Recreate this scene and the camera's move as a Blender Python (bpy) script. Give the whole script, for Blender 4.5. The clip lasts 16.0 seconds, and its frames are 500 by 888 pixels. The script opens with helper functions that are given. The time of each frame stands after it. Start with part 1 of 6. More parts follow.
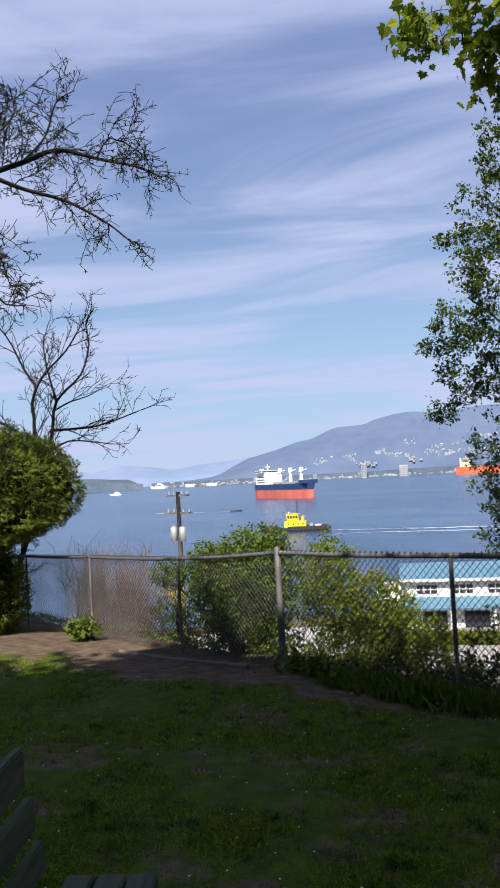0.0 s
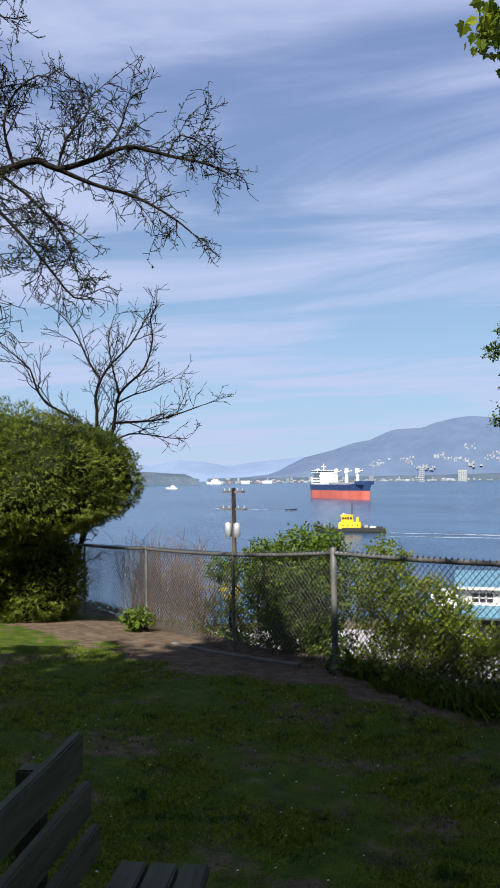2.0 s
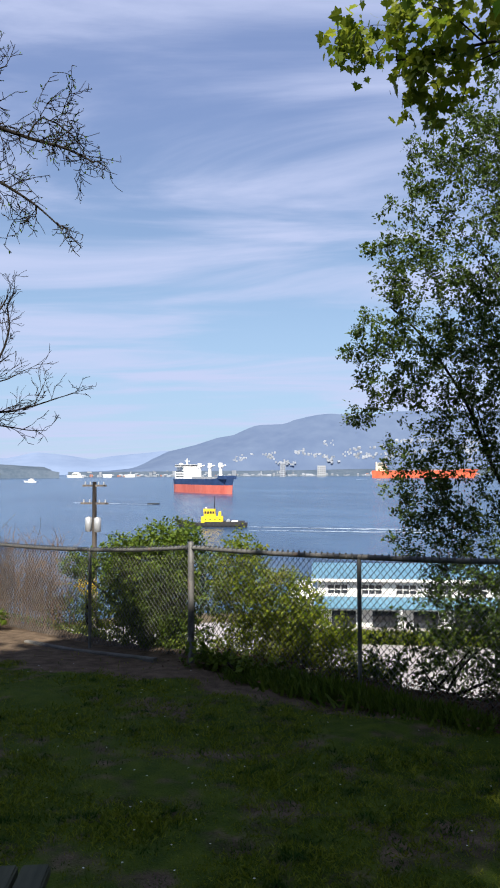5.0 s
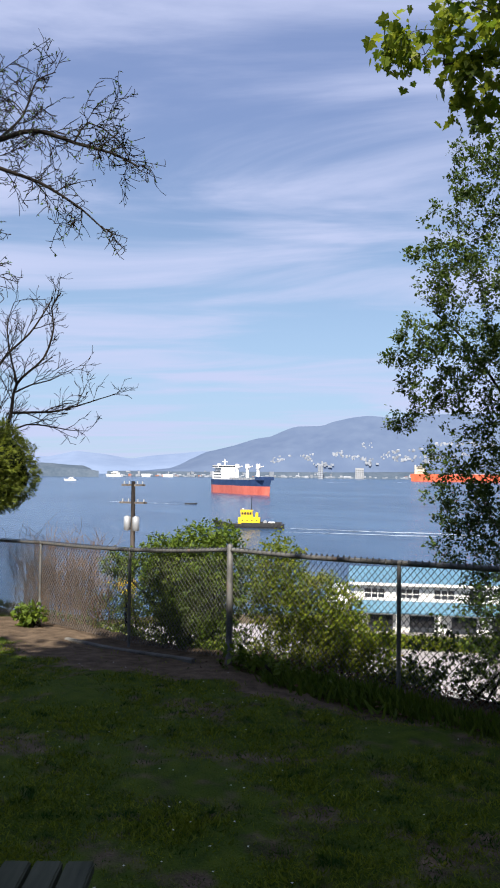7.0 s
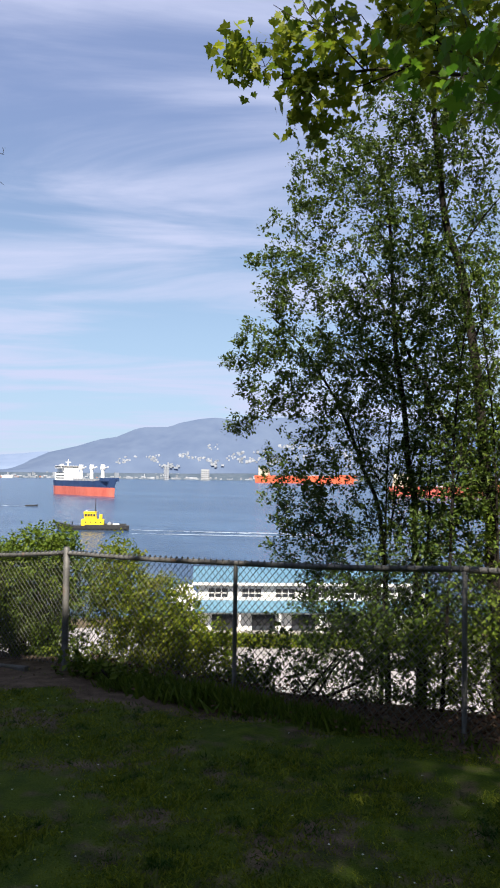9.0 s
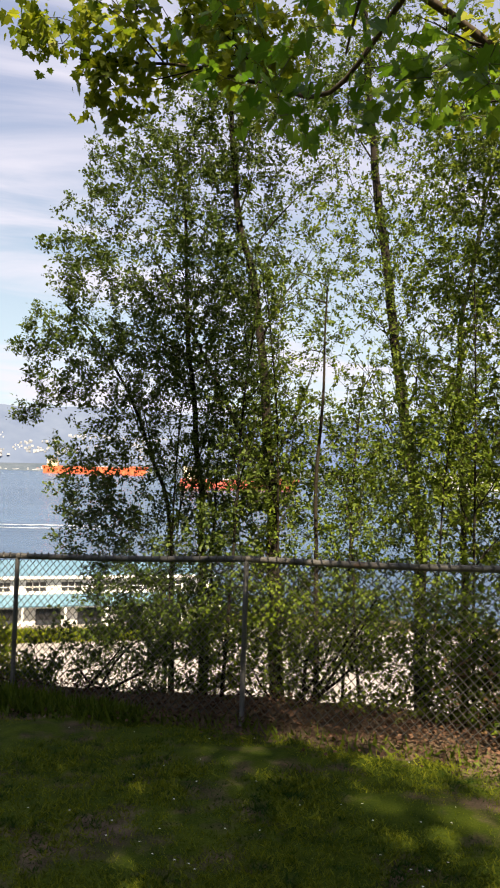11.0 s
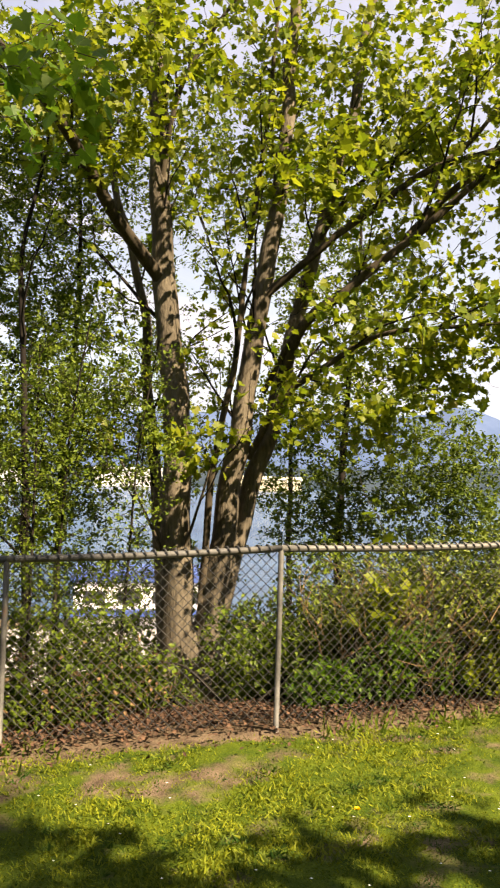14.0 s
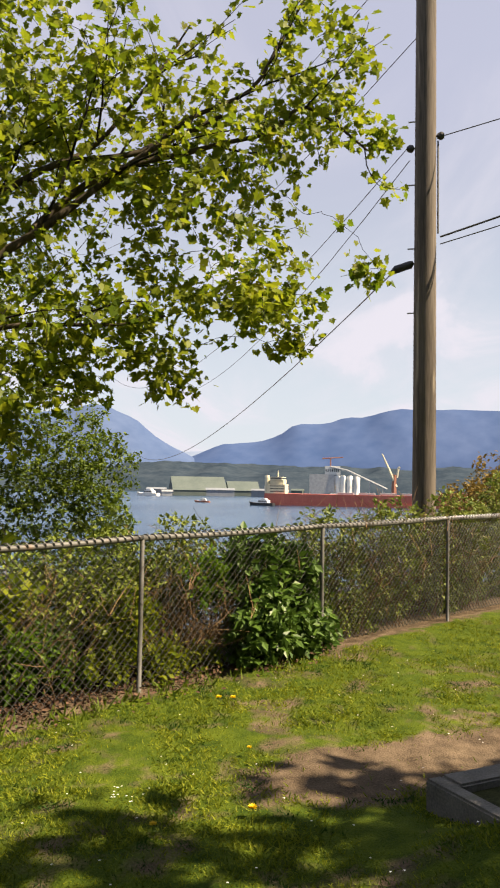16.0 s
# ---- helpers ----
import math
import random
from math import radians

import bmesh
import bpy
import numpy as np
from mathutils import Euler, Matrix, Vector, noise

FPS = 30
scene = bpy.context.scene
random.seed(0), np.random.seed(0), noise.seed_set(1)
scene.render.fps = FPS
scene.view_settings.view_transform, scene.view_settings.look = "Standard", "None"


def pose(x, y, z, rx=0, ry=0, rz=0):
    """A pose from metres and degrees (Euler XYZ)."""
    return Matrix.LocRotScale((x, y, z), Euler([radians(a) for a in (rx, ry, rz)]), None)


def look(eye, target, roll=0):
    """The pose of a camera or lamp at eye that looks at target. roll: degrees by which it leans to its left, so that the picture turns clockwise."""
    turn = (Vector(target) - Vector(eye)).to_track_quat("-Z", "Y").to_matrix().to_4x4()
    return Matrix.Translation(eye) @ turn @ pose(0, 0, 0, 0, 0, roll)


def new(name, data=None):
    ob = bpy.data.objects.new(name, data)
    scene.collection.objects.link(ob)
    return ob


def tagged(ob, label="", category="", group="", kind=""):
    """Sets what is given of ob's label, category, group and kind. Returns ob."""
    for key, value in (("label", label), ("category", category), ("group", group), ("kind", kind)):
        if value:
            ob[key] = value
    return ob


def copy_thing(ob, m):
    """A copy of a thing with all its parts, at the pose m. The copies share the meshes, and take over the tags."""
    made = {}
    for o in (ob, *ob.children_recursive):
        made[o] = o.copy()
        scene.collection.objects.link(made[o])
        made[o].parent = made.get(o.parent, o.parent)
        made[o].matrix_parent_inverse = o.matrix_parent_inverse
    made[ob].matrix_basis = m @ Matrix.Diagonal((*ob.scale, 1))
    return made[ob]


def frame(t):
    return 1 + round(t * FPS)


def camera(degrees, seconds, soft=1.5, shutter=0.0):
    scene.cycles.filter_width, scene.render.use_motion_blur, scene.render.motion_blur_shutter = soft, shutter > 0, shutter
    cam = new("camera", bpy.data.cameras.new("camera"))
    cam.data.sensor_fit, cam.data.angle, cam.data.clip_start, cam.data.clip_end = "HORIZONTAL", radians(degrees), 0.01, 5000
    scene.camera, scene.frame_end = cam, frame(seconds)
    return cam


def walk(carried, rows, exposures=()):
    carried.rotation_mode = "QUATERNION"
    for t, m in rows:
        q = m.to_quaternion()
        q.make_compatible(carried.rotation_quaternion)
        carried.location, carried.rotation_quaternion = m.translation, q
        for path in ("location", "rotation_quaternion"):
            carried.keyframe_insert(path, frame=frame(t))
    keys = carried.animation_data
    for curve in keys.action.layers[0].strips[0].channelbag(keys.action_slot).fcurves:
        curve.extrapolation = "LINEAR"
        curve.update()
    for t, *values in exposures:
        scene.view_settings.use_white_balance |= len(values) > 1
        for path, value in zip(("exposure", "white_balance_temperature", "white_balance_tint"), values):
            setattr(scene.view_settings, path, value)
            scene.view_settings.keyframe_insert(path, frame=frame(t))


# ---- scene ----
cam = camera(35.8, 16.0, soft=1.9, shutter=0.12)
EYE = 1.70
# seconds, x, y, z above the eye's mean height, yaw, pitch, roll
PATH = [
    (0.0, -0.087, 0.024, -0.016, 42.74, 2.47, 3.02),
    (0.5, -0.092, 0.008, -0.010, 45.35, 2.67, 2.27),
    (1.0, -0.100, -0.002, -0.008, 47.44, 2.63, 1.40),
    (1.5, -0.107, -0.007, -0.009, 48.24, 2.48, 0.99),
    (2.0, -0.106, -0.001, -0.014, 46.85, 2.46, 0.76),
    (2.5, -0.101, 0.010, -0.017, 45.10, 2.04, 0.97),
    (3.0, -0.096, 0.018, -0.019, 42.97, 1.88, 0.64),
    (3.5, -0.081, 0.036, -0.025, 38.18, 1.81, 0.69),
    (3.7, -0.074, 0.039, -0.027, 36.85, 1.82, 0.80),
    (5.8, -0.046, -0.023, 0.010, 37.54, 2.04, -0.59),
    (6.0, -0.045, -0.028, 0.013, 38.59, 2.02, -0.59),
    (6.5, -0.047, -0.026, 0.012, 39.43, 2.05, -0.49),
    (7.0, -0.055, -0.027, 0.012, 39.55, 2.03, -0.59),
    (7.5, -0.047, -0.025, 0.012, 39.46, 1.96, -0.61),
    (8.0, -0.026, -0.020, 0.015, 38.56, 1.92, -0.83),
    (8.5, -0.013, -0.012, 0.020, 33.47, 2.06, -0.75),
    (9.0, -0.003, 0.003, 0.016, 28.19, 2.25, -0.78),
    (9.2, -0.001, 0.007, 0.016, 26.57, 2.25, -0.85),
    (11.3, 0.023, -0.008, 0.014, 10.44, 2.00, -1.72),
    (11.5, 0.020, -0.003, 0.013, 8.78, 2.03, -1.60),
    (12.0, 0.028, 0.009, 0.014, 4.54, 2.15, -1.39),
    (12.5, 0.040, 0.008, 0.017, 0.16, 2.04, -1.25),
    (13.0, 0.057, 0.011, 0.021, -6.88, 2.21, -1.84),
    (13.5, 0.086, 0.020, 0.020, -15.04, 2.26, -1.93),
    (14.0, 0.144, 0.022, 0.012, -22.92, 2.49, -1.85),
    (14.5, 0.158, 0.047, -0.000, -29.96, 2.65, -1.81),
    (15.0, 0.172, 0.034, 0.010, -36.71, 2.55, -2.12),
    (15.5, 0.191, 0.008, 0.020, -43.62, 2.73, -1.92),
    (16.0, 0.229, -0.013, 0.025, -49.47, 2.87, -0.97),
]
# seconds, stops, white balance
EXPOSURES = [(0.0, 1.04, 6350, 13), (1.5, 1.02, 6250, 9), (3.5, 1.08, 6300, 8), (6.0, 1.12, 6400, 11), (8.5, 1.16, 6500, 11), (9.2, 1.26, 6800, 10), (11.3, 1.70, 8900, 12), (13.0, 1.95, 9500, 13), (14.5, 1.85, 9300, 12), (15.5, 1.58, 9000, 11), (16.0, 1.45, 8700, 11)]
walk(cam, [(t, pose(x, y, EYE + z, 90 + p, r, w)) for t, x, y, z, w, p, r in PATH], EXPOSURES)

# ---- light: high sun behind the viewpoint, thin high cloud ----
SUN_AZ, SUN_EL = radians(152), radians(47)          # clockwise from +y
SUN_DIR = Vector((math.sin(SUN_AZ) * math.cos(SUN_EL), math.cos(SUN_AZ) * math.cos(SUN_EL), math.sin(SUN_EL)))
sun = new("sun", bpy.data.lights.new("sun", "SUN"))
sun.data.energy, sun.data.angle, sun.data.color = 5.0, radians(0.5), (1.0, 0.93, 0.82)
sun.matrix_world = look(SUN_DIR * 50, (0, 0, 0))

world = bpy.data.worlds.new("sky")
scene.world = world
world.use_nodes = True
wt = world.node_tree
wt.nodes.clear()


def wn(kind, **kw):
    n = wt.nodes.new(kind)
    for k, v in kw.items():
        n.inputs[k].default_value = v
    return n


sky = wt.nodes.new("ShaderNodeTexSky")
sky.sky_type, sky.sun_disc = "NISHITA", False
sky.sun_elevation, sky.sun_rotation = SUN_EL, SUN_AZ
sky.air_density, sky.dust_density, sky.ozone_density = 1.0, 0.0, 2.5


def math_node(op, a, b=None, clamp=False):
    n = wt.nodes.new("ShaderNodeMath")
    n.operation, n.use_clamp = op, clamp
    for i, q in enumerate((a, b)):
        if q is None:
            continue
        if isinstance(q, (int, float)):
            n.inputs[i].default_value = q
        else:
            wt.links.new(q, n.inputs[i])
    return n.outputs[0]


def ramp_node(value, lo, hi, out=1.0, base=0.0):
    n = wt.nodes.new("ShaderNodeMapRange")
    n.interpolation_type = "SMOOTHSTEP"
    for k, q in (("From Min", lo), ("From Max", hi), ("To Min", base), ("To Max", out)):
        n.inputs[k].default_value = q
    wt.links.new(value, n.inputs["Value"])
    return n.outputs[0]


def mix_node(fac, a, b):
    n = wt.nodes.new("ShaderNodeMixRGB")
    wt.links.new(fac, n.inputs["Fac"])
    for k, q in (("Color1", a), ("Color2", b)):
        if isinstance(q, tuple):
            n.inputs[k].default_value = (*q, 1)
        else:
            wt.links.new(q, n.inputs[k])
    return n.outputs[0]


tc = wt.nodes.new("ShaderNodeTexCoord")
sep = wt.nodes.new("ShaderNodeSeparateXYZ")
wt.links.new(tc.outputs["Generated"], sep.inputs[0])
# thin cloud on a flat layer: the direction divided by its height
lift = math_node("MAXIMUM", math_node("ADD", sep.outputs["Z"], 0.10), 0.02)
comb = wt.nodes.new("ShaderNodeCombineXYZ")
wt.links.new(math_node("DIVIDE", sep.outputs["X"], lift), comb.inputs["X"])
wt.links.new(math_node("DIVIDE", sep.outputs["Y"], lift), comb.inputs["Y"])
mp = wt.nodes.new("ShaderNodeMapping")
mp.vector_type = "TEXTURE"
mp.inputs["Rotation"].default_value = (0, 0, radians(34))
mp.inputs["Scale"].default_value = (2.9, 1.0, 1)
mp.inputs["Location"].default_value = (0.35, 0.1, 0)
wt.links.new(comb.outputs[0], mp.inputs["Vector"])
cn = wn("ShaderNodeTexNoise", Scale=1.5, Detail=9.0, Roughness=0.56, Distortion=0.7)
wt.links.new(mp.outputs[0], cn.inputs["Vector"])
streaks = ramp_node(cn.outputs["Fac"], 0.40, 0.66, 0.92)
veil = ramp_node(sep.outputs["X"], -0.40, 0.60, 0.37)
cloud = math_node("MAXIMUM", math_node("ADD", math_node("MULTIPLY", streaks, 0.35), veil, True), streaks)
haze = ramp_node(sep.outputs["Z"], 0.45, 0.0, 0.85)
upper = ramp_node(sep.outputs["Z"], 0.12, 0.50, 0.38)
color = mix_node(upper, sky.outputs[0], (3.7, 4.6, 8.2))
color = mix_node(haze, color, (3.8, 5.3, 7.5))
color = mix_node(cloud, color, (5.25, 5.8, 8.0))
bg = wn("ShaderNodeBackground", Strength=0.053)
wt.links.new(color, bg.inputs["Color"])
wo = wt.nodes.new("ShaderNodeOutputWorld")
wt.links.new(bg.outputs[0], wo.inputs["Surface"])


# ---- materials ----
def material(name, dark, light, scale=8.0, rough=0.7, metal=0.0, bump=0.3, fine=60.0, stretch=(1, 1, 1), island=0.0, through_light=0.0,
             spot=None, spot_at=(0.6, 0.7), spot_scale=2.0, spec=0.5, bump_dist=0.01, attr=None, attr_colors=None):
    """Two scales of noise between a dark and a light tone, spots of a third tone, bump, and light let through for leaves."""
    m = bpy.data.materials.new(name)
    m.use_nodes = True
    nt = m.node_tree
    b = nt.nodes["Principled BSDF"]
    out = nt.nodes["Material Output"]
    N, K = nt.nodes.new, nt.links.new
    co = N("ShaderNodeTexCoord")
    mapn = N("ShaderNodeMapping")
    mapn.inputs["Scale"].default_value = stretch
    K(co.outputs["Object"], mapn.inputs["Vector"])
    n1 = N("ShaderNodeTexNoise")
    n1.inputs["Scale"].default_value, n1.inputs["Detail"].default_value = scale, 5
    n2 = N("ShaderNodeTexNoise")
    n2.inputs["Scale"].default_value, n2.inputs["Detail"].default_value = fine, 3
    K(mapn.outputs[0], n1.inputs["Vector"]); K(mapn.outputs[0], n2.inputs["Vector"])
    add = N("ShaderNodeMath"); add.operation = "MULTIPLY_ADD"; add.inputs[1].default_value = 0.6
    mul = N("ShaderNodeMath"); mul.operation = "MULTIPLY"; mul.inputs[1].default_value = 0.4
    K(n2.outputs["Fac"], mul.inputs[0]); K(n1.outputs["Fac"], add.inputs[0]); K(mul.outputs[0], add.inputs[2])
    fac = add.outputs[0]
    ramp = N("ShaderNodeMapRange")
    ramp.inputs["From Min"].default_value, ramp.inputs["From Max"].default_value = 0.32, 0.68
    K(fac, ramp.inputs["Value"])
    fac = ramp.outputs[0]
    if island:
        geo = N("ShaderNodeNewGeometry")
        mi = N("ShaderNodeMix")
        mi.inputs[0].default_value = island
        K(fac, mi.inputs[2]); K(geo.outputs["Random Per Island"], mi.inputs[3])
        fac = mi.outputs[0]
    mixn = N("ShaderNodeMixRGB")
    mixn.inputs["Color1"].default_value, mixn.inputs["Color2"].default_value = (*dark, 1), (*light, 1)
    K(fac, mixn.inputs["Fac"])
    color = mixn.outputs[0]
    if attr:
        at = N("ShaderNodeAttribute"); at.attribute_name = attr
        second = N("ShaderNodeMixRGB")
        second.inputs["Color1"].default_value, second.inputs["Color2"].default_value = [(*c, 1) for c in attr_colors]
        K(fac, second.inputs["Fac"])
        pick = N("ShaderNodeMixRGB")
        # ragged edges: the amount is cut against a fine noise
        n4 = N("ShaderNodeTexNoise")
        n4.inputs["Scale"].default_value, n4.inputs["Detail"].default_value = 6.0, 9
        K(mapn.outputs[0], n4.inputs["Vector"])
        ad4 = N("ShaderNodeMath")
        K(at.outputs["Fac"], ad4.inputs[0]); K(n4.outputs["Fac"], ad4.inputs[1])
        cut = N("ShaderNodeMapRange")
        cut.inputs["From Min"].default_value, cut.inputs["From Max"].default_value = 0.72, 0.98
        K(ad4.outputs[0], cut.inputs["Value"])
        K(cut.outputs[0], pick.inputs["Fac"]); K(color, pick.inputs["Color1"]); K(second.outputs[0], pick.inputs["Color2"])
        color = pick.outputs[0]
    if spot:
        n3 = N("ShaderNodeTexNoise")
        n3.inputs["Scale"].default_value, n3.inputs["Detail"].default_value = spot_scale, 6
        K(mapn.outputs[0], n3.inputs["Vector"])
        r3 = N("ShaderNodeMapRange")
        r3.inputs["From Min"].default_value, r3.inputs["From Max"].default_value = spot_at
        K(n3.outputs["Fac"], r3.inputs["Value"])
        m3 = N("ShaderNodeMixRGB")
        m3.inputs["Color2"].default_value = (*spot, 1)
        K(r3.outputs[0], m3.inputs["Fac"]); K(color, m3.inputs["Color1"])
        color = m3.outputs[0]
    K(color, b.inputs["Base Color"])
    b.inputs["Roughness"].default_value, b.inputs["Metallic"].default_value = rough, metal
    b.inputs["Specular IOR Level"].default_value = spec
    if bump:
        bp = N("ShaderNodeBump")
        bp.inputs["Strength"].default_value, bp.inputs["Distance"].default_value = bump, bump_dist
        K(add.outputs[0], bp.inputs["Height"]); K(bp.outputs[0], b.inputs["Normal"])
    if through_light:
        tr = N("ShaderNodeBsdfTranslucent")
        K(color, tr.inputs["Color"])
        mxs = N("ShaderNodeMixShader")
        mxs.inputs[0].default_value = through_light
        K(b.outputs[0], mxs.inputs[1]); K(tr.outputs[0], mxs.inputs[2])
        K(mxs.outputs[0], out.inputs["Surface"])
    return m


M_GROUND = material("lawn_soil", (0.016, 0.038, 0.004), (0.078, 0.104, 0.010), 7.0, 0.95, bump=0.9, fine=85, spec=0.1, bump_dist=0.03,
                    attr="soil", attr_colors=((0.036, 0.025, 0.017), (0.165, 0.121, 0.083)))
M_GRASS = material("grass_blades", (0.040, 0.088, 0.008), (0.275, 0.292, 0.026), 3.0, 0.65, bump=0, fine=9, island=0.58, through_light=0.35, spec=0.2, spot=(0.022, 0.062, 0.008), spot_at=(0.52, 0.64), spot_scale=6.0)
# dark spots are bark mottle and painted leaf-shade dapple in one
M_BARK = material("dappled_grey_brown_bark", (0.036, 0.030, 0.023), (0.172, 0.145, 0.110), 4, 0.9, bump=1.0, fine=45, stretch=(1, 1, 0.30), spec=0.15,
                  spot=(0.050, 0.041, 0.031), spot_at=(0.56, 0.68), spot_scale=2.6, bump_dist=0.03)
# darker copy of the bark: the crown's shade on the limbs put into colour
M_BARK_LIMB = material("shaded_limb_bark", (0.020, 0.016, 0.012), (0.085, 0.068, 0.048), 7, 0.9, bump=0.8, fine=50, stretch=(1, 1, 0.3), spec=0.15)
M_BARK_DARK = material("dark_bark", (0.007, 0.006, 0.005), (0.026, 0.021, 0.017), 9, 0.9, bump=0.7, fine=60, stretch=(1, 1, 0.3), spec=0.15)
M_MAPLE = material("maple_leaf", (0.060, 0.122, 0.008), (0.275, 0.300, 0.024), 1.5, 0.5, bump=0, fine=30, island=0.7, through_light=0.58, spec=0.3,
                   spot=(0.245, 0.195, 0.030), spot_at=(0.62, 0.78), spot_scale=2.2)
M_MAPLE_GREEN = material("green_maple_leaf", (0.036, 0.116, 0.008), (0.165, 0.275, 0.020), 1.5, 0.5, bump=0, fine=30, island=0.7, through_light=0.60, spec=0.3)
M_ALDER = material("small_oval_leaf", (0.026, 0.058, 0.010), (0.096, 0.138, 0.020), 1.2, 0.5, bump=0, fine=30, island=0.7, through_light=0.40, spec=0.25)
M_SHRUB = material("shrub_leaf", (0.036, 0.077, 0.008), (0.142, 0.192, 0.019), 1.4, 0.55, bump=0, fine=30, island=0.7, through_light=0.38, spec=0.22)
M_LAUREL = material("glossy_laurel_leaf", (0.024, 0.062, 0.011), (0.090, 0.160, 0.026), 2, 0.45, bump=0, fine=30, island=0.7, through_light=0.25, spec=0.28)
M_BRAMBLE = material("bramble_leaf", (0.042, 0.080, 0.010), (0.190, 0.226, 0.030), 2, 0.55, bump=0, fine=30, island=0.7, through_light=0.3, spec=0.3,
                     spot=(0.15, 0.075, 0.04), spot_at=(0.64, 0.72), spot_scale=3)
M_RUSSET = material("russet_leaf", (0.09, 0.075, 0.014), (0.27, 0.165, 0.040), 2, 0.6, bump=0, fine=30, island=0.8, through_light=0.3, spec=0.2)
M_DRY = material("dry_stems", (0.070, 0.042, 0.023), (0.205, 0.130, 0.072), 4, 0.9, bump=0, fine=40, island=0.6, spec=0.1)
M_LITTER = material("dead_leaves", (0.030, 0.017, 0.011), (0.125, 0.070, 0.045), 4, 0.85, bump=0, fine=40, island=0.8, spec=0.2)
M_HEDGE = material("conifer_spray", (0.013, 0.038, 0.005), (0.195, 0.225, 0.014), 1.6, 0.6, bump=0, fine=20, island=0.5, through_light=0.25, spec=0.3)
# near-black tone for the bush core, standing in for its inner shade
M_CORE = material("hedge_shade_core", (0.006, 0.010, 0.004), (0.020, 0.026, 0.010), 12, 0.95, bump=0.8, fine=50, spec=0.05)
M_WIRE = material("dull_grey_fence_wire", (0.013, 0.013, 0.013), (0.052, 0.050, 0.046), 10, 0.36, 0.0, bump=0, fine=60, spec=0.8)
M_GALV = material("weathered_galvanised_steel", (0.042, 0.042, 0.041), (0.140, 0.137, 0.130), 10, 0.6, 0.12, bump=0.15, fine=90, spot=(0.13, 0.080, 0.055), spot_at=(0.64, 0.74), spot_scale=5)
M_CONCRETE = material("grey_concrete", (0.065, 0.062, 0.057), (0.18, 0.172, 0.155), 5, 0.9, bump=0.4, fine=80, spot=(0.10, 0.11, 0.06), spot_at=(0.60, 0.72), spot_scale=4, spec=0.2)
M_BENCH = material("weathered_bench_wood", (0.024, 0.028, 0.015), (0.094, 0.098, 0.062), 7, 0.8, bump=0.5, fine=50, stretch=(0.12, 1, 1), spec=0.25,
                   spot=(0.06, 0.075, 0.035), spot_at=(0.58, 0.68), spot_scale=4)
M_POLE = material("weathered_pole_wood", (0.048, 0.041, 0.036), (0.175, 0.148, 0.126), 7, 0.9, bump=0.6, fine=60, stretch=(1, 1, 0.06), spec=0.15,
                  spot=(0.30, 0.26, 0.21), spot_at=(0.63, 0.70), spot_scale=9)
M_BLACK = material("black_rubber", (0.012, 0.012, 0.013), (0.035, 0.035, 0.036), 20, 0.5, bump=0)
M_WHITE = material("white_paint", (0.62, 0.61, 0.58), (0.80, 0.79, 0.76), 1.0, 0.5, bump=0, fine=6)
M_CREAM = material("cream_paint", (0.50, 0.44, 0.30), (0.68, 0.62, 0.46), 0.3, 0.5, bump=0, fine=2)
M_BLUE = material("blue_hull_paint", (0.012, 0.030, 0.085), (0.030, 0.060, 0.15), 0.2, 0.5, bump=0, fine=1.5)
M_REDHULL = material("red_hull_paint", (0.40, 0.080, 0.055), (0.56, 0.150, 0.105), 0.12, 0.6, bump=0, fine=1.0, stretch=(1, 1, 0.3))
M_ORANGE = material("orange_red_hull_paint", (0.55, 0.085, 0.035), (0.72, 0.15, 0.065), 0.10, 0.6, bump=0, fine=1.0)
M_YELLOW = material("yellow_paint", (0.72, 0.46, 0.010), (0.85, 0.60, 0.020), 1.0, 0.45, bump=0, fine=6)
M_ROOF = material("blue_grey_metal_roof", (0.060, 0.140, 0.200), (0.105, 0.205, 0.275), 0.6, 0.5, bump=0.1, fine=5)
M_GLASS = material("dark_window_glass", (0.012, 0.015, 0.020), (0.03, 0.036, 0.045), 2, 0.08, bump=0, spec=0.6)
M_ROAD = material("pale_concrete_yard", (0.20, 0.187, 0.180), (0.31, 0.290, 0.280), 0.3, 0.9, bump=0.1, fine=6, spec=0.2)
M_STEEL = material("grey_steel", (0.25, 0.26, 0.27), (0.42, 0.43, 0.44), 0.3, 0.5, 0.3, bump=0, fine=3)
M_SILO = material("pale_silo_concrete", (0.50, 0.50, 0.49), (0.68, 0.68, 0.66), 0.05, 0.8, bump=0, fine=0.6, stretch=(1, 1, 0.2))
M_RUST = material("brown_red_steel", (0.20, 0.07, 0.045), (0.34, 0.14, 0.09), 0.4, 0.7, bump=0, fine=4)
M_FLOWER_Y = material("yellow_petals", (0.55, 0.36, 0.01), (0.80, 0.58, 0.02), 8, 0.6, bump=0, through_light=0.3)
M_FLOWER_W = material("white_petals", (0.70, 0.70, 0.68), (0.82, 0.82, 0.80), 8, 0.6, bump=0, through_light=0.2)
# mountain tones have the blue of distance haze mixed into the base colour
M_MOUNT = material("haze_blue_mountain", (0.038, 0.072, 0.165), (0.072, 0.112, 0.220), 0.0016, 1.0, bump=0, fine=0.012, spec=0.0)
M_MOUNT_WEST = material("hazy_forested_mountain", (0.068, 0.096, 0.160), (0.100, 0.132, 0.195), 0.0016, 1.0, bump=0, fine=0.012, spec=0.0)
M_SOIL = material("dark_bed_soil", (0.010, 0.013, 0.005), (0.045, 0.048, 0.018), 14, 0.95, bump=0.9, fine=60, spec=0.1)
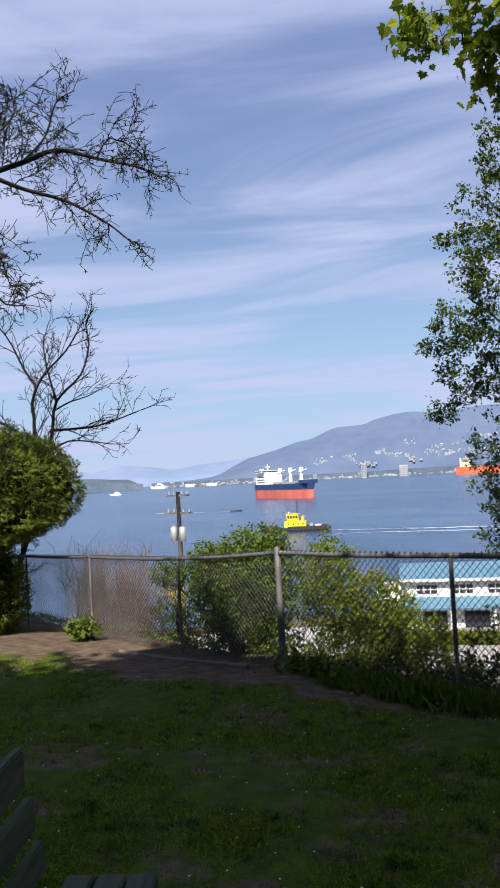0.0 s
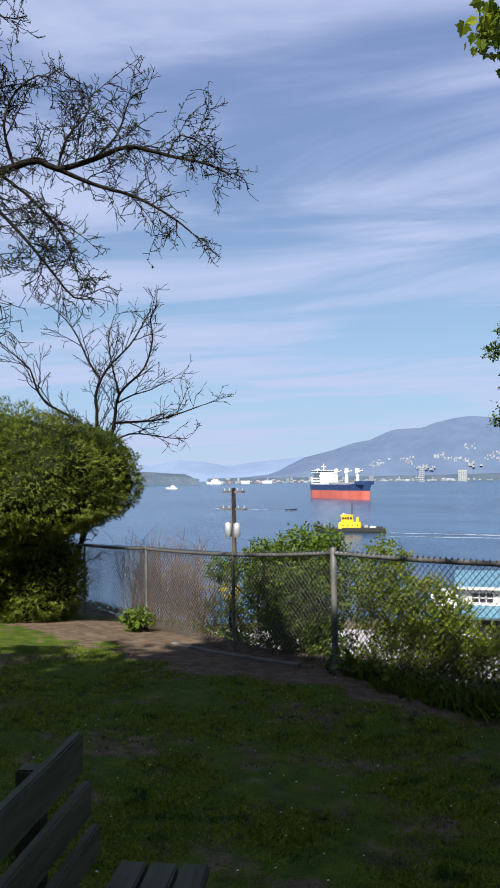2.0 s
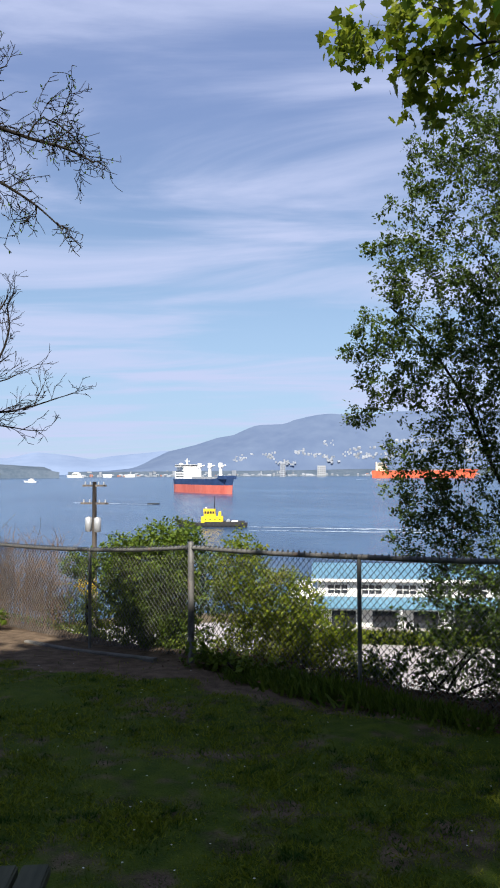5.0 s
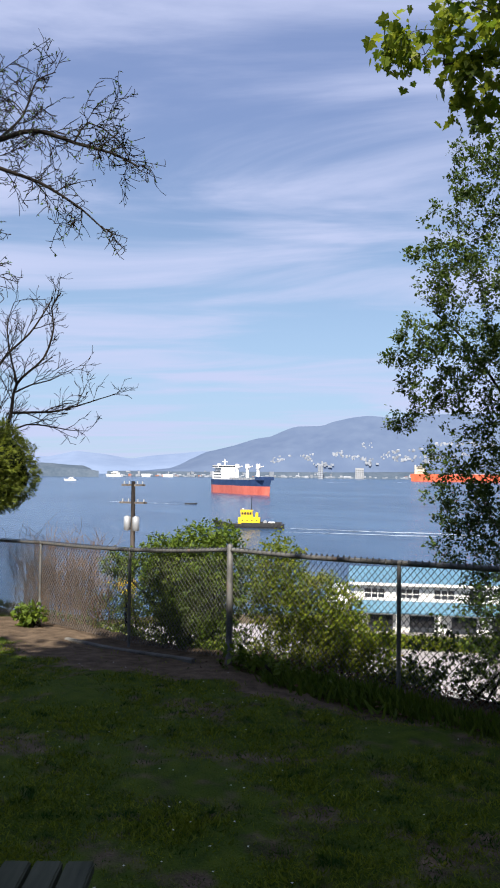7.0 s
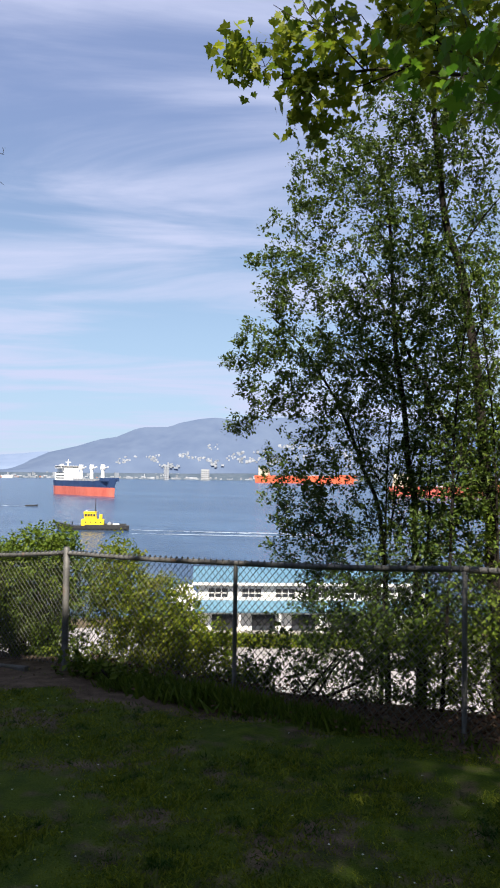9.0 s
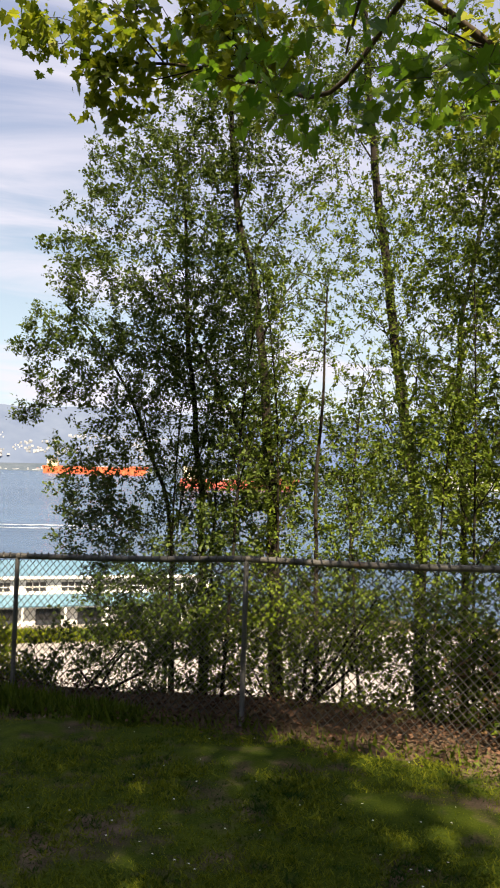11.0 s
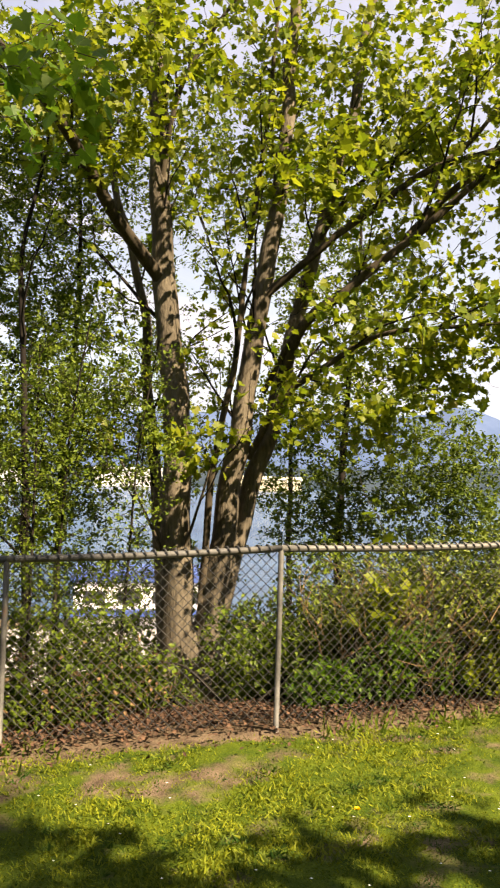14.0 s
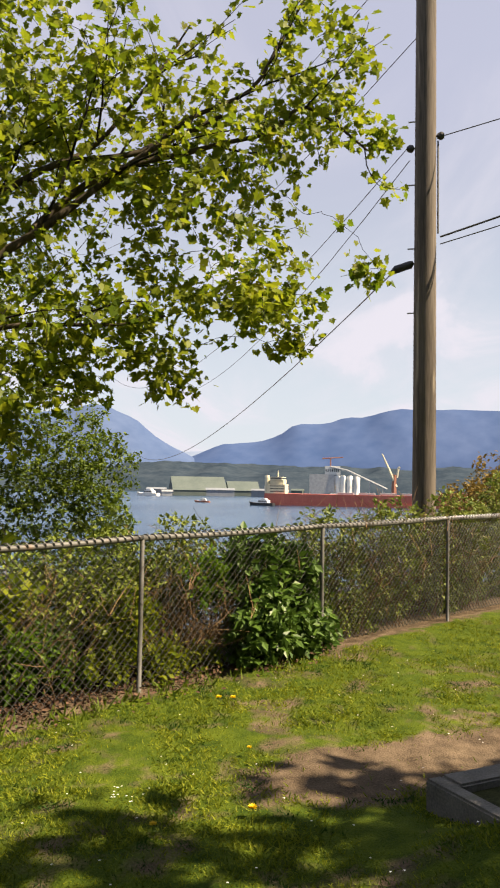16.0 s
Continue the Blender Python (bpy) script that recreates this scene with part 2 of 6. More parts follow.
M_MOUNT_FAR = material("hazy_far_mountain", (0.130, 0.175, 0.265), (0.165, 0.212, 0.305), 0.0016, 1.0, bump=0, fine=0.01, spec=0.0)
# haze over the far woods and hill is painted into these tones
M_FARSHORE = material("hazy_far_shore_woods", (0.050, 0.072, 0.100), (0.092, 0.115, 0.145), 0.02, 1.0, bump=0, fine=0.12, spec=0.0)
M_MOUNT_MID = material("haze_blue_wooded_hill", (0.046, 0.078, 0.160), (0.080, 0.117, 0.210), 0.0016, 1.0, bump=0, fine=0.012, spec=0.0)
M_FARWOOD = material("haze_blue_far_woods", (0.018, 0.031, 0.048), (0.044, 0.060, 0.078), 0.02, 1.0, bump=0, fine=0.12, spec=0.0)


def water_material():
    m = bpy.data.materials.new("harbour_water")
    m.use_nodes = True
    nt = m.node_tree
    b = nt.nodes["Principled BSDF"]
    b.inputs["Base Color"].default_value = (0.030, 0.075, 0.150, 1)
    b.inputs["Roughness"].default_value, b.inputs["IOR"].default_value = 0.22, 1.33
    b.inputs["Specular IOR Level"].default_value = 0.45
    co = nt.nodes.new("ShaderNodeTexCoord")
    mapn = nt.nodes.new("ShaderNodeMapping")
    mapn.inputs["Scale"].default_value = (0.35, 1.0, 1)
    mapn.inputs["Rotation"].default_value = (0, 0, radians(20))
    n1 = nt.nodes.new("ShaderNodeTexNoise")
    n1.inputs["Scale"].default_value, n1.inputs["Detail"].default_value = 0.45, 6
    n2 = nt.nodes.new("ShaderNodeTexNoise")
    n2.inputs["Scale"].default_value, n2.inputs["Detail"].default_value = 0.012, 5
    nt.links.new(co.outputs["Object"], mapn.inputs[0])
    nt.links.new(mapn.outputs[0], n1.inputs["Vector"]); nt.links.new(mapn.outputs[0], n2.inputs["Vector"])
    bp = nt.nodes.new("ShaderNodeBump")
    bp.inputs["Strength"].default_value, bp.inputs["Distance"].default_value = 0.9, 0.8
    nt.links.new(n1.outputs["Fac"], bp.inputs["Height"]); nt.links.new(bp.outputs[0], b.inputs["Normal"])
    # wind bands: wide ones and narrow ones between them
    n3 = nt.nodes.new("ShaderNodeTexNoise")
    n3.inputs["Scale"].default_value, n3.inputs["Detail"].default_value = 0.09, 6
    nt.links.new(mapn.outputs[0], n3.inputs["Vector"])
    both = nt.nodes.new("ShaderNodeMath")
    both.operation = "ADD"
    nt.links.new(n2.outputs["Fac"], both.inputs[0]); nt.links.new(n3.outputs["Fac"], both.inputs[1])
    mr = nt.nodes.new("ShaderNodeMapRange")
    mr.inputs["From Min"].default_value, mr.inputs["From Max"].default_value = 0.78, 1.22
    nt.links.new(both.outputs[0], mr.inputs["Value"])
    mi = nt.nodes.new("ShaderNodeMixRGB")
    mi.inputs["Color1"].default_value, mi.inputs["Color2"].default_value = (0.010, 0.034, 0.080, 1), (0.036, 0.080, 0.150, 1)
    nt.links.new(mr.outputs[0], mi.inputs["Fac"]); nt.links.new(mi.outputs[0], b.inputs["Base Color"])
    return m


M_WATER = water_material()


# ---- mesh helpers ----
class Geo:
    """Collects vertices and faces, then links them as one mesh object."""

    def __init__(self):
        self.v, self.f, self.n = [], [], 0

    def add(self, verts, faces):
        """faces: a list of tuples, or an integer array with one face a row."""
        if isinstance(faces, np.ndarray):
            self.f.append(faces + self.n)
        else:
            for k in sorted({len(f) for f in faces}):
                self.f.append(np.array([f for f in faces if len(f) == k], int) + self.n)
        self.v.append(np.asarray(verts, float).reshape(-1, 3))
        self.n += len(self.v[-1])
        return self

    def add_many(self, verts, faces):
        """verts (N, k, 3): copies of one template with the same faces."""
        n, k, _ = verts.shape
        for size in sorted({len(f) for f in faces}):
            tf = np.array([f for f in faces if len(f) == size], int)
            self.f.append((self.n + np.arange(n)[:, None, None] * k + tf[None]).reshape(-1, size))
        self.v.append(verts.reshape(-1, 3))
        self.n += n * k
        return self

    def box(self, a, b, m=None):
        x0, y0, z0 = a
        x1, y1, z1 = b
        v = np.array([(x, y, z) for z in (z0, z1) for x, y in ((x0, y0), (x1, y0), (x1, y1), (x0, y1))])
        if m is not None:
            v = np.array([m @ Vector(p) for p in v])
        return self.add(v, [(0, 3, 2, 1), (4, 5, 6, 7), (0, 1, 5, 4), (1, 2, 6, 5), (2, 3, 7, 6), (3, 0, 4, 7)])

    def bevel_box(self, a, b, r=0.006):
        """A box with chamfered edges."""
        bm = bmesh.new()
        bmesh.ops.create_cube(bm, size=1)
        a, b = Vector(a), Vector(b)
        for v in bm.verts:
            v.co = Vector([(a[i] + b[i]) / 2 + v.co[i] * (b[i] - a[i]) for i in range(3)])
        bmesh.ops.bevel(bm, geom=bm.edges[:], offset=r, segments=2, affect="EDGES")
        bm.verts.index_update()
        self.add([v.co[:] for v in bm.verts], [tuple(v.index for v in f.verts) for f in bm.faces])
        bm.free()
        return self

    def tube(self, pts, radii, sides=8, cap=True):
        p = np.asarray(pts, float)
        r = np.broadcast_to(np.asarray(radii, float), (len(p),))
        t = np.gradient(p, axis=0)
        t /= np.linalg.norm(t, axis=1)[:, None] + 1e-9
        ref = np.array((0.0, 0.0, 1.0)) if abs(t[:, 2]).mean() < 0.8 else np.array((1.0, 0.0, 0.0))
        a = np.cross(t, ref)
        a /= np.linalg.norm(a, axis=1)[:, None] + 1e-9
        b = np.cross(t, a)
        ang = np.arange(sides) * 2 * np.pi / sides
        ring = p[:, None] + r[:, None, None] * (np.cos(ang)[None, :, None] * a[:, None] + np.sin(ang)[None, :, None] * b[:, None])
        n = len(p)
        i, j = np.meshgrid(np.arange(n - 1), np.arange(sides), indexing="ij")
        k = (j + 1) % sides
        quads = np.stack([i * sides + j, i * sides + k, (i + 1) * sides + k, (i + 1) * sides + j], -1).reshape(-1, 4)
        if cap:
            self.f.append(np.array([range(sides)]) + self.n)
            self.f.append(np.array([range(n * sides - 1, (n - 1) * sides - 1, -1)]) + self.n)
        return self.add(ring.reshape(-1, 3), quads)

    def mesh(self, name, mat, smooth=False):
        me = bpy.data.meshes.new(name)
        v = np.concatenate(self.v) if self.v else np.zeros((0, 3))
        loops = np.concatenate([f.ravel() for f in self.f])
        sizes = np.concatenate([np.full(len(f), f.shape[1]) for f in self.f])
        me.vertices.add(len(v))
        me.vertices.foreach_set("co", v.astype(np.float32).ravel())
        me.loops.add(len(loops))
        me.loops.foreach_set("vertex_index", loops.astype(np.int32))
        me.polygons.add(len(sizes))
        me.polygons.foreach_set("loop_start", np.concatenate([[0], np.cumsum(sizes)[:-1]]).astype(np.int32))
        me.polygons.foreach_set("use_smooth", np.full(len(sizes), smooth))
        me.materials.append(mat)
        me.update(calc_edges=True)
        me.validate()
        return me


def part(name, geo, mat, parent=None, label="", smooth=False):
    """Links a Geo as one mesh object, under a thing or a part where one is given."""
    ob = new(name, geo.mesh(name, mat, smooth))
    if parent is not None:
        ob.parent = parent
    return tagged(ob, label)


def thing(name, label, category, at=(0, 0, 0), turn=0.0, group="", kind=""):
    ob = new(name)
    ob.empty_display_size = 0.2
    ob.matrix_basis = pose(*at, 0, 0, turn)
    return tagged(ob, label, category, group, kind)


def smooth_line(pts, step=0.15):
    """A Catmull-Rom line through a few points."""
    p = np.asarray(pts, float)
    q = np.vstack([2 * p[0] - p[1], p, 2 * p[-1] - p[-2]])
    out = []
    for i in range(1, len(q) - 2):
        k = max(2, int(np.linalg.norm(q[i + 1] - q[i]) / step))
        for s in np.arange(k) / k:
            out.append(0.5 * (2 * q[i] + (q[i + 1] - q[i - 1]) * s + (2 * q[i - 1] - 5 * q[i] + 4 * q[i + 1] - q[i + 2]) * s ** 2
                              + (3 * q[i] - q[i - 1] - 3 * q[i + 1] + q[i + 2]) * s ** 3))
    out.append(p[-1])
    return np.array(out)


def unit(a):
    return a / (np.linalg.norm(a, axis=-1, keepdims=True) + 1e-9)


# leaf outlines: root at the origin, tip along +y
LEAF_OVAL = (np.array([(0, 0, 0), (-0.31, 0.44, 0.08), (0.31, 0.44, 0.08), (0, 1, -0.05)]), [(0, 3, 1), (0, 2, 3)])
LEAF_BROAD = (np.array([(0, 0, 0), (-0.30, 0.42, 0.07), (0, 0.45, -0.02), (0.30, 0.42, 0.07), (0, 1, -0.05)]), [(0, 2, 1), (0, 3, 2), (1, 2, 4), (2, 3, 4)])
LEAF_GRASS = (np.array([(-0.11, 0, 0), (0.11, 0, 0), (0.08, 0.6, 0.08), (0, 1, 0.28)]), [(0, 1, 2), (0, 2, 3)])
LEAF_BLADE = (np.array([(-0.07, 0, 0), (0.07, 0, 0), (0.045, 0.55, 0.06), (-0.045, 0.55, 0.06), (0, 1, 0.22)]), [(0, 1, 2, 3), (3, 2, 4)])
_lobes = [(0.05, 0.0), (0.42, 0.02), (0.36, 0.22), (0.62, 0.42), (0.36, 0.52), (0.30, 0.74), (0.16, 0.76), (0.0, 1.05)]
LEAF_MAPLE = (np.array([(0, 0.30, -0.03)] + [(x, y, 0.10 * abs(x) - 0.10 * y * y) for x, y in _lobes] + [(-x, y, 0.10 * abs(x) - 0.10 * y * y) for x, y in _lobes[-2::-1]]),
              [(0, i, i + 1) for i in range(1, 15)])
LEAF_SPRAY = (np.array([(-0.07, 0, 0), (0.07, 0, 0), (0, 1.0, -0.22), (-0.05, 0.25, 0.0), (0.02, 0.36, 0.02), (-0.40, 0.78, -0.10), (0.05, 0.25, 0.0), (-0.02, 0.38, 0.02), (0.38, 0.74, -0.10)]),
              [(0, 1, 2), (3, 4, 5), (7, 6, 8)])


def leaves(geo, template, pos, axis, normal, size):
    """Copies of a leaf at pos, pointing along axis, facing normal."""
    y = unit(axis)
    x = unit(np.cross(y, normal))
    z = np.cross(x, y)
    tv, tf = template
    s = np.asarray(size)[:, None, None]
    v = pos[:, None] + s * (tv[None, :, 0, None] * x[:, None] + tv[None, :, 1, None] * y[:, None] + tv[None, :, 2, None] * z[:, None])
    geo.add_many(v, tf)


def in_volumes(vols, n, rng):
    """n points inside a set of ellipsoids (x, y, z, rx, ry, rz), nearer their skins than their hearts."""
    v = np.array(vols, float)
    w = (v[:, 3] * v[:, 4] * v[:, 5]) ** 0.6
    k = rng.choice(len(v), n, p=w / w.sum())
    d = unit(rng.normal(size=(n, 3))) * (rng.random(n) ** 0.42)[:, None]
    return v[k, :3] + d * v[k, 3:]


def grow(stems, vols, n, rng, thick=0.010, wob=0.10, longest=2.2, tip=0.0016, kinky=0.03):
    """Twigs from the stems out to n points in the volumes, each from the nearest wood that is there already."""
    pts, rad = [], []
    for line, r0, r1 in stems:
        pts.append(line)
        rad.append(np.linspace(r0, r1, len(line)))
    base = np.concatenate(pts)
    cap = len(base) + n * 14
    P, R = np.empty((cap, 3)), np.empty(cap)
    P[:len(base)], R[:len(base)] = base, np.concatenate(rad)
    m = len(base)
    tips = in_volumes(vols, n, rng)
    near = np.array([np.min(np.sum((base - q) ** 2, 1)) for q in tips])
    twigs = []
    for q in tips[np.argsort(near)]:
        dv = P[:m] - q
        d = np.linalg.norm(dv, axis=1) + 0.5 * np.maximum(0, dv[:, 2])
        i = int(np.argmin(d))
        span = q - P[i]
        ln = np.linalg.norm(span)
        if ln < 0.05:
            continue
        if ln > longest:
            continue
        k = int(min(12, max(4, ln / 0.10)))
        s = np.linspace(0, 1, k)
        bend = rng.normal(size=3) * wob * ln
        bend[2] += 0.10 * ln
        kink = rng.normal(size=(k, 3)) * kinky * ln
        kink[0] = 0
        line = P[i] + s[:, None] * span + np.sin(np.pi * s)[:, None] * bend + kink
        r0 = min(R[i] * 0.75, tip * 1.8 + thick * ln)
        rr = np.linspace(max(r0, tip), tip, k)
        twigs.append((line, rr))
        P[m:m + k - 1], R[m:m + k - 1] = line[1:], rr[1:]
        m += k - 1
    return twigs


def leafy(geo, template, twigs, per, size, rng, spread=0.06, hang=0.2, start=0.35, size_var=0.3):
    """Leaves along the outer part of every twig."""
    pos, ax = [], []
    for line, _ in twigs:
        k = max(1, int(per * (0.6 + 0.8 * rng.random())))
        s = start + (1 - start) * rng.random(k) ** 0.7
        f = s * (len(line) - 1)
        i = np.minimum(f.astype(int), len(line) - 2)
        pos.append(line[i] + (f - i)[:, None] * (line[i + 1] - line[i]))
        ax.append(line[i + 1] - line[i])
    pos, ax = np.concatenate(pos), unit(np.concatenate(ax))
    n = len(pos)
    pos = pos + rng.normal(size=(n, 3)) * spread * 0.5
    axis = ax * 0.6 + rng.normal(size=(n, 3)) * 0.6
    axis[:, 2] -= hang
    normal = rng.normal(size=(n, 3)) * 0.55 + np.array((0, 0, 1.0))
    leaves(geo, template, pos, axis, normal, size * (1 + size_var * rng.normal(size=n)).clip(0.45, 1.7))


def tree(name, label, stems, vols, twig_n, leaf, leaf_mat, bark_mat, per, size, rng, category="tree", thick=0.010, hang=0.2, spread=0.06, wob=0.10,
         stem_names=None, longest=2.2, group="", bark_noise=0.06, tip=0.0016, start=0.35, kinky=0.03, branch=None, twig_mat=None, limb_mat=None):
    """A tree or shrub: each stem a part, the twigs one part, the leaves one part."""
    t = thing(name, label, category, group=group)
    lines = []
    for i, (pts, r0, r1) in enumerate(stems):
        line = smooth_line(pts)
        if r0 > 0.02:
            line = line + np.array([noise.noise_vector(Vector(p) * 1.7) for p in line]) * min(0.05, r0 * 0.5)
        lines.append((line, r0, r1))
        rr = np.linspace(r0, r1, len(line))
        rr *= 1 + bark_noise * np.array([noise.noise(Vector(p) * 3) for p in line])
        if i == 0 or (stem_names and stem_names[i] == "trunk"):
            rr *= 1 + 0.45 * np.exp(-np.linalg.norm(line - line[0], axis=1) / 0.40)
        stem = stem_names[i] if stem_names else ("trunk" if i == 0 else "limb")
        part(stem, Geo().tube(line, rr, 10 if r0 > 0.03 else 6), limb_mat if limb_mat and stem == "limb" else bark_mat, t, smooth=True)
    boughs = []
    if branch:
        for line, r0, r1 in lines:
            boughs += ramify(line[len(line) // 4:], r0, r1, 2, rng, branch[0], branch[1], 0.35, 0.75, 0.15, None, tip * 1.5)
        lines = lines + [(b, rr[0], rr[-1]) for b, rr in boughs]
    twigs = boughs + grow(lines, vols, twig_n, rng, thick, wob, longest, tip, kinky)
    g = Geo()
    for line, rr in twigs:
        g.tube(line, rr, 4 if rr[0] > 0.006 else 3, cap=False)
    tagged(part("twig_growth", g, twig_mat or bark_mat, t), kind="stuff")
    if per:
        g = Geo()
        twigs = twigs + 4 * [(line[len(line) // 2:], None) for line, r0, r1 in lines[:len(stems)] if branch and r1 < 0.03]
        leafy(g, leaf, twigs, per, size, rng, spread, hang, start)
        tagged(part("crown", g, leaf_mat, t), kind="stuff")
    return t


def ramify(line, r0, r1, depth, rng, every, length, rise=0.1, spread=0.8, curl=0.12, out=None, tip=0.004, kink=0.012):
    """Branches off a line, and branches off those: straight, tapering, leaning a little up or down."""
    out = [] if out is None else out
    if depth == 0:
        return out
    total = np.linalg.norm(np.diff(line, axis=0), axis=1).sum()
    n = max(2, int(total / every))
    for q in range(n):
        s = 0.12 + 0.88 * (q + rng.random()) / n
        f = s * (len(line) - 1)
        i = min(int(f), len(line) - 2)
        p = line[i] + (f - i) * (line[i + 1] - line[i])
        d = unit(line[i + 1] - line[i])
        side = rng.normal(size=3)
        side = unit(side - d * (side @ d))
        v = unit(d * (1 - 0.35 * rng.random()) + side * spread * (0.6 + 0.7 * rng.random()) + np.array((0, 0, rise)))
        ln = length * (0.45 + 0.9 * rng.random()) * (1.15 - 0.6 * s)
        k = max(5, int(ln / 0.14))
        u = np.linspace(0, 1, k)[:, None]
        bend = rng.normal(size=3) * curl
        kid = p + u * ln * v + (u ** 2) * ln * bend + np.cumsum(rng.normal(size=(k, 3)) * kink * ln, 0) * (u > 0)
        a = min((r0 + (r1 - r0) * s) * 0.62, tip + 0.011 * ln)
        out.append((kid, np.linspace(max(a, tip), tip * 0.75, k)))
        ramify(kid, a, tip, depth - 1, rng, every * 0.62, length * 0.52, rise, spread, curl, out, tip, kink)
    return out


def bare_tree(label, stems, names, rng, buds=None, **kw):
    t = thing("bare_tree", label, "tree")
    twigs = []
    for name, (pts, r0, r1, ramified) in zip(names, stems):
        line = smooth_line(pts)
        part(name, Geo().tube(line, np.linspace(r0, r1, len(line)), 10), M_BARK_DARK, t, smooth=True)
        if ramified:
            twigs += ramify(line, r0, r1, 3, rng, **kw)
    g = Geo()
    for line, rr in twigs:
        g.tube(line, rr, 4, cap=False)
    tagged(part("twig_growth", g, M_BARK_DARK, t), kind="stuff")
    if buds:
        g = Geo()
        leafy(g, LEAF_OVAL, twigs[::2], buds, 0.034, rng, 0.02, 0.0, 0.7)
        tagged(part("bud_growth", g, M_LAUREL, t), kind="stuff")
    return t


# ---- the lie of the land ----
GX = [-24, -14, -9.73, -7.37, -5.46, -3.27, -1.25, 0.66, 2.36, 4.1, 6.25, 8.5, 14, 24]
GZ = [-1.0, -0.75, -0.57, -0.48, -0.32, -0.25, -0.13, -0.05, 0.05, 0.08, 0.11, 0.14, 0.2, 0.3]
FENCE = [(-14.4, 7.6), (-12.1, 7.23), (-9.73, 6.86), (-7.37, 6.50), (-5.46, 6.20), (-3.27, 5.86), (-1.25, 5.55), (0.66, 5.13), (2.36, 4.69), (4.28, 4.54), (6.45, 4.365), (8.75, 4.18), (10.95, 4.00), (13.2, 3.83)]
SHORE_Z, WATER_Z = -15.5, -18.3


def fence_y(x):
    fx, fy = zip(*FENCE)
    return np.interp(x, (-300, *fx, 300), (30, *fy, -20))


def ground_z(x, y):
    fy = fence_y(x)
    z = np.interp(x, GX, GZ) * np.clip(y / np.maximum(fy, 1.0), 0, 1)
    s = (y - fy) * 0.97
    s0 = np.interp(x, (-9, -4, 0.4, 1.4, 4.0, 6.0), (0.5, 0.45, 0.9, 2.4, 2.4, 1.5))
    z = z - np.interp(x, (0.4, 1.4, 4.0, 6.0), (0, 0.17, 0.17, 0)) * np.clip(s - 0.2, 0, 2.4)
    drop = np.clip((s - s0) * 0.70, 0, 15.5 + z)
    z = z + 0.27 * np.exp(-((x - 3.6) ** 2 + (y - 1.1) ** 2) / 0.26)
    r = np.hypot(x, y)
    bearing = np.degrees(np.arctan2(-x, y))
    sea = np.clip((r - np.interp(bearing, (-80, -30, 30, 50, 65), (70, 96, 97, 93, 80))) * 0.5, 0, 12)
    return z - drop - sea


def soil_amount(x, y):
    """Bare earth: worn patches in the lawn, the strip below the fence, the worn path by the concrete edging."""
    a = noise.fractal(Vector((x * 1.0, y * 1.5, 3.1)), 1.0, 2.0, 5) * 0.9 + 0.5
    s = min(1.0, max(0.0, (a - 0.56) / 0.38)) * 0.42
    fine = 0.5 + 0.5 * noise.fractal(Vector((x * 2.6, y * 3.4, 7.7)), 1.0, 2.0, 4)
    s = max(s, 0.37 * min(1.0, max(0.0, fine * 1.5 - 0.35)))
    d = fence_y(x) - y
    strip = np.interp(x, (-10, -7, -4.5, -2, 1, 3, 6, 8), (1.5, 1.4, 0.75, 0.22, 0.24, 0.16, 0.08, 0.05))
    strip *= 1 + 0.5 * noise.noise(Vector((x * 1.5, y * 1.5, 0)))
    s = max(s, min(1.0, max(0.0, (strip - d) / 0.18)))
    u, v = (x - 4.75) * 0.91 - (y - 2.22) * 0.41, (x - 4.75) * 0.41 + (y - 2.22) * 0.91
    e = math.hypot(max(0, abs(u) - 0.75) * 1.1, v * 1.75) + 0.22 * noise.noise(Vector((x * 2, y * 2, 5)))
    s = max(s, min(1.0, max(0.0, (0.80 - e) / 0.35)))
    return s


def build_ground():
    radii = np.concatenate([np.arange(0, 12, 0.13), np.geomspace(12, 130, 60), np.geomspace(140, 4850, 26)])
    na = 300
    ang = np.arange(na) * 2 * np.pi / na
    verts = [(0, 0, 0)]
    for r in radii[1:]:
        x, y = r * np.sin(ang), r * np.cos(ang)
        z = ground_z(x, y)
        if r < 30:
            z = z + np.array([0.035 * noise.fractal(Vector((a * 1.3, b * 1.3, 0)), 1, 2, 3) for a, b in zip(x, y)])
        verts += list(zip(x, y, z))
    faces = [(0, 1 + (j + 1) % na, 1 + j) for j in range(na)]
    for i in range(len(radii) - 2):
        o = 1 + i * na
        faces += [(o + j, o + (j + 1) % na, o + na + (j + 1) % na, o + na + j) for j in range(na)]
    g = Geo().add(np.array(verts), faces)
    me = g.mesh("ground", M_GROUND, True)
    soil = me.attributes.new("soil", "FLOAT", "POINT")
    vals = [soil_amount(x, y) if x * x + y * y < 160 and y < fence_y(x) + 0.6 else (0.45 if y > fence_y(x) else 0.2) for x, y, z in verts]
    soil.data.foreach_set("value", vals)
    tagged(new("ground", me), "lawn with worn bare earth, falling away beyond the fence", "ground", kind="structure")


build_ground()
w = Geo().add([(-4900, -300, WATER_Z), (4900, -300, WATER_Z), (4900, 4900, WATER_Z), (-4900, 4900, WATER_Z)], [(0, 1, 2, 3)])
tagged(part("water", w, M_WATER), "rippled blue harbour water", "water", kind="structure")


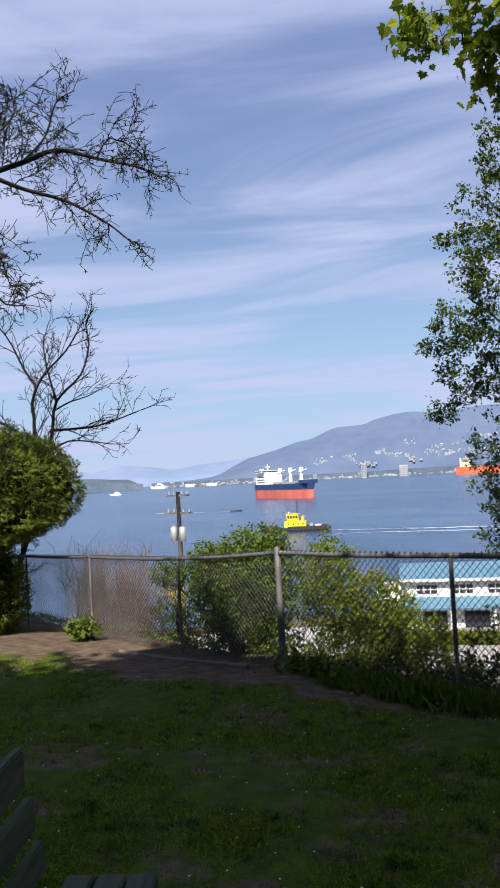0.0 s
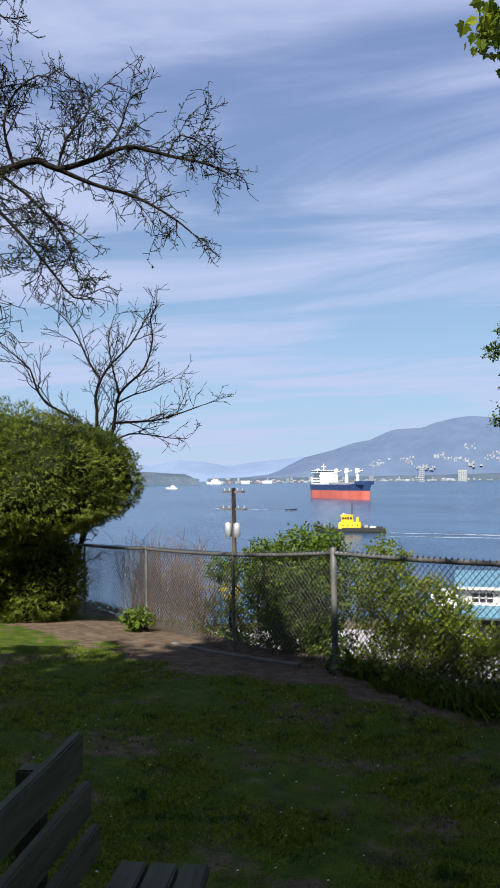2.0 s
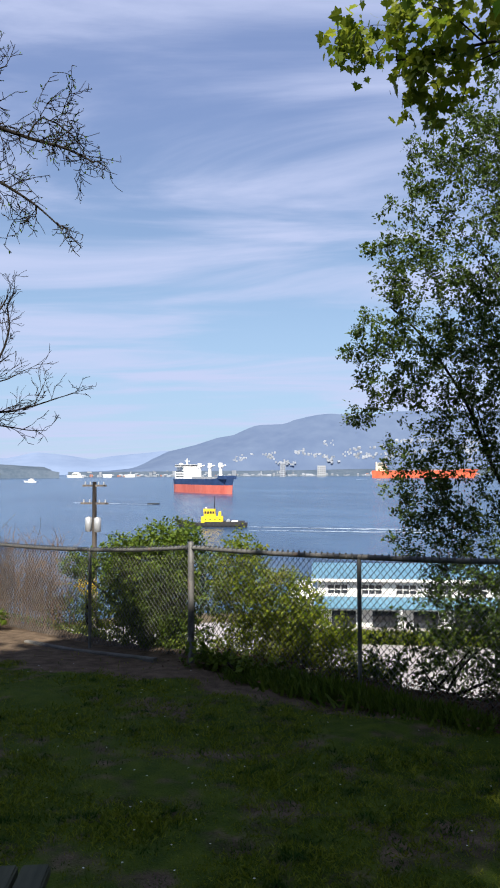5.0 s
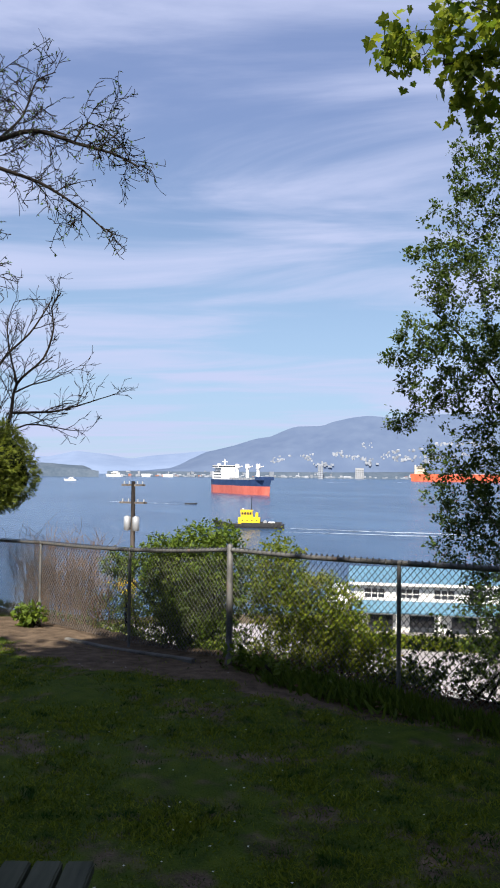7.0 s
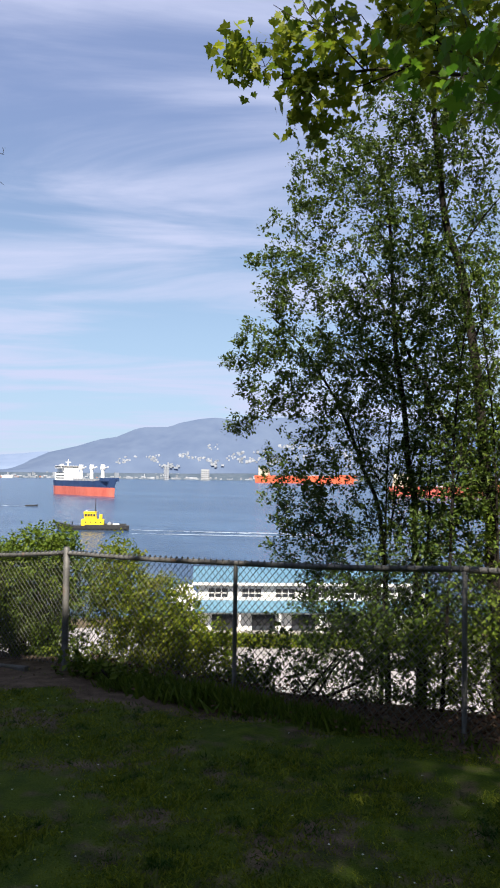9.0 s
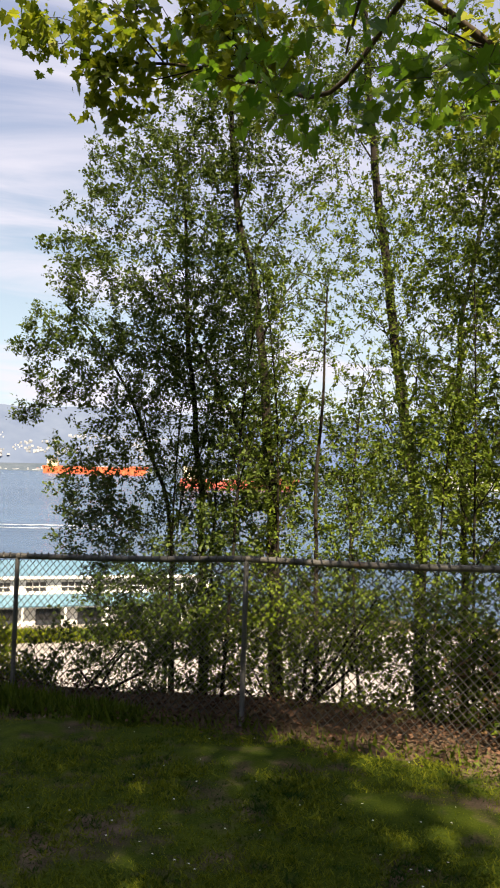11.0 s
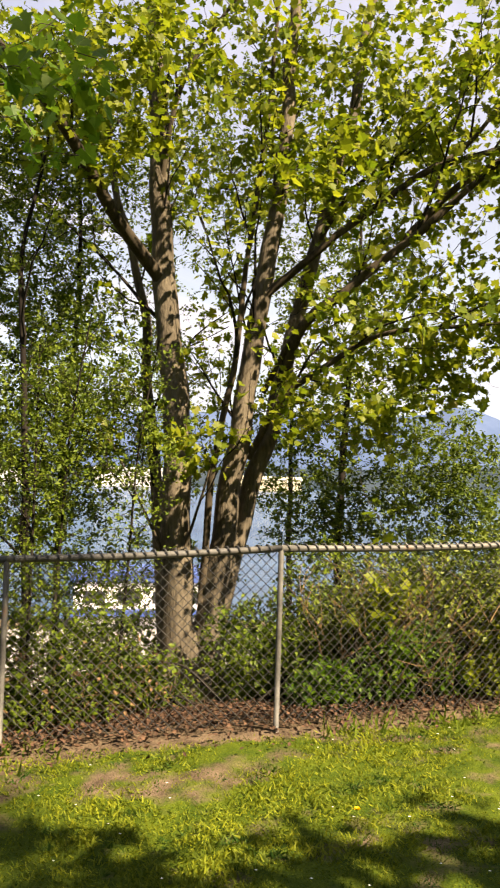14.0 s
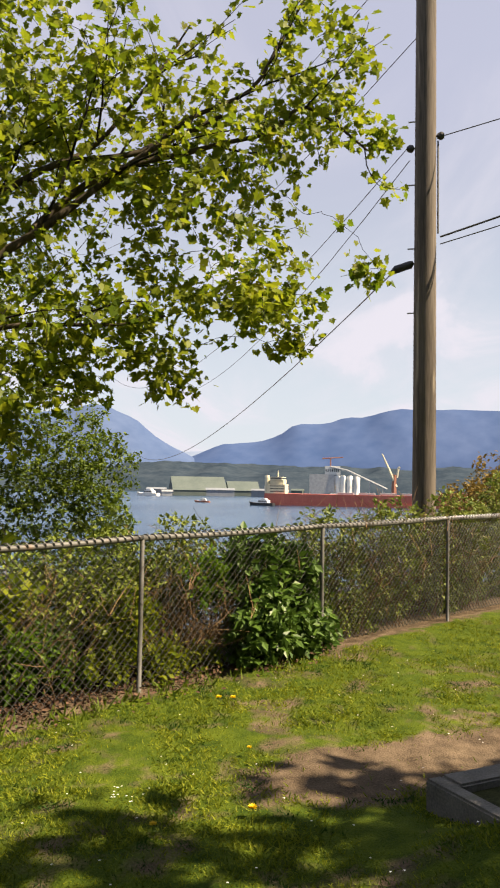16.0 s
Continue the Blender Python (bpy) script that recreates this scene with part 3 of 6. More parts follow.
# ---- grass ----
def build_grass():
    rng = np.random.default_rng(5)
    n = 460000
    r = 1.6 + 8.5 * rng.random(n) ** 1.35
    a = radians(-75) + radians(150) * rng.random(n)
    x, y = r * np.sin(a), r * np.cos(a)
    keep = y < fence_y(x) - 0.1
    x, y, r = x[keep], y[keep], r[keep]
    so = np.array([soil_amount(p, q) for p, q in zip(x[::4], y[::4])]).repeat(4)[:len(x)]
    clump = np.array([noise.noise(Vector((p * 2.3, q * 2.3, 9))) for p, q in zip(x[::4], y[::4])]).repeat(4)[:len(x)]
    # blades come in tufts of four
    x = x[::4].repeat(4)[:len(x)] + rng.normal(size=len(x)) * 0.025
    y = y[::4].repeat(4)[:len(y)] + rng.normal(size=len(y)) * 0.025
    keep = rng.random(len(x)) > np.clip(so * 1.6 - 0.45, 0, 0.98)
    x, y, clump, r = x[keep], y[keep], clump[keep], r[keep]
    pos = np.stack([x, y, ground_z(x, y) + 0.0], -1)
    ax = np.stack([rng.normal(size=len(x)) * 0.95, rng.normal(size=len(x)) * 0.95, np.ones(len(x))], -1)
    nm = np.stack([rng.normal(size=len(x)), rng.normal(size=len(x)), np.full(len(x), 0.2)], -1)
    g = Geo()
    leaves(g, LEAF_GRASS, pos, ax, nm, (0.027 + 0.018 * clump).clip(0.020, 0.042) * (0.5 + 1.0 * rng.random(len(x))))
    tagged(part("grass", g, M_GRASS), "short patchy green lawn grass", "grass", kind="stuff")


build_grass()


def tall_grass():
    rng = np.random.default_rng(6)
    n = 4200
    x = np.concatenate([rng.uniform(-4.7, -2.0, 3600), rng.uniform(-2.0, 1.0, 300), rng.uniform(2.6, 6.0, 300)])
    y = fence_y(x) - 0.02 - np.abs(rng.normal(size=n)) * 0.14
    pos = np.stack([x, y, ground_z(x, y)], -1)
    ax = np.stack([rng.normal(size=n) * 0.45, rng.normal(size=n) * 0.45 - 0.1, np.ones(n)], -1)
    g = Geo()
    leaves(g, LEAF_BLADE, pos, ax, rng.normal(size=(n, 3)), (0.10 + 0.13 * rng.random(n)) * np.interp(x, (-4.7, -3.5, -2, 6), (0.7, 1.0, 0.6, 0.6)))
    tagged(part("tall_grass", g, M_SHRUB), "longer uncut grass along the fence foot", "grass", kind="stuff")


tall_grass()


# ---- chain-link fence ----
def build_fence():
    f = thing("chain_link_fence", "low galvanised chain-link fence along the bank", "fence")
    pitch, h = 0.068, 1.15
    big = {4}
    for i, (x, y) in enumerate(FENCE):
        z = float(np.interp(x, GX, GZ))
        r = 0.034 if i in big else 0.019
        top = z + 1.2 + (0.05 if i in big else 0.0)
        part("post", Geo().tube([(x, y, z - 0.3), (x, y, z + 0.6), (x, y, top), (x, y, top + 0.015)], [r, r, r, r * 0.5], 10), M_GALV, f, smooth=True)
    for (xa, ya), (xb, yb) in zip(FENCE[:-1], FENCE[1:]):
        za, zb = float(np.interp(xa, GX, GZ)), float(np.interp(xb, GX, GZ))
        a, b = np.array((xa, ya, za)), np.array((xb, yb, zb))
        up = np.array((0, 0, 1.2))
        s = np.linspace(0, 1, 9)[:, None]
        sag = -0.012 * np.sin(np.pi * s) * np.array((0, 0, 1))
        part("top_rail", Geo().tube(a + up + (b - a) * s + sag, 0.023, 8), M_GALV, f, smooth=True)
        ln = np.linalg.norm(b - a)
        d = (b - a) / ln
        nrm = unit(np.cross(d, (0, 0, 1.0)))
        w = pitch / 2
        nw, rows = int(ln / w), int(h / w)
        j = np.arange(rows + 1)
        zz = 0.05 + j * w
        lift = np.stack([0 * zz, 0 * zz, zz], -1)
        g = Geo()
        for k in range(nw):
            # each coil zigzags between its two neighbours and hooks into them
            off = (k + (j + k) % 2) * w
            bulge = 0.012 * np.sin(k * 0.21 + xa) * np.sin(np.pi * zz / h)
            side = np.where((j + k) % 2 == 0, 0.003, -0.003) + bulge
            g.tube(a + d * np.minimum(off, ln)[:, None] - nrm * (side + 0.024)[:, None] + lift, 0.0040, 4, cap=False)
        for k in range(int(ln / pitch)):
            c = a + d * ((k + 0.5) * pitch) + up
            arc = [c - nrm * (0.027 * math.cos(q)) + np.array((0, 0, 0.028 * math.sin(q))) + d * (0.012 * (q - 1.57)) for q in np.linspace(-0.4, 3.5, 6)]
            g.tube(arc, 0.0055, 4, cap=False)
        tagged(part("wire_mesh", g, M_WIRE, f), kind="stuff")
    return f


build_fence()

# ---- maple clump beyond the fence ----
rng = np.random.default_rng(11)
S1 = [(2.43, 7.14, -0.36), (2.41, 7.15, 1.07), (2.43, 7.20, 1.94), (2.34, 7.28, 2.83), (2.26, 7.35, 3.63), (2.20, 7.42, 4.80), (2.13, 7.55, 6.02), (2.04, 7.78, 7.84)]
S2 = [(2.71, 7.05, -0.34), (2.79, 7.02, 0.87), (2.86, 6.99, 1.52), (2.96, 6.95, 2.29), (3.09, 6.89, 3.28), (3.21, 6.84, 4.27), (3.29, 6.80, 5.27), (3.34, 6.77, 6.96)]
S3 = [(2.79, 7.12, -0.18), (3.07, 7.12, 1.30), (3.28, 7.03, 2.14), (3.43, 6.96, 2.87), (3.64, 6.97, 3.73), (3.85, 6.85, 4.75), (4.11, 6.82, 5.98), (4.33, 6.80, 7.31)]
S4 = [(2.46, 7.45, 0.14), (2.33, 7.59, 1.48), (2.24, 7.72, 2.53), (2.17, 7.74, 3.36), (2.01, 7.89, 4.16), (1.87, 8.02, 4.79), (1.73, 8.15, 5.95)]
L1 = [(2.26, 7.35, 3.58), (1.93, 7.19, 3.87), (1.56, 6.86, 4.13), (1.16, 6.43, 4.43), (0.80, 5.98, 4.60), (0.23, 5.12, 4.64), (-0.14, 4.51, 4.56)]
L2 = [(3.09, 6.73, 2.89), (3.38, 6.49, 3.16), (3.69, 6.20, 3.47), (4.17, 5.90, 3.96), (4.66, 5.54, 4.48), (5.10, 5.14, 4.92), (5.41, 4.83, 5.14)]
L3 = [(3.17, 6.58, 3.63), (3.64, 6.35, 4.03), (4.21, 6.00, 4.53), (4.65, 5.80, 4.87), (5.08, 5.43, 5.58), (5.41, 5.26, 6.20)]
L4 = [(2.97, 6.78, 2.19), (3.21, 6.57, 2.46), (3.49, 6.32, 2.72), (3.88, 5.98, 3.03), (4.32, 5.55, 3.08), (4.63, 5.30, 3.10), (4.92, 5.04, 3.20)]
L5 = [(3.88, 6.08, 4.23), (4.34, 5.90, 4.61), (5.01, 5.50, 4.85), (5.32, 5.22, 5.20), (5.81, 4.85, 5.56), (5.98, 4.64, 6.02), (6.23, 4.49, 6.60)]
L6 = [(3.65, 6.21, 3.71), (4.19, 6.00, 4.01), (4.73, 5.73, 4.59), (5.44, 5.25, 4.94), (5.99, 4.78, 5.18), (6.33, 4.52, 5.49), (6.67, 4.03, 5.04)]
L7 = [(-0.65, 4.96, 4.21), (-1.12, 5.08, 4.36), (-1.64, 5.15, 4.57), (-2.05, 5.11, 4.61), (-2.47, 5.03, 4.63), (-2.81, 4.96, 4.81), (-3.14, 4.88, 4.98)]
MV = [(4.5, 6.1, 5.0, 1.43, 1.30, 1.65), (5.7, 5.2, 4.6, 1.21, 1.00, 1.32), (6.5, 4.5, 5.8, 0.62, 0.60, 0.90), (5.9, 4.8, 3.5, 0.97, 0.70, 0.49), (4.8, 5.6, 3.1, 1.07, 0.80, 0.64), (6.7, 4.1, 3.8, 0.34, 0.20, 0.14), (6.3, 4.6, 3.1, 0.28, 0.25, 0.14), (6.9, 4.0, 5.2, 0.23, 0.20, 0.17), (5.2, 5.2, 2.6, 0.32, 0.30, 0.21)]
MV2 = [(3.1, 5.7, 4.2, 0.60, 0.40, 0.40), (3.0, 7.0, 5.6, 2.30, 1.40, 1.43), (3.8, 6.1, 2.7, 1.14, 0.80, 0.88), (1.2, 6.4, 4.9, 0.86, 0.90, 0.76), (2.3, 6.5, 2.0, 0.40, 0.30, 0.20), (3.5, 5.1, 0.9, 0.18, 0.20, 0.18)]
MV3 = [(-0.3, 3.2, 3.4, 0.61, 0.70, 0.28), (0.4, 3.4, 3.4, 0.65, 0.70, 0.30), (-0.9, 3.5, 3.7, 0.42, 0.60, 0.21)]
MV4 = [(-2.8, 5.1, 4.9, 0.42, 0.30, 0.19), (-2.3, 5.2, 4.5, 0.25, 0.40, 0.29), (-1.9, 5.3, 4.9, 0.74, 0.60, 0.33), (-1.3, 5.3, 4.8, 0.63, 0.70, 0.39)]

S1[0], S2[0], S3[0], S4[0] = (2.50, 7.14, -0.7), (2.60, 7.08, -0.7), (2.60, 7.16, -0.6), (2.50, 7.40, -0.7)
L2[0], L3[0], L4[0], L5[0], L6[0] = (3.34, 6.98, 2.5), (3.10, 6.86, 3.45), (3.05, 6.98, 1.9), L3[1], L2[3]
L7 = [L1[-1]] + L7[:-2]
LO = [(0.7, -4.2, 5.2), (0.4, -1.5, 5.4), (0.25, 1.2, 5.0), (-0.1, 2.6, 4.1), (-0.4, 3.6, 3.7)]
N1 = [(2.63, 7.00, 0.50), (2.67, 6.9, 1.79), (2.82, 6.84, 2.7), (2.89, 6.82, 3.57), (2.99, 6.77, 4.55), (3.08, 6.73, 5.54), (3.12, 6.72, 6.59)]
N3 = [(2.20, 7.40, 4.40), (2.23, 7.21, 5.23), (2.43, 7.15, 5.83), (2.78, 7.02, 6.43), (3.17, 6.86, 6.92)]
N4 = [(2.38, 7.15, 0.80), (2.1, 7.24, 1.38), (1.98, 7.28, 1.62), (1.8, 7.32, 1.98), (1.59, 7.37, 2.2)]
N5 = [(2.46, 7.05, 1.0), (2.54, 6.79, 1.57), (2.62, 6.76, 1.89), (2.73, 6.72, 2.1)]
N6 = [(3.20, 6.98, 2.55), (3.32, 6.57, 3.07), (3.59, 6.43, 3.34), (3.88, 6.25, 3.64), (4.21, 6.05, 3.93)]
N7 = [(3.72, 6.92, 4.10), (3.83, 6.4, 4.53), (4.13, 6.22, 4.77), (4.44, 6.0, 5.09)]
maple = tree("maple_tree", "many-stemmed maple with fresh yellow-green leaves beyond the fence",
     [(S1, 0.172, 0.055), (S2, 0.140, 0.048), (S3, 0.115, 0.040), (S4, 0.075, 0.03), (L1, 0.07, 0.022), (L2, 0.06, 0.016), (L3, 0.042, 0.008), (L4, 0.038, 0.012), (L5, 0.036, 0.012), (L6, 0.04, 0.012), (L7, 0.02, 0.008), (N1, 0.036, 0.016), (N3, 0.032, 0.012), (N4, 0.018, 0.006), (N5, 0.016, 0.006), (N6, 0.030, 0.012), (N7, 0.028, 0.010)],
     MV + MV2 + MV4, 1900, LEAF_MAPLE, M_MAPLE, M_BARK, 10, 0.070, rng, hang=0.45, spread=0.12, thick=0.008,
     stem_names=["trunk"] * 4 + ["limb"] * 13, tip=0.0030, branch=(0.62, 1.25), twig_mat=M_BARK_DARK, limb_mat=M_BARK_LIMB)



def root_flare(parent, at, z0, z1, r0, r1, lobes, seed):
    """The swollen common foot of a clump of stems, with buttress ridges running out into roots."""
    verts, n, rows = [], 40, 14
    for i in range(rows):
        s = i / (rows - 1)
        r = r1 + (r0 - r1) * (0.62 * (1 - s) ** 2.2 + 0.38 * math.sqrt(1 - s * s))
        for j in range(n):
            a = 2 * math.pi * j / n
            k = 1 + (0.22 * (1 - s) + 0.08) * math.sin(a * lobes + seed + s) + 0.10 * noise.noise(Vector((math.cos(a) * 2, math.sin(a) * 2, s * 3 + seed)))
            verts.append((at[0] + math.cos(a) * r * k * 1.15, at[1] + math.sin(a) * r * k * 0.8, z0 + (z1 - z0) * s))
    faces = [(i * n + j, i * n + (j + 1) % n, (i + 1) * n + (j + 1) % n, (i + 1) * n + j) for i in range(rows - 1) for j in range(n)]
    faces.append(tuple((rows - 1) * n + j for j in range(n)))
    part("root_flare", Geo().add(verts, faces), M_BARK, parent, smooth=True)


root_flare(maple, (2.57, 7.12), -0.85, 0.30, 0.60, 0.10, 5, 1.3)

# ---- alders and saplings ----
rng = np.random.default_rng(12)
A1 = [(-1.28, 7.19, -0.42), (-1.40, 7.27, 1.17), (-1.46, 7.26, 1.94), (-1.57, 7.34, 2.79), (-1.71, 7.41, 3.68), (-1.84, 7.38, 4.13), (-1.97, 7.45, 5.01), (-2.05, 7.53, 6.16)]
A1b = [(-1.43, 7.26, 1.68), (-1.76, 7.30, 2.10), (-2.22, 7.38, 2.94), (-2.71, 7.42, 3.80)]
A2 = [(-2.05, 7.32, -0.57), (-2.13, 7.40, 1.12), (-2.24, 7.47, 1.95), (-2.39, 7.54, 3.09), (-2.48, 7.61, 4.28), (-2.59, 7.57, 5.00)]
A3 = [(-2.45, 7.62, -0.66), (-2.57, 7.69, 1.08), (-2.80, 7.71, 1.84), (-3.06, 7.72, 2.44), (-3.44, 7.67, 3.06), (-3.83, 7.60, 3.46)]
AV = [(-3.0, 7.3, 2.9, 0.85, 0.85, 0.8), (-3.68, 7.2, 2.55, 0.36, 0.35, 0.36), (-3.72, 7.2, 3.1, 0.36, 0.35, 0.36), (-3.3, 7.2, 4.0, 0.42, 0.5, 0.7), (-3.0, 7.3, 4.8, 0.5, 0.5, 0.5), (-2.4, 7.45, 4.8, 0.7, 0.8, 0.95), (-2.15, 7.25, 3.0, 0.85, 0.95, 1.37), (-3.1, 7.3, 1.75, 0.66, 0.75, 0.7), (-3.2, 7.3, 1.1, 0.52, 0.5, 0.5), (-2.5, 7.25, 0.6, 0.85, 0.75, 0.83), (-1.6, 7.15, 1.4, 0.62, 0.8, 1.33)]

A1[0], A2[0], A3[0] = (-1.26, 7.17, -1.2), (-2.03, 7.3, -1.4), (-2.43, 7.6, -1.6)
AW = [(-2.9, 7.2, 0.35, 0.50, 0.4, 0.45), (-2.2, 7.1, 0.3, 0.6, 0.4, 0.5), (-4.0, 7.15, 2.9, 0.28, 0.2, 0.10), (-3.95, 7.15, 2.25, 0.25, 0.2, 0.12), (-3.75, 7.2, 4.0, 0.30, 0.2, 0.07), (-3.55, 7.2, 3.6, 0.25, 0.25, 0.25), (-1.6, 7.4, 5.3, 0.9, 0.9, 0.9), (-2.5, 7.2, -0.1, 0.9, 0.5, 0.6), (-1.3, 7.1, 0.2, 0.8, 0.5, 0.7)]
tree("alder_tree", "slender young alder clump with small dark green leaves", [(A1, 0.075, 0.018), (A1b, 0.026, 0.008), (A2, 0.048, 0.012), (A3, 0.036, 0.009)], AV + AW, 3500, LEAF_OVAL, M_ALDER, M_BARK_DARK, 27, 0.036, rng,
     hang=-0.1, spread=0.06, stem_names=["trunk", "limb", "trunk", "trunk"], thick=0.006, tip=0.002, start=0.15, branch=(0.5, 0.9))
T2 = [(0.08, 13.11, -2.33), (-0.08, 13.21, 0.59), (-0.26, 13.30, 2.03), (-0.46, 13.40, 3.21), (-0.68, 13.49, 5.01), (-0.98, 13.47, 7.01), (-1.12, 13.56, 8.57), (-1.34, 13.64, 11.21)]
T3 = [(1.06, 6.93, -0.35), (1.02, 7.14, 0.86), (0.99, 7.14, 1.68), (0.92, 7.15, 2.71), (0.87, 7.16, 3.39), (0.90, 7.16, 3.86), (1.0, 7.14, 4.4), (1.1, 7.13, 5.07)]
T4 = [(-0.85, 6.65, -0.31), (-0.90, 6.74, 0.88), (-0.94, 6.84, 1.61), (-0.91, 6.94, 2.37), (-0.91, 7.04, 3.42)]
T5 = [(0.63, 10.99, -1.58), (0.54, 11.10, 1.18), (0.43, 11.20, 3.64), (0.90, 11.28, 6.35)]
TV = [(-2.1, 7.8, 3.6, 1.18, 1.20, 1.95), (-0.7, 9.1, 4.3, 1.46, 1.40, 2.20), (0.7, 8.7, 3.9, 1.15, 1.30, 2.10), (-1.1, 8.0, 1.6, 1.48, 1.00, 1.07), (0.5, 8.5, 1.6, 1.24, 1.00, 1.12), (-0.7, 7.8, 0.3, 1.43, 0.80, 0.57), (1.5, 8.0, 2.5, 0.77, 0.90, 1.48)]

T2[0], T3[0], T4[0], T5[0] = (0.1, 13.1, -6.5), (1.06, 6.93, -1.2), (-0.85, 6.65, -0.9), (0.63, 10.99, -5.0)
tree("alder_tree", "thin alder saplings with fresh green leaves behind the fence", [(T4, 0.03, 0.008)], [TV[0], TV[3], TV[5]], 1800, LEAF_OVAL, M_ALDER, M_BARK_DARK, 21, 0.038, rng, hang=-0.1, thick=0.006, tip=0.002, start=0.15)
tree("alder_tree", "tall slender alder with a pale grey trunk", [(T2, 0.14, 0.05)], [(-0.7, 12.6, 5.5, 2.0, 1.6, 2.6), (-0.9, 13.2, 9.0, 2.0, 1.6, 1.8), (-0.3, 12.8, 2.2, 1.8, 1.2, 1.4)], 2100, LEAF_OVAL, M_SHRUB, M_BARK_DARK, 17, 0.056, rng, thick=0.007, tip=0.003, branch=(0.7, 1.5))
tree("alder_tree", "dark-stemmed saplings with thin yellow-green foliage", [(T3, 0.05, 0.012), (T5, 0.08, 0.02)], [TV[2], TV[4], TV[6], (1.0, 8.6, 5.6, 1.3, 1.2, 0.9)], 3000, LEAF_OVAL, M_SHRUB,
     M_BARK_DARK, 21, 0.044, rng, stem_names=["trunk", "trunk"], thick=0.007, tip=0.0024, longest=3.0, branch=(0.6, 1.2))
U1 = [(1.75, 9.4, -3.2), (1.65, 9.3, 1.5), (1.75, 9.2, 4.0), (1.6, 9.1, 6.5)]
tree("alder_tree", "slim alder filling the gap behind the maple", [(U1, 0.06, 0.015)], [(1.7, 9.2, 1.6, 1.2, 0.9, 1.6), (1.6, 9.1, 4.8, 1.5, 1.0, 1.7), (3.2, 9.7, 2.6, 1.0, 0.8, 1.6), (2.6, 9.4, 0.4, 1.4, 0.8, 0.7)], 1700, LEAF_OVAL, M_SHRUB, M_BARK_DARK, 17, 0.044, rng, thick=0.007, tip=0.0025, branch=(0.6, 1.2))
for k in range(11):
    sx = -2.3 + 0.39 * k + rng.uniform(-0.12, 0.12)
    sy = fence_y(sx) + rng.uniform(0.5, 1.7)
    sh = rng.uniform(1.9, 3.9)
    lean = rng.uniform(-0.3, 0.3, 2)
    zf = float(ground_z(sx, sy))
    line = [(sx, sy, zf - 0.1), (sx + lean[0] * 0.3, sy, zf + sh * 0.35), (sx + lean[0] * 0.5, sy + lean[1] * 0.3, zf + sh * 0.7), (sx + lean[0], sy + lean[1], zf + sh)]
    tree("sapling", "thin dark-stemmed sapling with small green leaves behind the fence", [(line, 0.016, 0.005)], [(sx + lean[0] * 0.6, sy, zf + sh * 0.72, 0.42, 0.35, sh * 0.3), (sx, sy, zf + sh * 0.35, 0.30, 0.25, sh * 0.2)],
         240, LEAF_OVAL, M_SHRUB if k > 2 else M_ALDER, M_BARK_DARK, 13, 0.034, rng, group="saplings behind the fence", thick=0.005, tip=0.002, branch=(0.28, 0.5))
R1 = [(5.14, 8.95, -0.53), (5.24, 9.00, 1.15), (5.33, 9.07, 2.21), (5.44, 9.12, 3.61), (5.60, 9.26, 5.41)]
R2 = [(5.12, 10.09, -0.37), (5.09, 10.21, 1.24), (5.13, 10.31, 2.23), (5.16, 10.40, 3.76)]
RV = [(5.5, 8.1, 1.35, 1.0, 0.8, 0.55), (4.7, 8.5, 1.25, 0.8, 0.7, 0.55), (6.3, 7.5, 1.35, 0.45, 0.5, 0.35), (5.4, 8.9, 3.9, 1.28, 1.00, 1.51), (5.7, 8.5, 2.2, 1.40, 1.00, 0.96), (6.2, 7.7, 1.9, 0.64, 0.70, 0.64), (5.0, 10.0, 2.1, 0.81, 0.90, 1.62), (3.9, 9.7, 5.8, 1.88, 1.20, 1.88)]

R1[0], R2[0] = (5.14, 8.95, -2.2), (5.12, 10.09, -3.0)
tree("alder_tree", "green alder standing below the maple on the bank", [(R1, 0.08, 0.02), (R2, 0.06, 0.02)], RV, 3000, LEAF_OVAL, M_SHRUB, M_BARK_DARK, 18, 0.050, rng, stem_names=["trunk", "trunk"], thick=0.007, tip=0.0025)

# ---- shade maple behind the viewpoint, one low limb reaching over the lawn ----
rng = np.random.default_rng(13)
# boughs out of view, added to shade the lawn and block sky, given by where their shade falls (across the sun, along it,
# height, half width)
SHADE_BOUGHS = []
for su, sv, sz, sr in ((-3.3, 3.9, 6.5, 1.9), (-1.1, 3.5, 6.4, 1.45), (1.2, 2.7, 6.3, 0.9), (2.7, 0.5, 6.0, 1.45), (-1.3, 0.6, 6.0, 1.9), (-3.4, 5.6, 6.6, 1.4), (0.6, -1.2, 6.2, 2.0), (3.4, -1.6, 6.0, 1.4), (-2.8, 7.3, 11.0, 1.2), (-3.5, 8.0, 11.3, 0.85), (-0.6, 6.2, 11.0, 0.9), (0.7, 6.1, 10.0, 0.9), (-3.4, 8.5, 11.2, 0.75), (-1.9, 7.0, 11.2, 0.80), (-0.4, 6.5, 11.2, 0.80), (2.3, 1.9, 6.3, 0.60), (4.3, -0.4, 6.0, 0.85), (0.9, 9.4, 12.0, 0.85)):
    sv -= 0.9325 * sz
    SHADE_BOUGHS.append((0.883 * su - 0.469 * sv, 0.469 * su + 0.883 * sv, sz, sr, sr, 0.8))
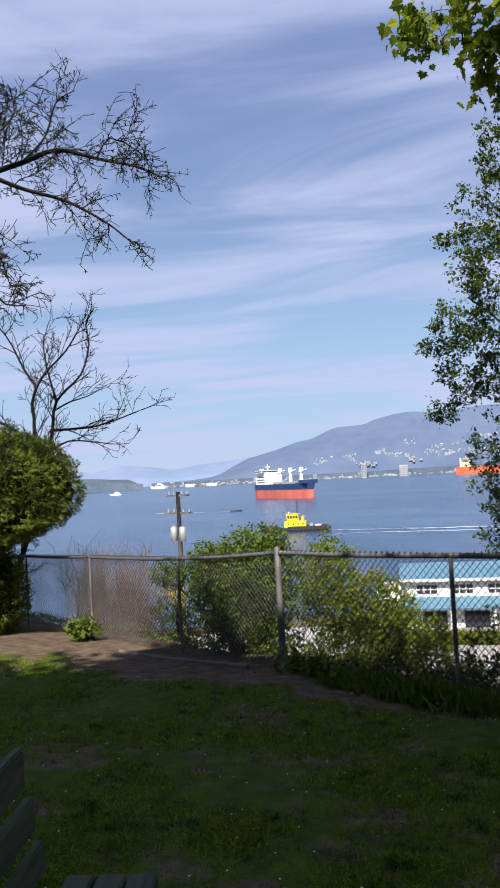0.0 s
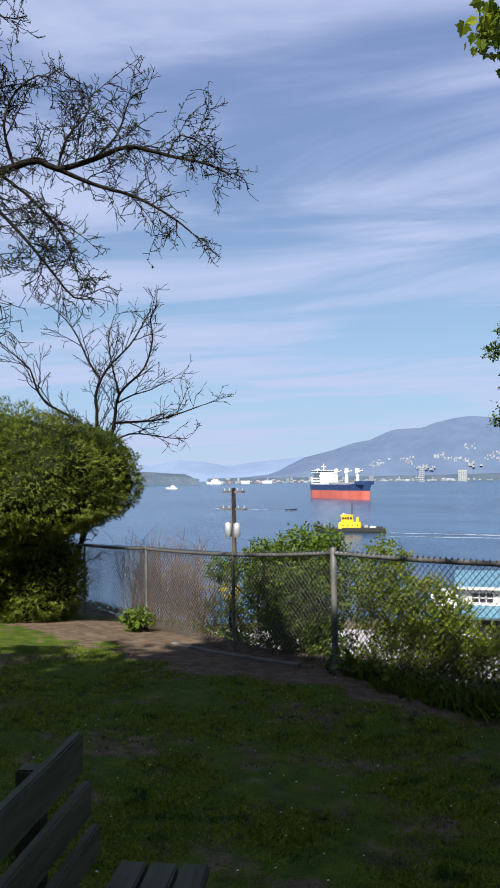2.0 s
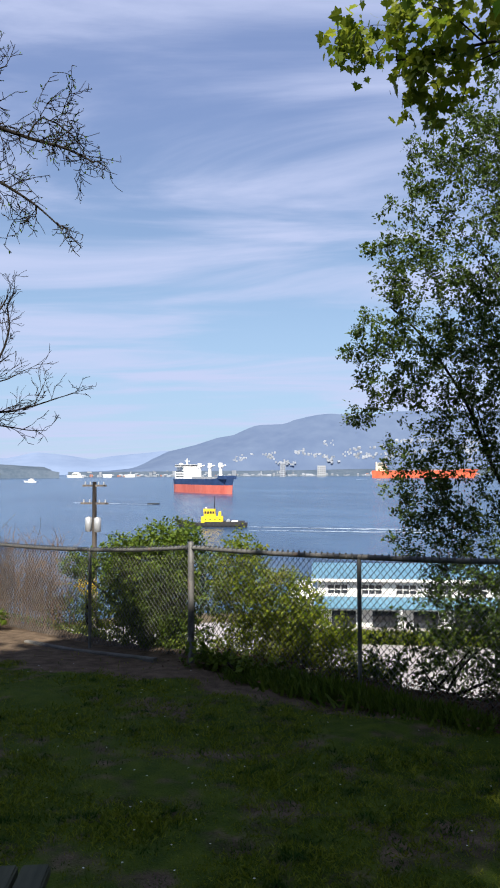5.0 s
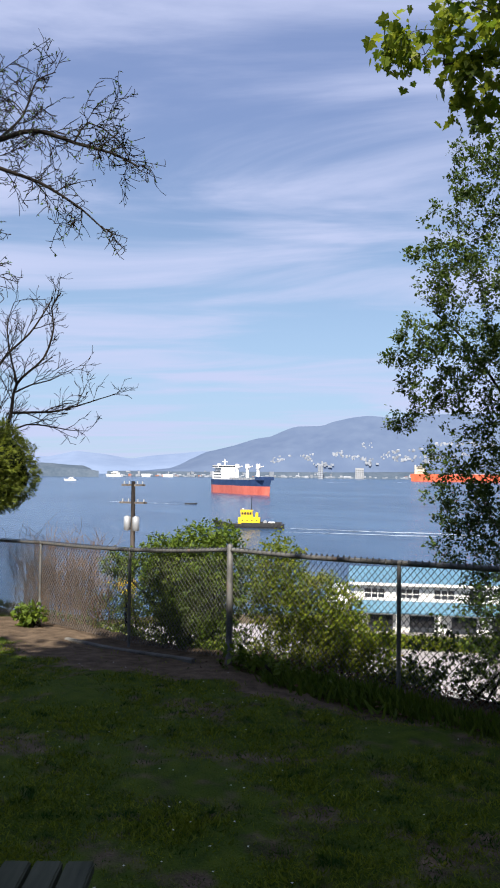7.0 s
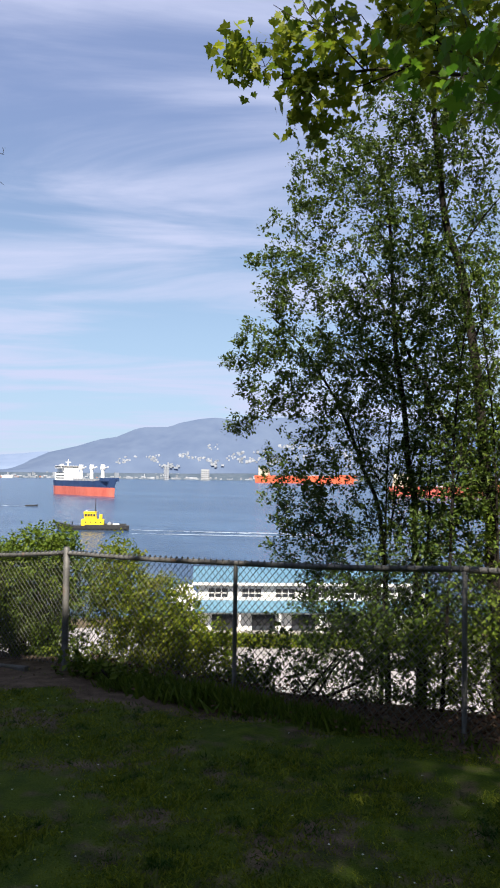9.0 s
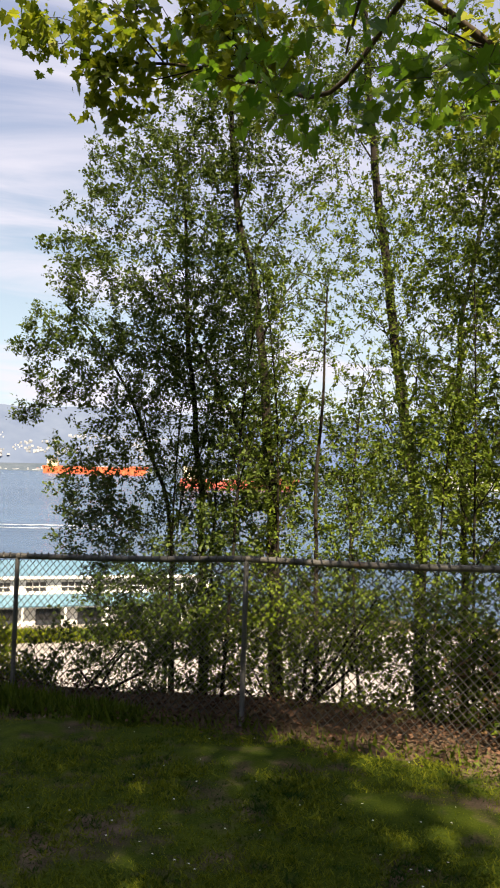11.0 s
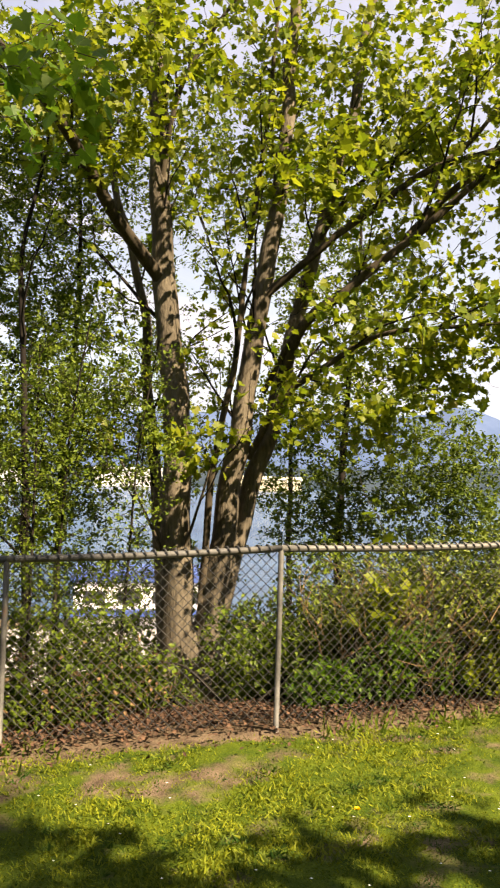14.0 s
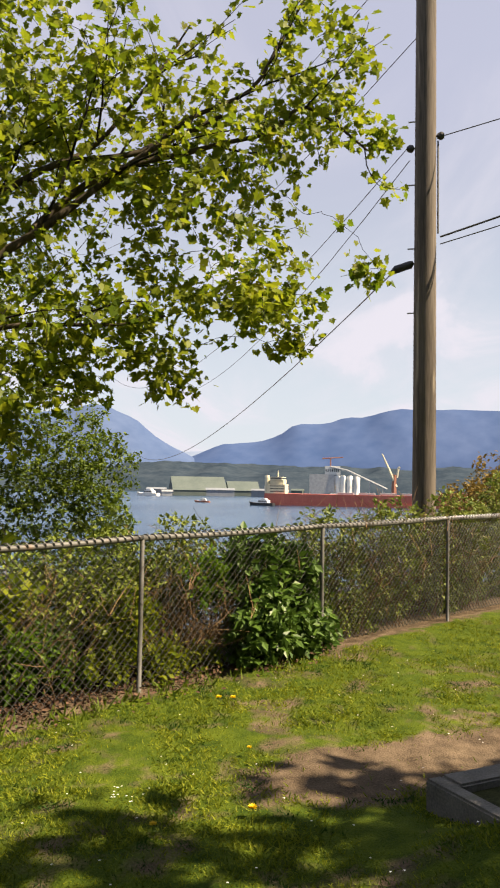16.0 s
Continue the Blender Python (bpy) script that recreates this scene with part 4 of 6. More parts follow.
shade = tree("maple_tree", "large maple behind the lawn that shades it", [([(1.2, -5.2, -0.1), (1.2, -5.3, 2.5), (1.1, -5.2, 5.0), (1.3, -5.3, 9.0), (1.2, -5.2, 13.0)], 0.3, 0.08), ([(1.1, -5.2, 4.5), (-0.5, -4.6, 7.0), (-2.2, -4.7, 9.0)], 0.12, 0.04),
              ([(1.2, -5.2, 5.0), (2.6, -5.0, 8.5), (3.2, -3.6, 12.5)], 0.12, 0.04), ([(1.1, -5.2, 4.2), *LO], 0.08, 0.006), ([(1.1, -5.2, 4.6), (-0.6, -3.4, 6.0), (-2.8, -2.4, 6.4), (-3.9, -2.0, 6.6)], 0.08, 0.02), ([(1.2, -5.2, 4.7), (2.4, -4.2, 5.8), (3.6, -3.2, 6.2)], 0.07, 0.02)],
             [(0.9, -5.0, 9.0, 3.6, 3.4, 3.2), (-1.2, -5.8, 9.6, 3.2, 3.5, 3.3), (1.7, -4.6, 11.0, 1.7, 1.5, 1.4)] + SHADE_BOUGHS, 2700, LEAF_OVAL, M_MAPLE_GREEN, M_BARK, 13, 0.25, rng, hang=0.4, spread=0.35, thick=0.008, longest=4.0, tip=0.0025)
low = grow([(smooth_line(LO), 0.03, 0.008)], MV3, 70, rng, 0.006, 0.10, 2.0, 0.002)
g = Geo()
for line, rr in low:
    g.tube(line, rr, 4, cap=False)
tagged(part("low_twig_growth", g, M_BARK, shade), kind="stuff")
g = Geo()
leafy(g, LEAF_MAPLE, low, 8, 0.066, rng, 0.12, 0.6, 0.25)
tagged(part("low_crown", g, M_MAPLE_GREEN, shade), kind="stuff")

# a tall maple farther back, out of view, added so its thin crown lets half of the sun through to the lawn's middle
rng = np.random.default_rng(14)
HALF_SHADE = []
for su, sv, sr in ((1.7, 2.6, 0.8), (2.0, 3.7, 0.8), (1.6, 4.8, 0.8), (1.2, 5.9, 0.7), (2.5, 5.6, 0.7), (3.1, 5.3, 0.45)):
    sv -= 0.9325 * 17.0
    HALF_SHADE.append((0.883 * su - 0.469 * sv, 0.469 * su + 0.883 * sv, 17.0, sr, sr, 0.5))
tree("maple_tree", "unseen tall maple, thin high crown added to half-shade the lawn", [([(7.4, -11.0, -0.2), (7.5, -11.1, 4.0), (7.3, -10.8, 9.0), (7.2, -10.4, 13.5), (7.1, -10.0, 16.8)], 0.28, 0.03), ([(7.2, -10.5, 13.0), (7.6, -9.6, 15.5), (7.4, -8.4, 17.0)], 0.07, 0.015), ([(7.2, -10.5, 13.4), (6.4, -11.2, 15.6), (6.3, -12.0, 17.0)], 0.07, 0.015)],
     HALF_SHADE, 400, LEAF_OVAL, M_MAPLE, M_BARK, 6, 0.15, rng, hang=0.3, spread=0.25, longest=4.0, tip=0.003)
rng = np.random.default_rng(15)

# a row of like trees, unseen, added behind to cut the sky light on the shaded side
for k, (tx, ty, tr) in enumerate(((-9.5, -12.5, 40), (6.0, -14.0, 260))):
    tree_copy = copy_thing(shade, pose(tx, ty, 0, 0, 0, tr))
    tagged(tree_copy, "unseen maple copy added behind the lawn to block sky light", group="maples at the back of the park")


def sky_block_woods():
    """Dense unseen trees added behind the lawn to block low sky light, out beyond the row of maples."""
    rng = np.random.default_rng(17)
    n = 26000
    a = radians(98) + radians(164) * rng.random(n)
    r = 24 + 7 * rng.random(n)
    top = 11 + 4 * np.array([noise.noise(Vector((q * 7, 0.3, 0))) for q in a])
    z = top * rng.random(n) ** 0.8
    pos = np.stack([r * np.sin(a), r * np.cos(a), z], -1)
    g = Geo()
    leaves(g, LEAF_OVAL, pos, rng.normal(size=pos.shape), rng.normal(size=pos.shape), 0.7 + 0.7 * rng.random(n))
    tagged(part("sky_block_woods", g, M_ALDER), "unseen dense trees added behind the lawn to block low sky", "woods", kind="stuff")


sky_block_woods()

# ---- shrubs along the fence ----
rng = np.random.default_rng(21)


def shrub(label, foot, vols, n, leaf, mat, per, size, bark=None, stems=5, thick_stem=0.016, **kw):
    fx, fy = foot
    z = float(ground_z(fx, fy))
    v = np.array(vols)
    st = []
    for k in range(stems):
        c = v[rng.integers(len(v))]
        e = c[:3] + rng.normal(size=3) * 0.3 * c[3:]
        b = np.array((fx + rng.normal() * 0.12, fy + rng.normal() * 0.08, z - 0.05))
        m = (b + e) / 2 + rng.normal(size=3) * 0.08
        st.append(([b, m, e], thick_stem, 0.005))
    return tree("shrub", label, st, vols, n, leaf, mat, bark or M_BARK_DARK, per, size, rng, category="shrub", stem_names=["stem"] * stems, thick=0.005, longest=3.0, **kw)


def canes(label, x0, x1, d0, d1, n, tall, mat, lean=0.18):
    """A stand of thin upright canes with short side twigs, d0 to d1 behind the fence."""
    t = thing("shrub", label, "shrub")
    g = Geo()
    for _ in range(n):
        x = rng.uniform(x0, x1)
        y = float(fence_y(x)) + rng.uniform(d0, d1)
        z = float(ground_z(x, y))
        h = tall * rng.uniform(0.55, 1.1)
        tipx, tipy = rng.normal(size=2) * lean * h
        s = np.linspace(0, 1, 8)[:, None]
        line = np.array((x, y, z - 0.05)) + s * np.array((0, 0, h)) + s ** 1.8 * np.array((tipx, tipy, 0)) + rng.normal(size=(8, 3)) * 0.012
        g.tube(line, np.linspace(0.0055, 0.0022, 8), 4, cap=False)
        for _k in range(7):
            p = line[rng.integers(2, 8)]
            v = rng.normal(size=3) * (0.10, 0.10, 0.06) + (0, 0, 0.13)
            g.tube([p, p + v * 0.5 + rng.normal(size=3) * 0.01, p + v * rng.uniform(0.8, 1.7)], [0.003, 0.0025, 0.0018], 3, cap=False)
    tagged(part("cane_growth", g, mat, t), kind="stuff")
    return t


shrub("dense green shrub growing up through the fence", (-6.8, 7.3), [(-6.85, 7.05, 0.25, 0.72, 0.40, 0.72), (-6.25, 7.0, 0.45, 0.52, 0.40, 0.60), (-7.4, 7.1, 0.6, 0.45, 0.30, 0.30), (-6.55, 7.05, 0.85, 0.50, 0.35, 0.25), (-6.5, 6.9, -0.2, 0.8, 0.3, 0.4), (-7.4, 7.15, 0.30, 0.45, 0.3, 0.55), (-8.1, 7.05, 0.42, 0.45, 0.20, 0.22)], 2300, LEAF_OVAL, M_SHRUB, 16, 0.042, stems=9, thick_stem=0.030)
shrub("loose yellow-green shrub beside the thick fence post", (-5.0, 7.2), [(-5.35, 6.95, 0.40, 0.40, 0.35, 0.62), (-4.75, 6.95, 0.10, 0.50, 0.35, 0.55), (-4.25, 6.85, -0.10, 0.45, 0.30, 0.38), (-4.95, 6.85, -0.3, 0.75, 0.3, 0.35), (-3.75, 6.75, -0.35, 0.40, 0.25, 0.25)], 2400, LEAF_OVAL, M_MAPLE, 17, 0.038)
shrub("low trailing greenery at the foot of the fence", (-4.6, 6.1), [(-5.0, 6.05, -0.22, 0.45, 0.18, 0.14), (-4.4, 5.95, -0.22, 0.45, 0.16, 0.12), (-3.8, 5.85, -0.20, 0.40, 0.14, 0.10)], 260, LEAF_BROAD, M_SHRUB, 10, 0.06)
canes("brown twiggy thicket behind the fence", -11.2, -8.75, 0.28, 0.75, 230, 1.25, M_DRY)
shrub("small green weed clump at the fence foot", (-9.6, 6.6), [(-9.6, 6.6, -0.38, 0.28, 0.15, 0.2)], 60, LEAF_OVAL, M_SHRUB, 9, 0.08, stems=3)
shrub("bright yellow-green shrub on the sunlit bank", (-9.0, 8.2), [(-9.3, 7.9, -0.45, 0.85, 0.4, 0.50), (-8.3, 7.8, -0.35, 0.7, 0.4, 0.55), (-7.6, 8.0, -0.5, 0.6, 0.4, 0.5)], 900, LEAF_OVAL, M_MAPLE, 9, 0.042, stems=8)
shrub("small clump of yellow broom flowers on the bank", (-8.6, 7.7), [(-8.75, 7.65, 0.02, 0.32, 0.2, 0.14)], 110, LEAF_OVAL, M_FLOWER_Y, 5, 0.032, stems=5)
shrub("leafy saplings crowding the fence", (-2.9, 6.5), [(-3.0, 6.4, 0.1, 0.55, 0.25, 0.45), (-2.3, 6.3, 0.1, 0.55, 0.25, 0.55), (-3.3, 6.4, -0.2, 0.5, 0.25, 0.25)], 240, LEAF_OVAL, M_ALDER, 13, 0.042, stems=7, tip=0.002)
shrub("thin undergrowth of green shoots behind the fence", (-0.9, 6.2), [(-1.4, 6.25, 0.3, 0.6, 0.25, 0.6), (-0.6, 6.1, 0.3, 0.6, 0.25, 0.65), (0.1, 6.0, 0.35, 0.55, 0.25, 0.65)], 1100, LEAF_OVAL, M_SHRUB, 12, 0.036, stems=9, tip=0.002)
shrub("leafy shoots with yellow-green leaves by the sunlit fence", (0.7, 5.7), [(0.5, 5.7, 0.4, 0.5, 0.25, 0.6), (1.2, 5.5, 0.35, 0.5, 0.25, 0.45), (1.0, 5.35, 0.1, 0.5, 0.15, 0.2)], 480, LEAF_OVAL, M_SHRUB, 10, 0.05, stems=8, tip=0.002)
shrub("dry brown stems behind the fence", (1.0, 5.6), [(0.6, 5.55, 0.25, 0.5, 0.2, 0.4), (1.4, 5.4, 0.25, 0.5, 0.2, 0.35)], 420, LEAF_OVAL, M_DRY, 2, 0.04, bark=M_DRY, stems=8, tip=0.002)
shrub("low leafy undergrowth at the foot of the maple", (2.4, 5.6), [(1.6, 5.6, 0.2, 0.4, 0.25, 0.2), (3.2, 5.4, 0.30, 0.5, 0.3, 0.3), (3.6, 5.3, 0.3, 0.5, 0.3, 0.3)], 420, LEAF_OVAL, M_SHRUB, 10, 0.065, stems=8)
shrub("dense green undergrowth behind the fence", (3.3, 5.9), [(2.9, 5.75, 0.15, 0.5, 0.35, 0.42), (3.6, 5.65, 0.30, 0.55, 0.35, 0.50), (4.3, 5.6, 0.40, 0.55, 0.3, 0.55), (5.1, 5.5, 0.45, 0.55, 0.3, 0.55)], 1500, LEAF_OVAL, M_SHRUB, 12, 0.052, stems=10, tip=0.002)
shrub("tall green shoots filling the bank behind the fence", (4.2, 6.5), [(3.6, 6.3, 0.55, 0.6, 0.3, 0.65), (4.4, 6.2, 0.65, 0.6, 0.3, 0.70), (5.1, 6.0, 0.70, 0.5, 0.3, 0.70), (2.9, 6.4, 0.2, 0.5, 0.3, 0.5)], 1500, LEAF_OVAL, M_SHRUB, 12, 0.046, stems=9, tip=0.002)
shrub("thin pale green shoots beside the maple", (1.1, 6.2), [(0.6, 6.25, 0.25, 0.6, 0.3, 0.60), (1.4, 6.05, 0.15, 0.6, 0.3, 0.50), (1.9, 6.0, 0.0, 0.4, 0.3, 0.35)], 650, LEAF_OVAL, M_SHRUB, 11, 0.042, stems=9, tip=0.002)
shrub("low green growth behind the maple", (2.7, 8.0), [(2.1, 8.0, -0.25, 0.7, 0.4, 0.5), (3.2, 7.9, -0.15, 0.7, 0.4, 0.5), (4.0, 7.4, -0.1, 0.6, 0.4, 0.5)], 750, LEAF_OVAL, M_SHRUB, 12, 0.06, stems=8, tip=0.002)
shrub("tangled brambles with dull green and reddish leaves", (4.4, 5.4), [(3.6, 5.45, 0.60, 0.7, 0.35, 0.6), (4.5, 5.35, 0.75, 0.8, 0.35, 0.65), (5.3, 5.2, 0.80, 0.7, 0.35, 0.62)], 1900, LEAF_OVAL, M_BRAMBLE, 11, 0.046, stems=12, tip=0.002)
shrub("dark ivy growing low behind the fence", (3.5, 5.15), [(3.3, 5.0, 0.25, 0.35, 0.15, 0.22), (3.75, 4.95, 0.40, 0.22, 0.12, 0.28), (2.9, 5.1, 0.18, 0.3, 0.15, 0.18)], 330, LEAF_BROAD, M_LAUREL, 10, 0.055, stems=6)
canes("dry bramble canes tangled in the fence", 2.9, 5.6, 0.12, 0.6, 70, 0.95, M_DRY, 0.40)
canes("brown dead stems standing behind the fence", 4.85, 5.35, 0.12, 0.5, 55, 0.75, M_DRY, 0.3)
shrub("bright green nettles at the fence foot", (4.3, 4.8), [(4.35, 4.78, 0.58, 0.30, 0.16, 0.32), (4.15, 4.74, 0.30, 0.22, 0.10, 0.20), (4.65, 4.66, 0.26, 0.28, 0.12, 0.20), (5.05, 4.62, 0.22, 0.22, 0.1, 0.14)], 420, LEAF_BROAD, M_MAPLE, 11, 0.066, stems=8)
shrub("leafy green elder shoots against the fence", (3.6, 5.0), [(3.45, 4.92, 0.40, 0.30, 0.14, 0.30), (3.85, 4.85, 0.25, 0.22, 0.10, 0.20), (2.95, 5.0, 0.22, 0.28, 0.12, 0.20), (5.25, 4.72, 0.85, 0.30, 0.15, 0.28)], 420, LEAF_BROAD, M_MAPLE_GREEN, 11, 0.062, stems=8)
shrub("single yellow-green maple sapling at the fence", (3.3, 5.1), [(3.35, 4.98, 0.85, 0.16, 0.10, 0.16), (3.1, 5.0, 0.65, 0.12, 0.1, 0.10)], 26, LEAF_MAPLE, M_MAPLE, 5, 0.085, stems=3)
shrub("glossy dark laurel bush pushing through the fence", (5.75, 4.65), [(5.7, 4.55, 0.62, 0.42, 0.25, 0.62), (5.55, 4.35, 0.45, 0.38, 0.2, 0.36), (6.2, 4.40, 0.32, 0.5, 0.2, 0.25), (5.85, 4.7, 1.02, 0.48, 0.2, 0.28), (6.25, 4.55, 0.75, 0.42, 0.2, 0.38)], 860, LEAF_BROAD, M_LAUREL, 14, 0.08)
shrub("bramble thicket hiding the foot of the pole", (8.0, 4.9), [(7.0, 4.75, 0.78, 0.8, 0.35, 0.68), (8.2, 4.65, 0.88, 0.9, 0.35, 0.72), (9.6, 4.55, 0.9, 0.9, 0.4, 0.8), (11.2, 4.5, 1.0, 0.9, 0.4, 0.95), (7.6, 4.6, 0.35, 1.0, 0.2, 0.3), (9.3, 4.5, 0.5, 0.8, 0.25, 0.45)], 3200, LEAF_OVAL, M_BRAMBLE, 11, 0.054, stems=14, tip=0.002)
canes("dry canes leaning in the bramble thicket", 6.6, 10.2, 0.2, 0.6, 150, 1.3, M_DRY, 0.45)
shrub("russet-leaved shrub above the thicket", (11.0, 5.2), [(11.3, 5.1, 1.4, 0.5, 0.4, 0.5), (12.2, 5.0, 1.6, 0.8, 0.5, 0.7), (13.2, 4.8, 1.7, 0.9, 0.5, 0.9)], 900, LEAF_OVAL, M_RUSSET, 9, 0.055, stems=9, tip=0.0025)


def build_litter():
    """Dead leaves under the fence, ground ivy on the bank, daisies in the lawn."""
    rng = np.random.default_rng(31)
    x = rng.uniform(-5.5, 6.5, 22000)
    y = fence_y(x) + rng.normal(size=22000) * 0.26 + np.interp(x, (0, 2, 6), (0.25, 0.42, 0.30))
    wgt = np.interp(x, (-5.5, -3, 0, 1, 4, 6.5), (0.25, 0.35, 0.7, 1, 1, 0.4))
    k = rng.random(22000) < wgt
    x, y = x[k], y[k]
    pos = np.stack([x, y, ground_z(x, y) + 0.03 + 0.05 * rng.random(len(x))], -1)
    g = Geo()
    leaves(g, LEAF_OVAL, pos, rng.normal(size=pos.shape) * (1, 1, 0.35), rng.normal(size=pos.shape) * 0.5 + (0, 0, 1), 0.020 + 0.03 * rng.random(len(x)))
    tagged(part("leaf_litter", g, M_LITTER), "brown dead leaves lying along the fence foot", "leaves", kind="stuff")
    n = 38000
    x = rng.uniform(-14, 14, n)
    y = fence_y(x) + 0.45 + 7 * rng.random(n) ** 1.6
    k = (x < 0.6) | (x > 3.6) | (y > fence_y(x) + 1.3)
    k &= ~((x > -4.6) & (x < -0.6) & (y < fence_y(x) + 1.5))
    x, y = x[k], y[k]
    n = len(x)
    pos = np.stack([x, y, ground_z(x, y) + 0.10 * rng.random(n)], -1)
    g = Geo()
    leaves(g, LEAF_OVAL, pos, rng.normal(size=pos.shape) * (1, 1, 0.6) + (0, 0, 0.2), rng.normal(size=pos.shape) * 0.6 + (0, 0, 1), 0.035 + 0.045 * rng.random(n))
    tagged(part("ground_ivy", g, M_BRAMBLE), "low leafy growth covering the bank", "undergrowth", kind="stuff")
    n = 520
    r, a = 2.2 + 6.5 * rng.random(n), radians(-72) + radians(140) * rng.random(n)
    x, y = r * np.sin(a), r * np.cos(a)
    k = y < fence_y(x) - 0.3
    x, y = x[k], y[k]
    x[:14], y[:14] = 2.99 + rng.normal(size=14) * 0.07, 3.18 + rng.normal(size=14) * 0.07
    g = Geo()
    pos = np.stack([x, y, ground_z(x, y) + 0.035], -1)
    up = np.tile((0, 0, 1.0), (len(x), 1))
    for q in range(5):
        d = np.stack([np.cos(q * 1.257 + x * 9), np.sin(q * 1.257 + x * 9), np.full(len(x), 0.15)], -1)
        leaves(g, LEAF_OVAL, pos, d, up, np.full(len(x), 0.0075))
    tagged(part("daisies", g, M_FLOWER_W), "small white daisies scattered in the lawn", "flowers", kind="stuff")


build_litter()


def dandelion(x, y, k):
    z = float(ground_z(x, y))
    d = thing("dandelion", "yellow dandelion flower in the lawn", "flower", (x, y, z), group="dandelions")
    part("stalk", Geo().tube([(0, 0, 0), (0.004, 0.002, 0.03), (0.006, 0.0, 0.055)], 0.002, 5), M_SHRUB, d)
    g = Geo()
    a = np.arange(26) * 2.4
    ax = np.stack([np.cos(a), np.sin(a), 0.2 + 0.9 * (np.arange(26) / 26)], -1)
    leaves(g, LEAF_OVAL, np.tile((0.006, 0, 0.055), (26, 1)), ax, np.tile((0, 0, 1.0), (26, 1)), np.full(26, k))
    part("flower_head", g, M_FLOWER_Y, d)


for dx_, dy_, dk_ in ((3.27, 2.54, 0.030), (4.59, 3.85, 0.028), (4.52, 3.93, 0.028), (2.81, 2.77, 0.022), (3.9, 3.1, 0.02), (2.2, 3.4, 0.02)):
    dandelion(dx_, dy_, dk_)


def build_hedge():
    rng = np.random.default_rng(22)
    h = thing("conifer_hedge", "big rounded dark green conifer bush, yellow-green on top", "bush")
    blobs = [(-11.40, 5.85, 1.65, 1.40, 1.40, 1.12), (-12.3, 4.7, 1.55, 1.75, 1.65, 1.35), (-10.95, 6.65, 1.72, 0.78, 0.78, 0.80), (-11.75, 6.1, 0.05, 0.85, 0.80, 0.95), (-12.4, 5.1, 0.15, 1.20, 1.10, 1.10), (-14.2, 3.6, 1.3, 2.0, 1.8, 1.8)]
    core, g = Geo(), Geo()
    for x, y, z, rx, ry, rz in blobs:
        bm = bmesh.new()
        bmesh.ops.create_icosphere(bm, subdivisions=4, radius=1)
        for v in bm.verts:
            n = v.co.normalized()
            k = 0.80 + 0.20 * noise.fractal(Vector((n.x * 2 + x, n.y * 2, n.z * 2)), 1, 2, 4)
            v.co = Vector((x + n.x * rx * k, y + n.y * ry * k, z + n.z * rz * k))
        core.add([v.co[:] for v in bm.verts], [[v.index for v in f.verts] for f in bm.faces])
        bm.free()
        n = int((13500 if x > -14 else 4000) * rx * rz)
        d = unit(rng.normal(size=(n, 3)))
        k = 0.86 + 0.13 * rng.random(n) + 0.20 * np.array([noise.fractal(Vector((a * 2 + x, b * 2, c * 2)), 1, 2, 4) for a, b, c in d]) + 0.15 * np.array([noise.noise(Vector((a * 7 + x, b * 7, c * 9))) for a, b, c in d])
        pos = np.array((x, y, z)) + d * k[:, None] * np.array((rx, ry, rz))
        ax = d * 0.9 + rng.normal(size=(n, 3)) * 0.38 + np.array((0, 0, 0.05))
        leaves(g, LEAF_SPRAY, pos, ax, d + rng.normal(size=(n, 3)) * 0.5 + np.array((0, 0, 0.4)), 0.050 + 0.055 * rng.random(n))
    # solid dark core painted as the shade between the sprays
    part("shade_core", core, M_CORE, h, smooth=True)
    part("foliage", g, M_HEDGE, h)


build_hedge()


# ---- bare trees on the left ----
rng = np.random.default_rng(23)
D1 = [(-12.7, 6.9, -0.9), (-12.2, 7.4, 1.0), (-11.92, 7.69, 2.47), (-11.87, 7.76, 3.07), (-11.8, 7.87, 3.32), (-11.59, 8.17, 3.69), (-11.5, 8.3, 4.23), (-11.53, 8.27, 4.59), (-11.43, 8.39, 4.87)]
D1b = [(-12.3, 7.3, 0.6), (-11.98, 7.41, 2.61), (-11.99, 7.4, 3.18), (-11.88, 7.56, 3.64), (-11.66, 7.9, 4.08), (-11.52, 8.1, 4.47), (-11.43, 8.22, 4.75)]
D2 = [(-11.97, 7.42, 2.46), (-12.04, 6.93, 2.78), (-12.22, 6.61, 2.98), (-12.32, 6.43, 3.25), (-12.37, 6.33, 3.6), (-12.49, 6.07, 3.86), (-12.6, 5.86, 4.08)]
D3 = [(-11.91, 7.71, 2.69), (-11.79, 8.07, 2.72), (-11.55, 8.4, 2.75), (-11.3, 8.74, 2.87), (-11.07, 9.02, 3.0), (-10.87, 9.26, 3.1)]
D4 = [(-11.95, 7.46, 3.49), (-12.05, 7.29, 3.79), (-12.14, 7.14, 4.2), (-12.25, 6.96, 4.52), (-12.4, 6.7, 4.79)]
D5 = [(-11.93, 7.68, 2.33), (-11.83, 8.0, 2.5), (-11.61, 8.32, 2.48), (-11.4, 8.61, 2.42), (-11.2, 8.85, 2.41)]
D6 = [(-11.87, 7.77, 3.05), (-11.8, 8.06, 3.21), (-11.69, 8.39, 3.32), (-11.5, 8.64, 3.5)]
D7 = [(-11.84, 7.81, 3.19), (-11.91, 7.7, 3.71), (-11.95, 7.65, 4.22), (-11.89, 7.74, 4.64)]
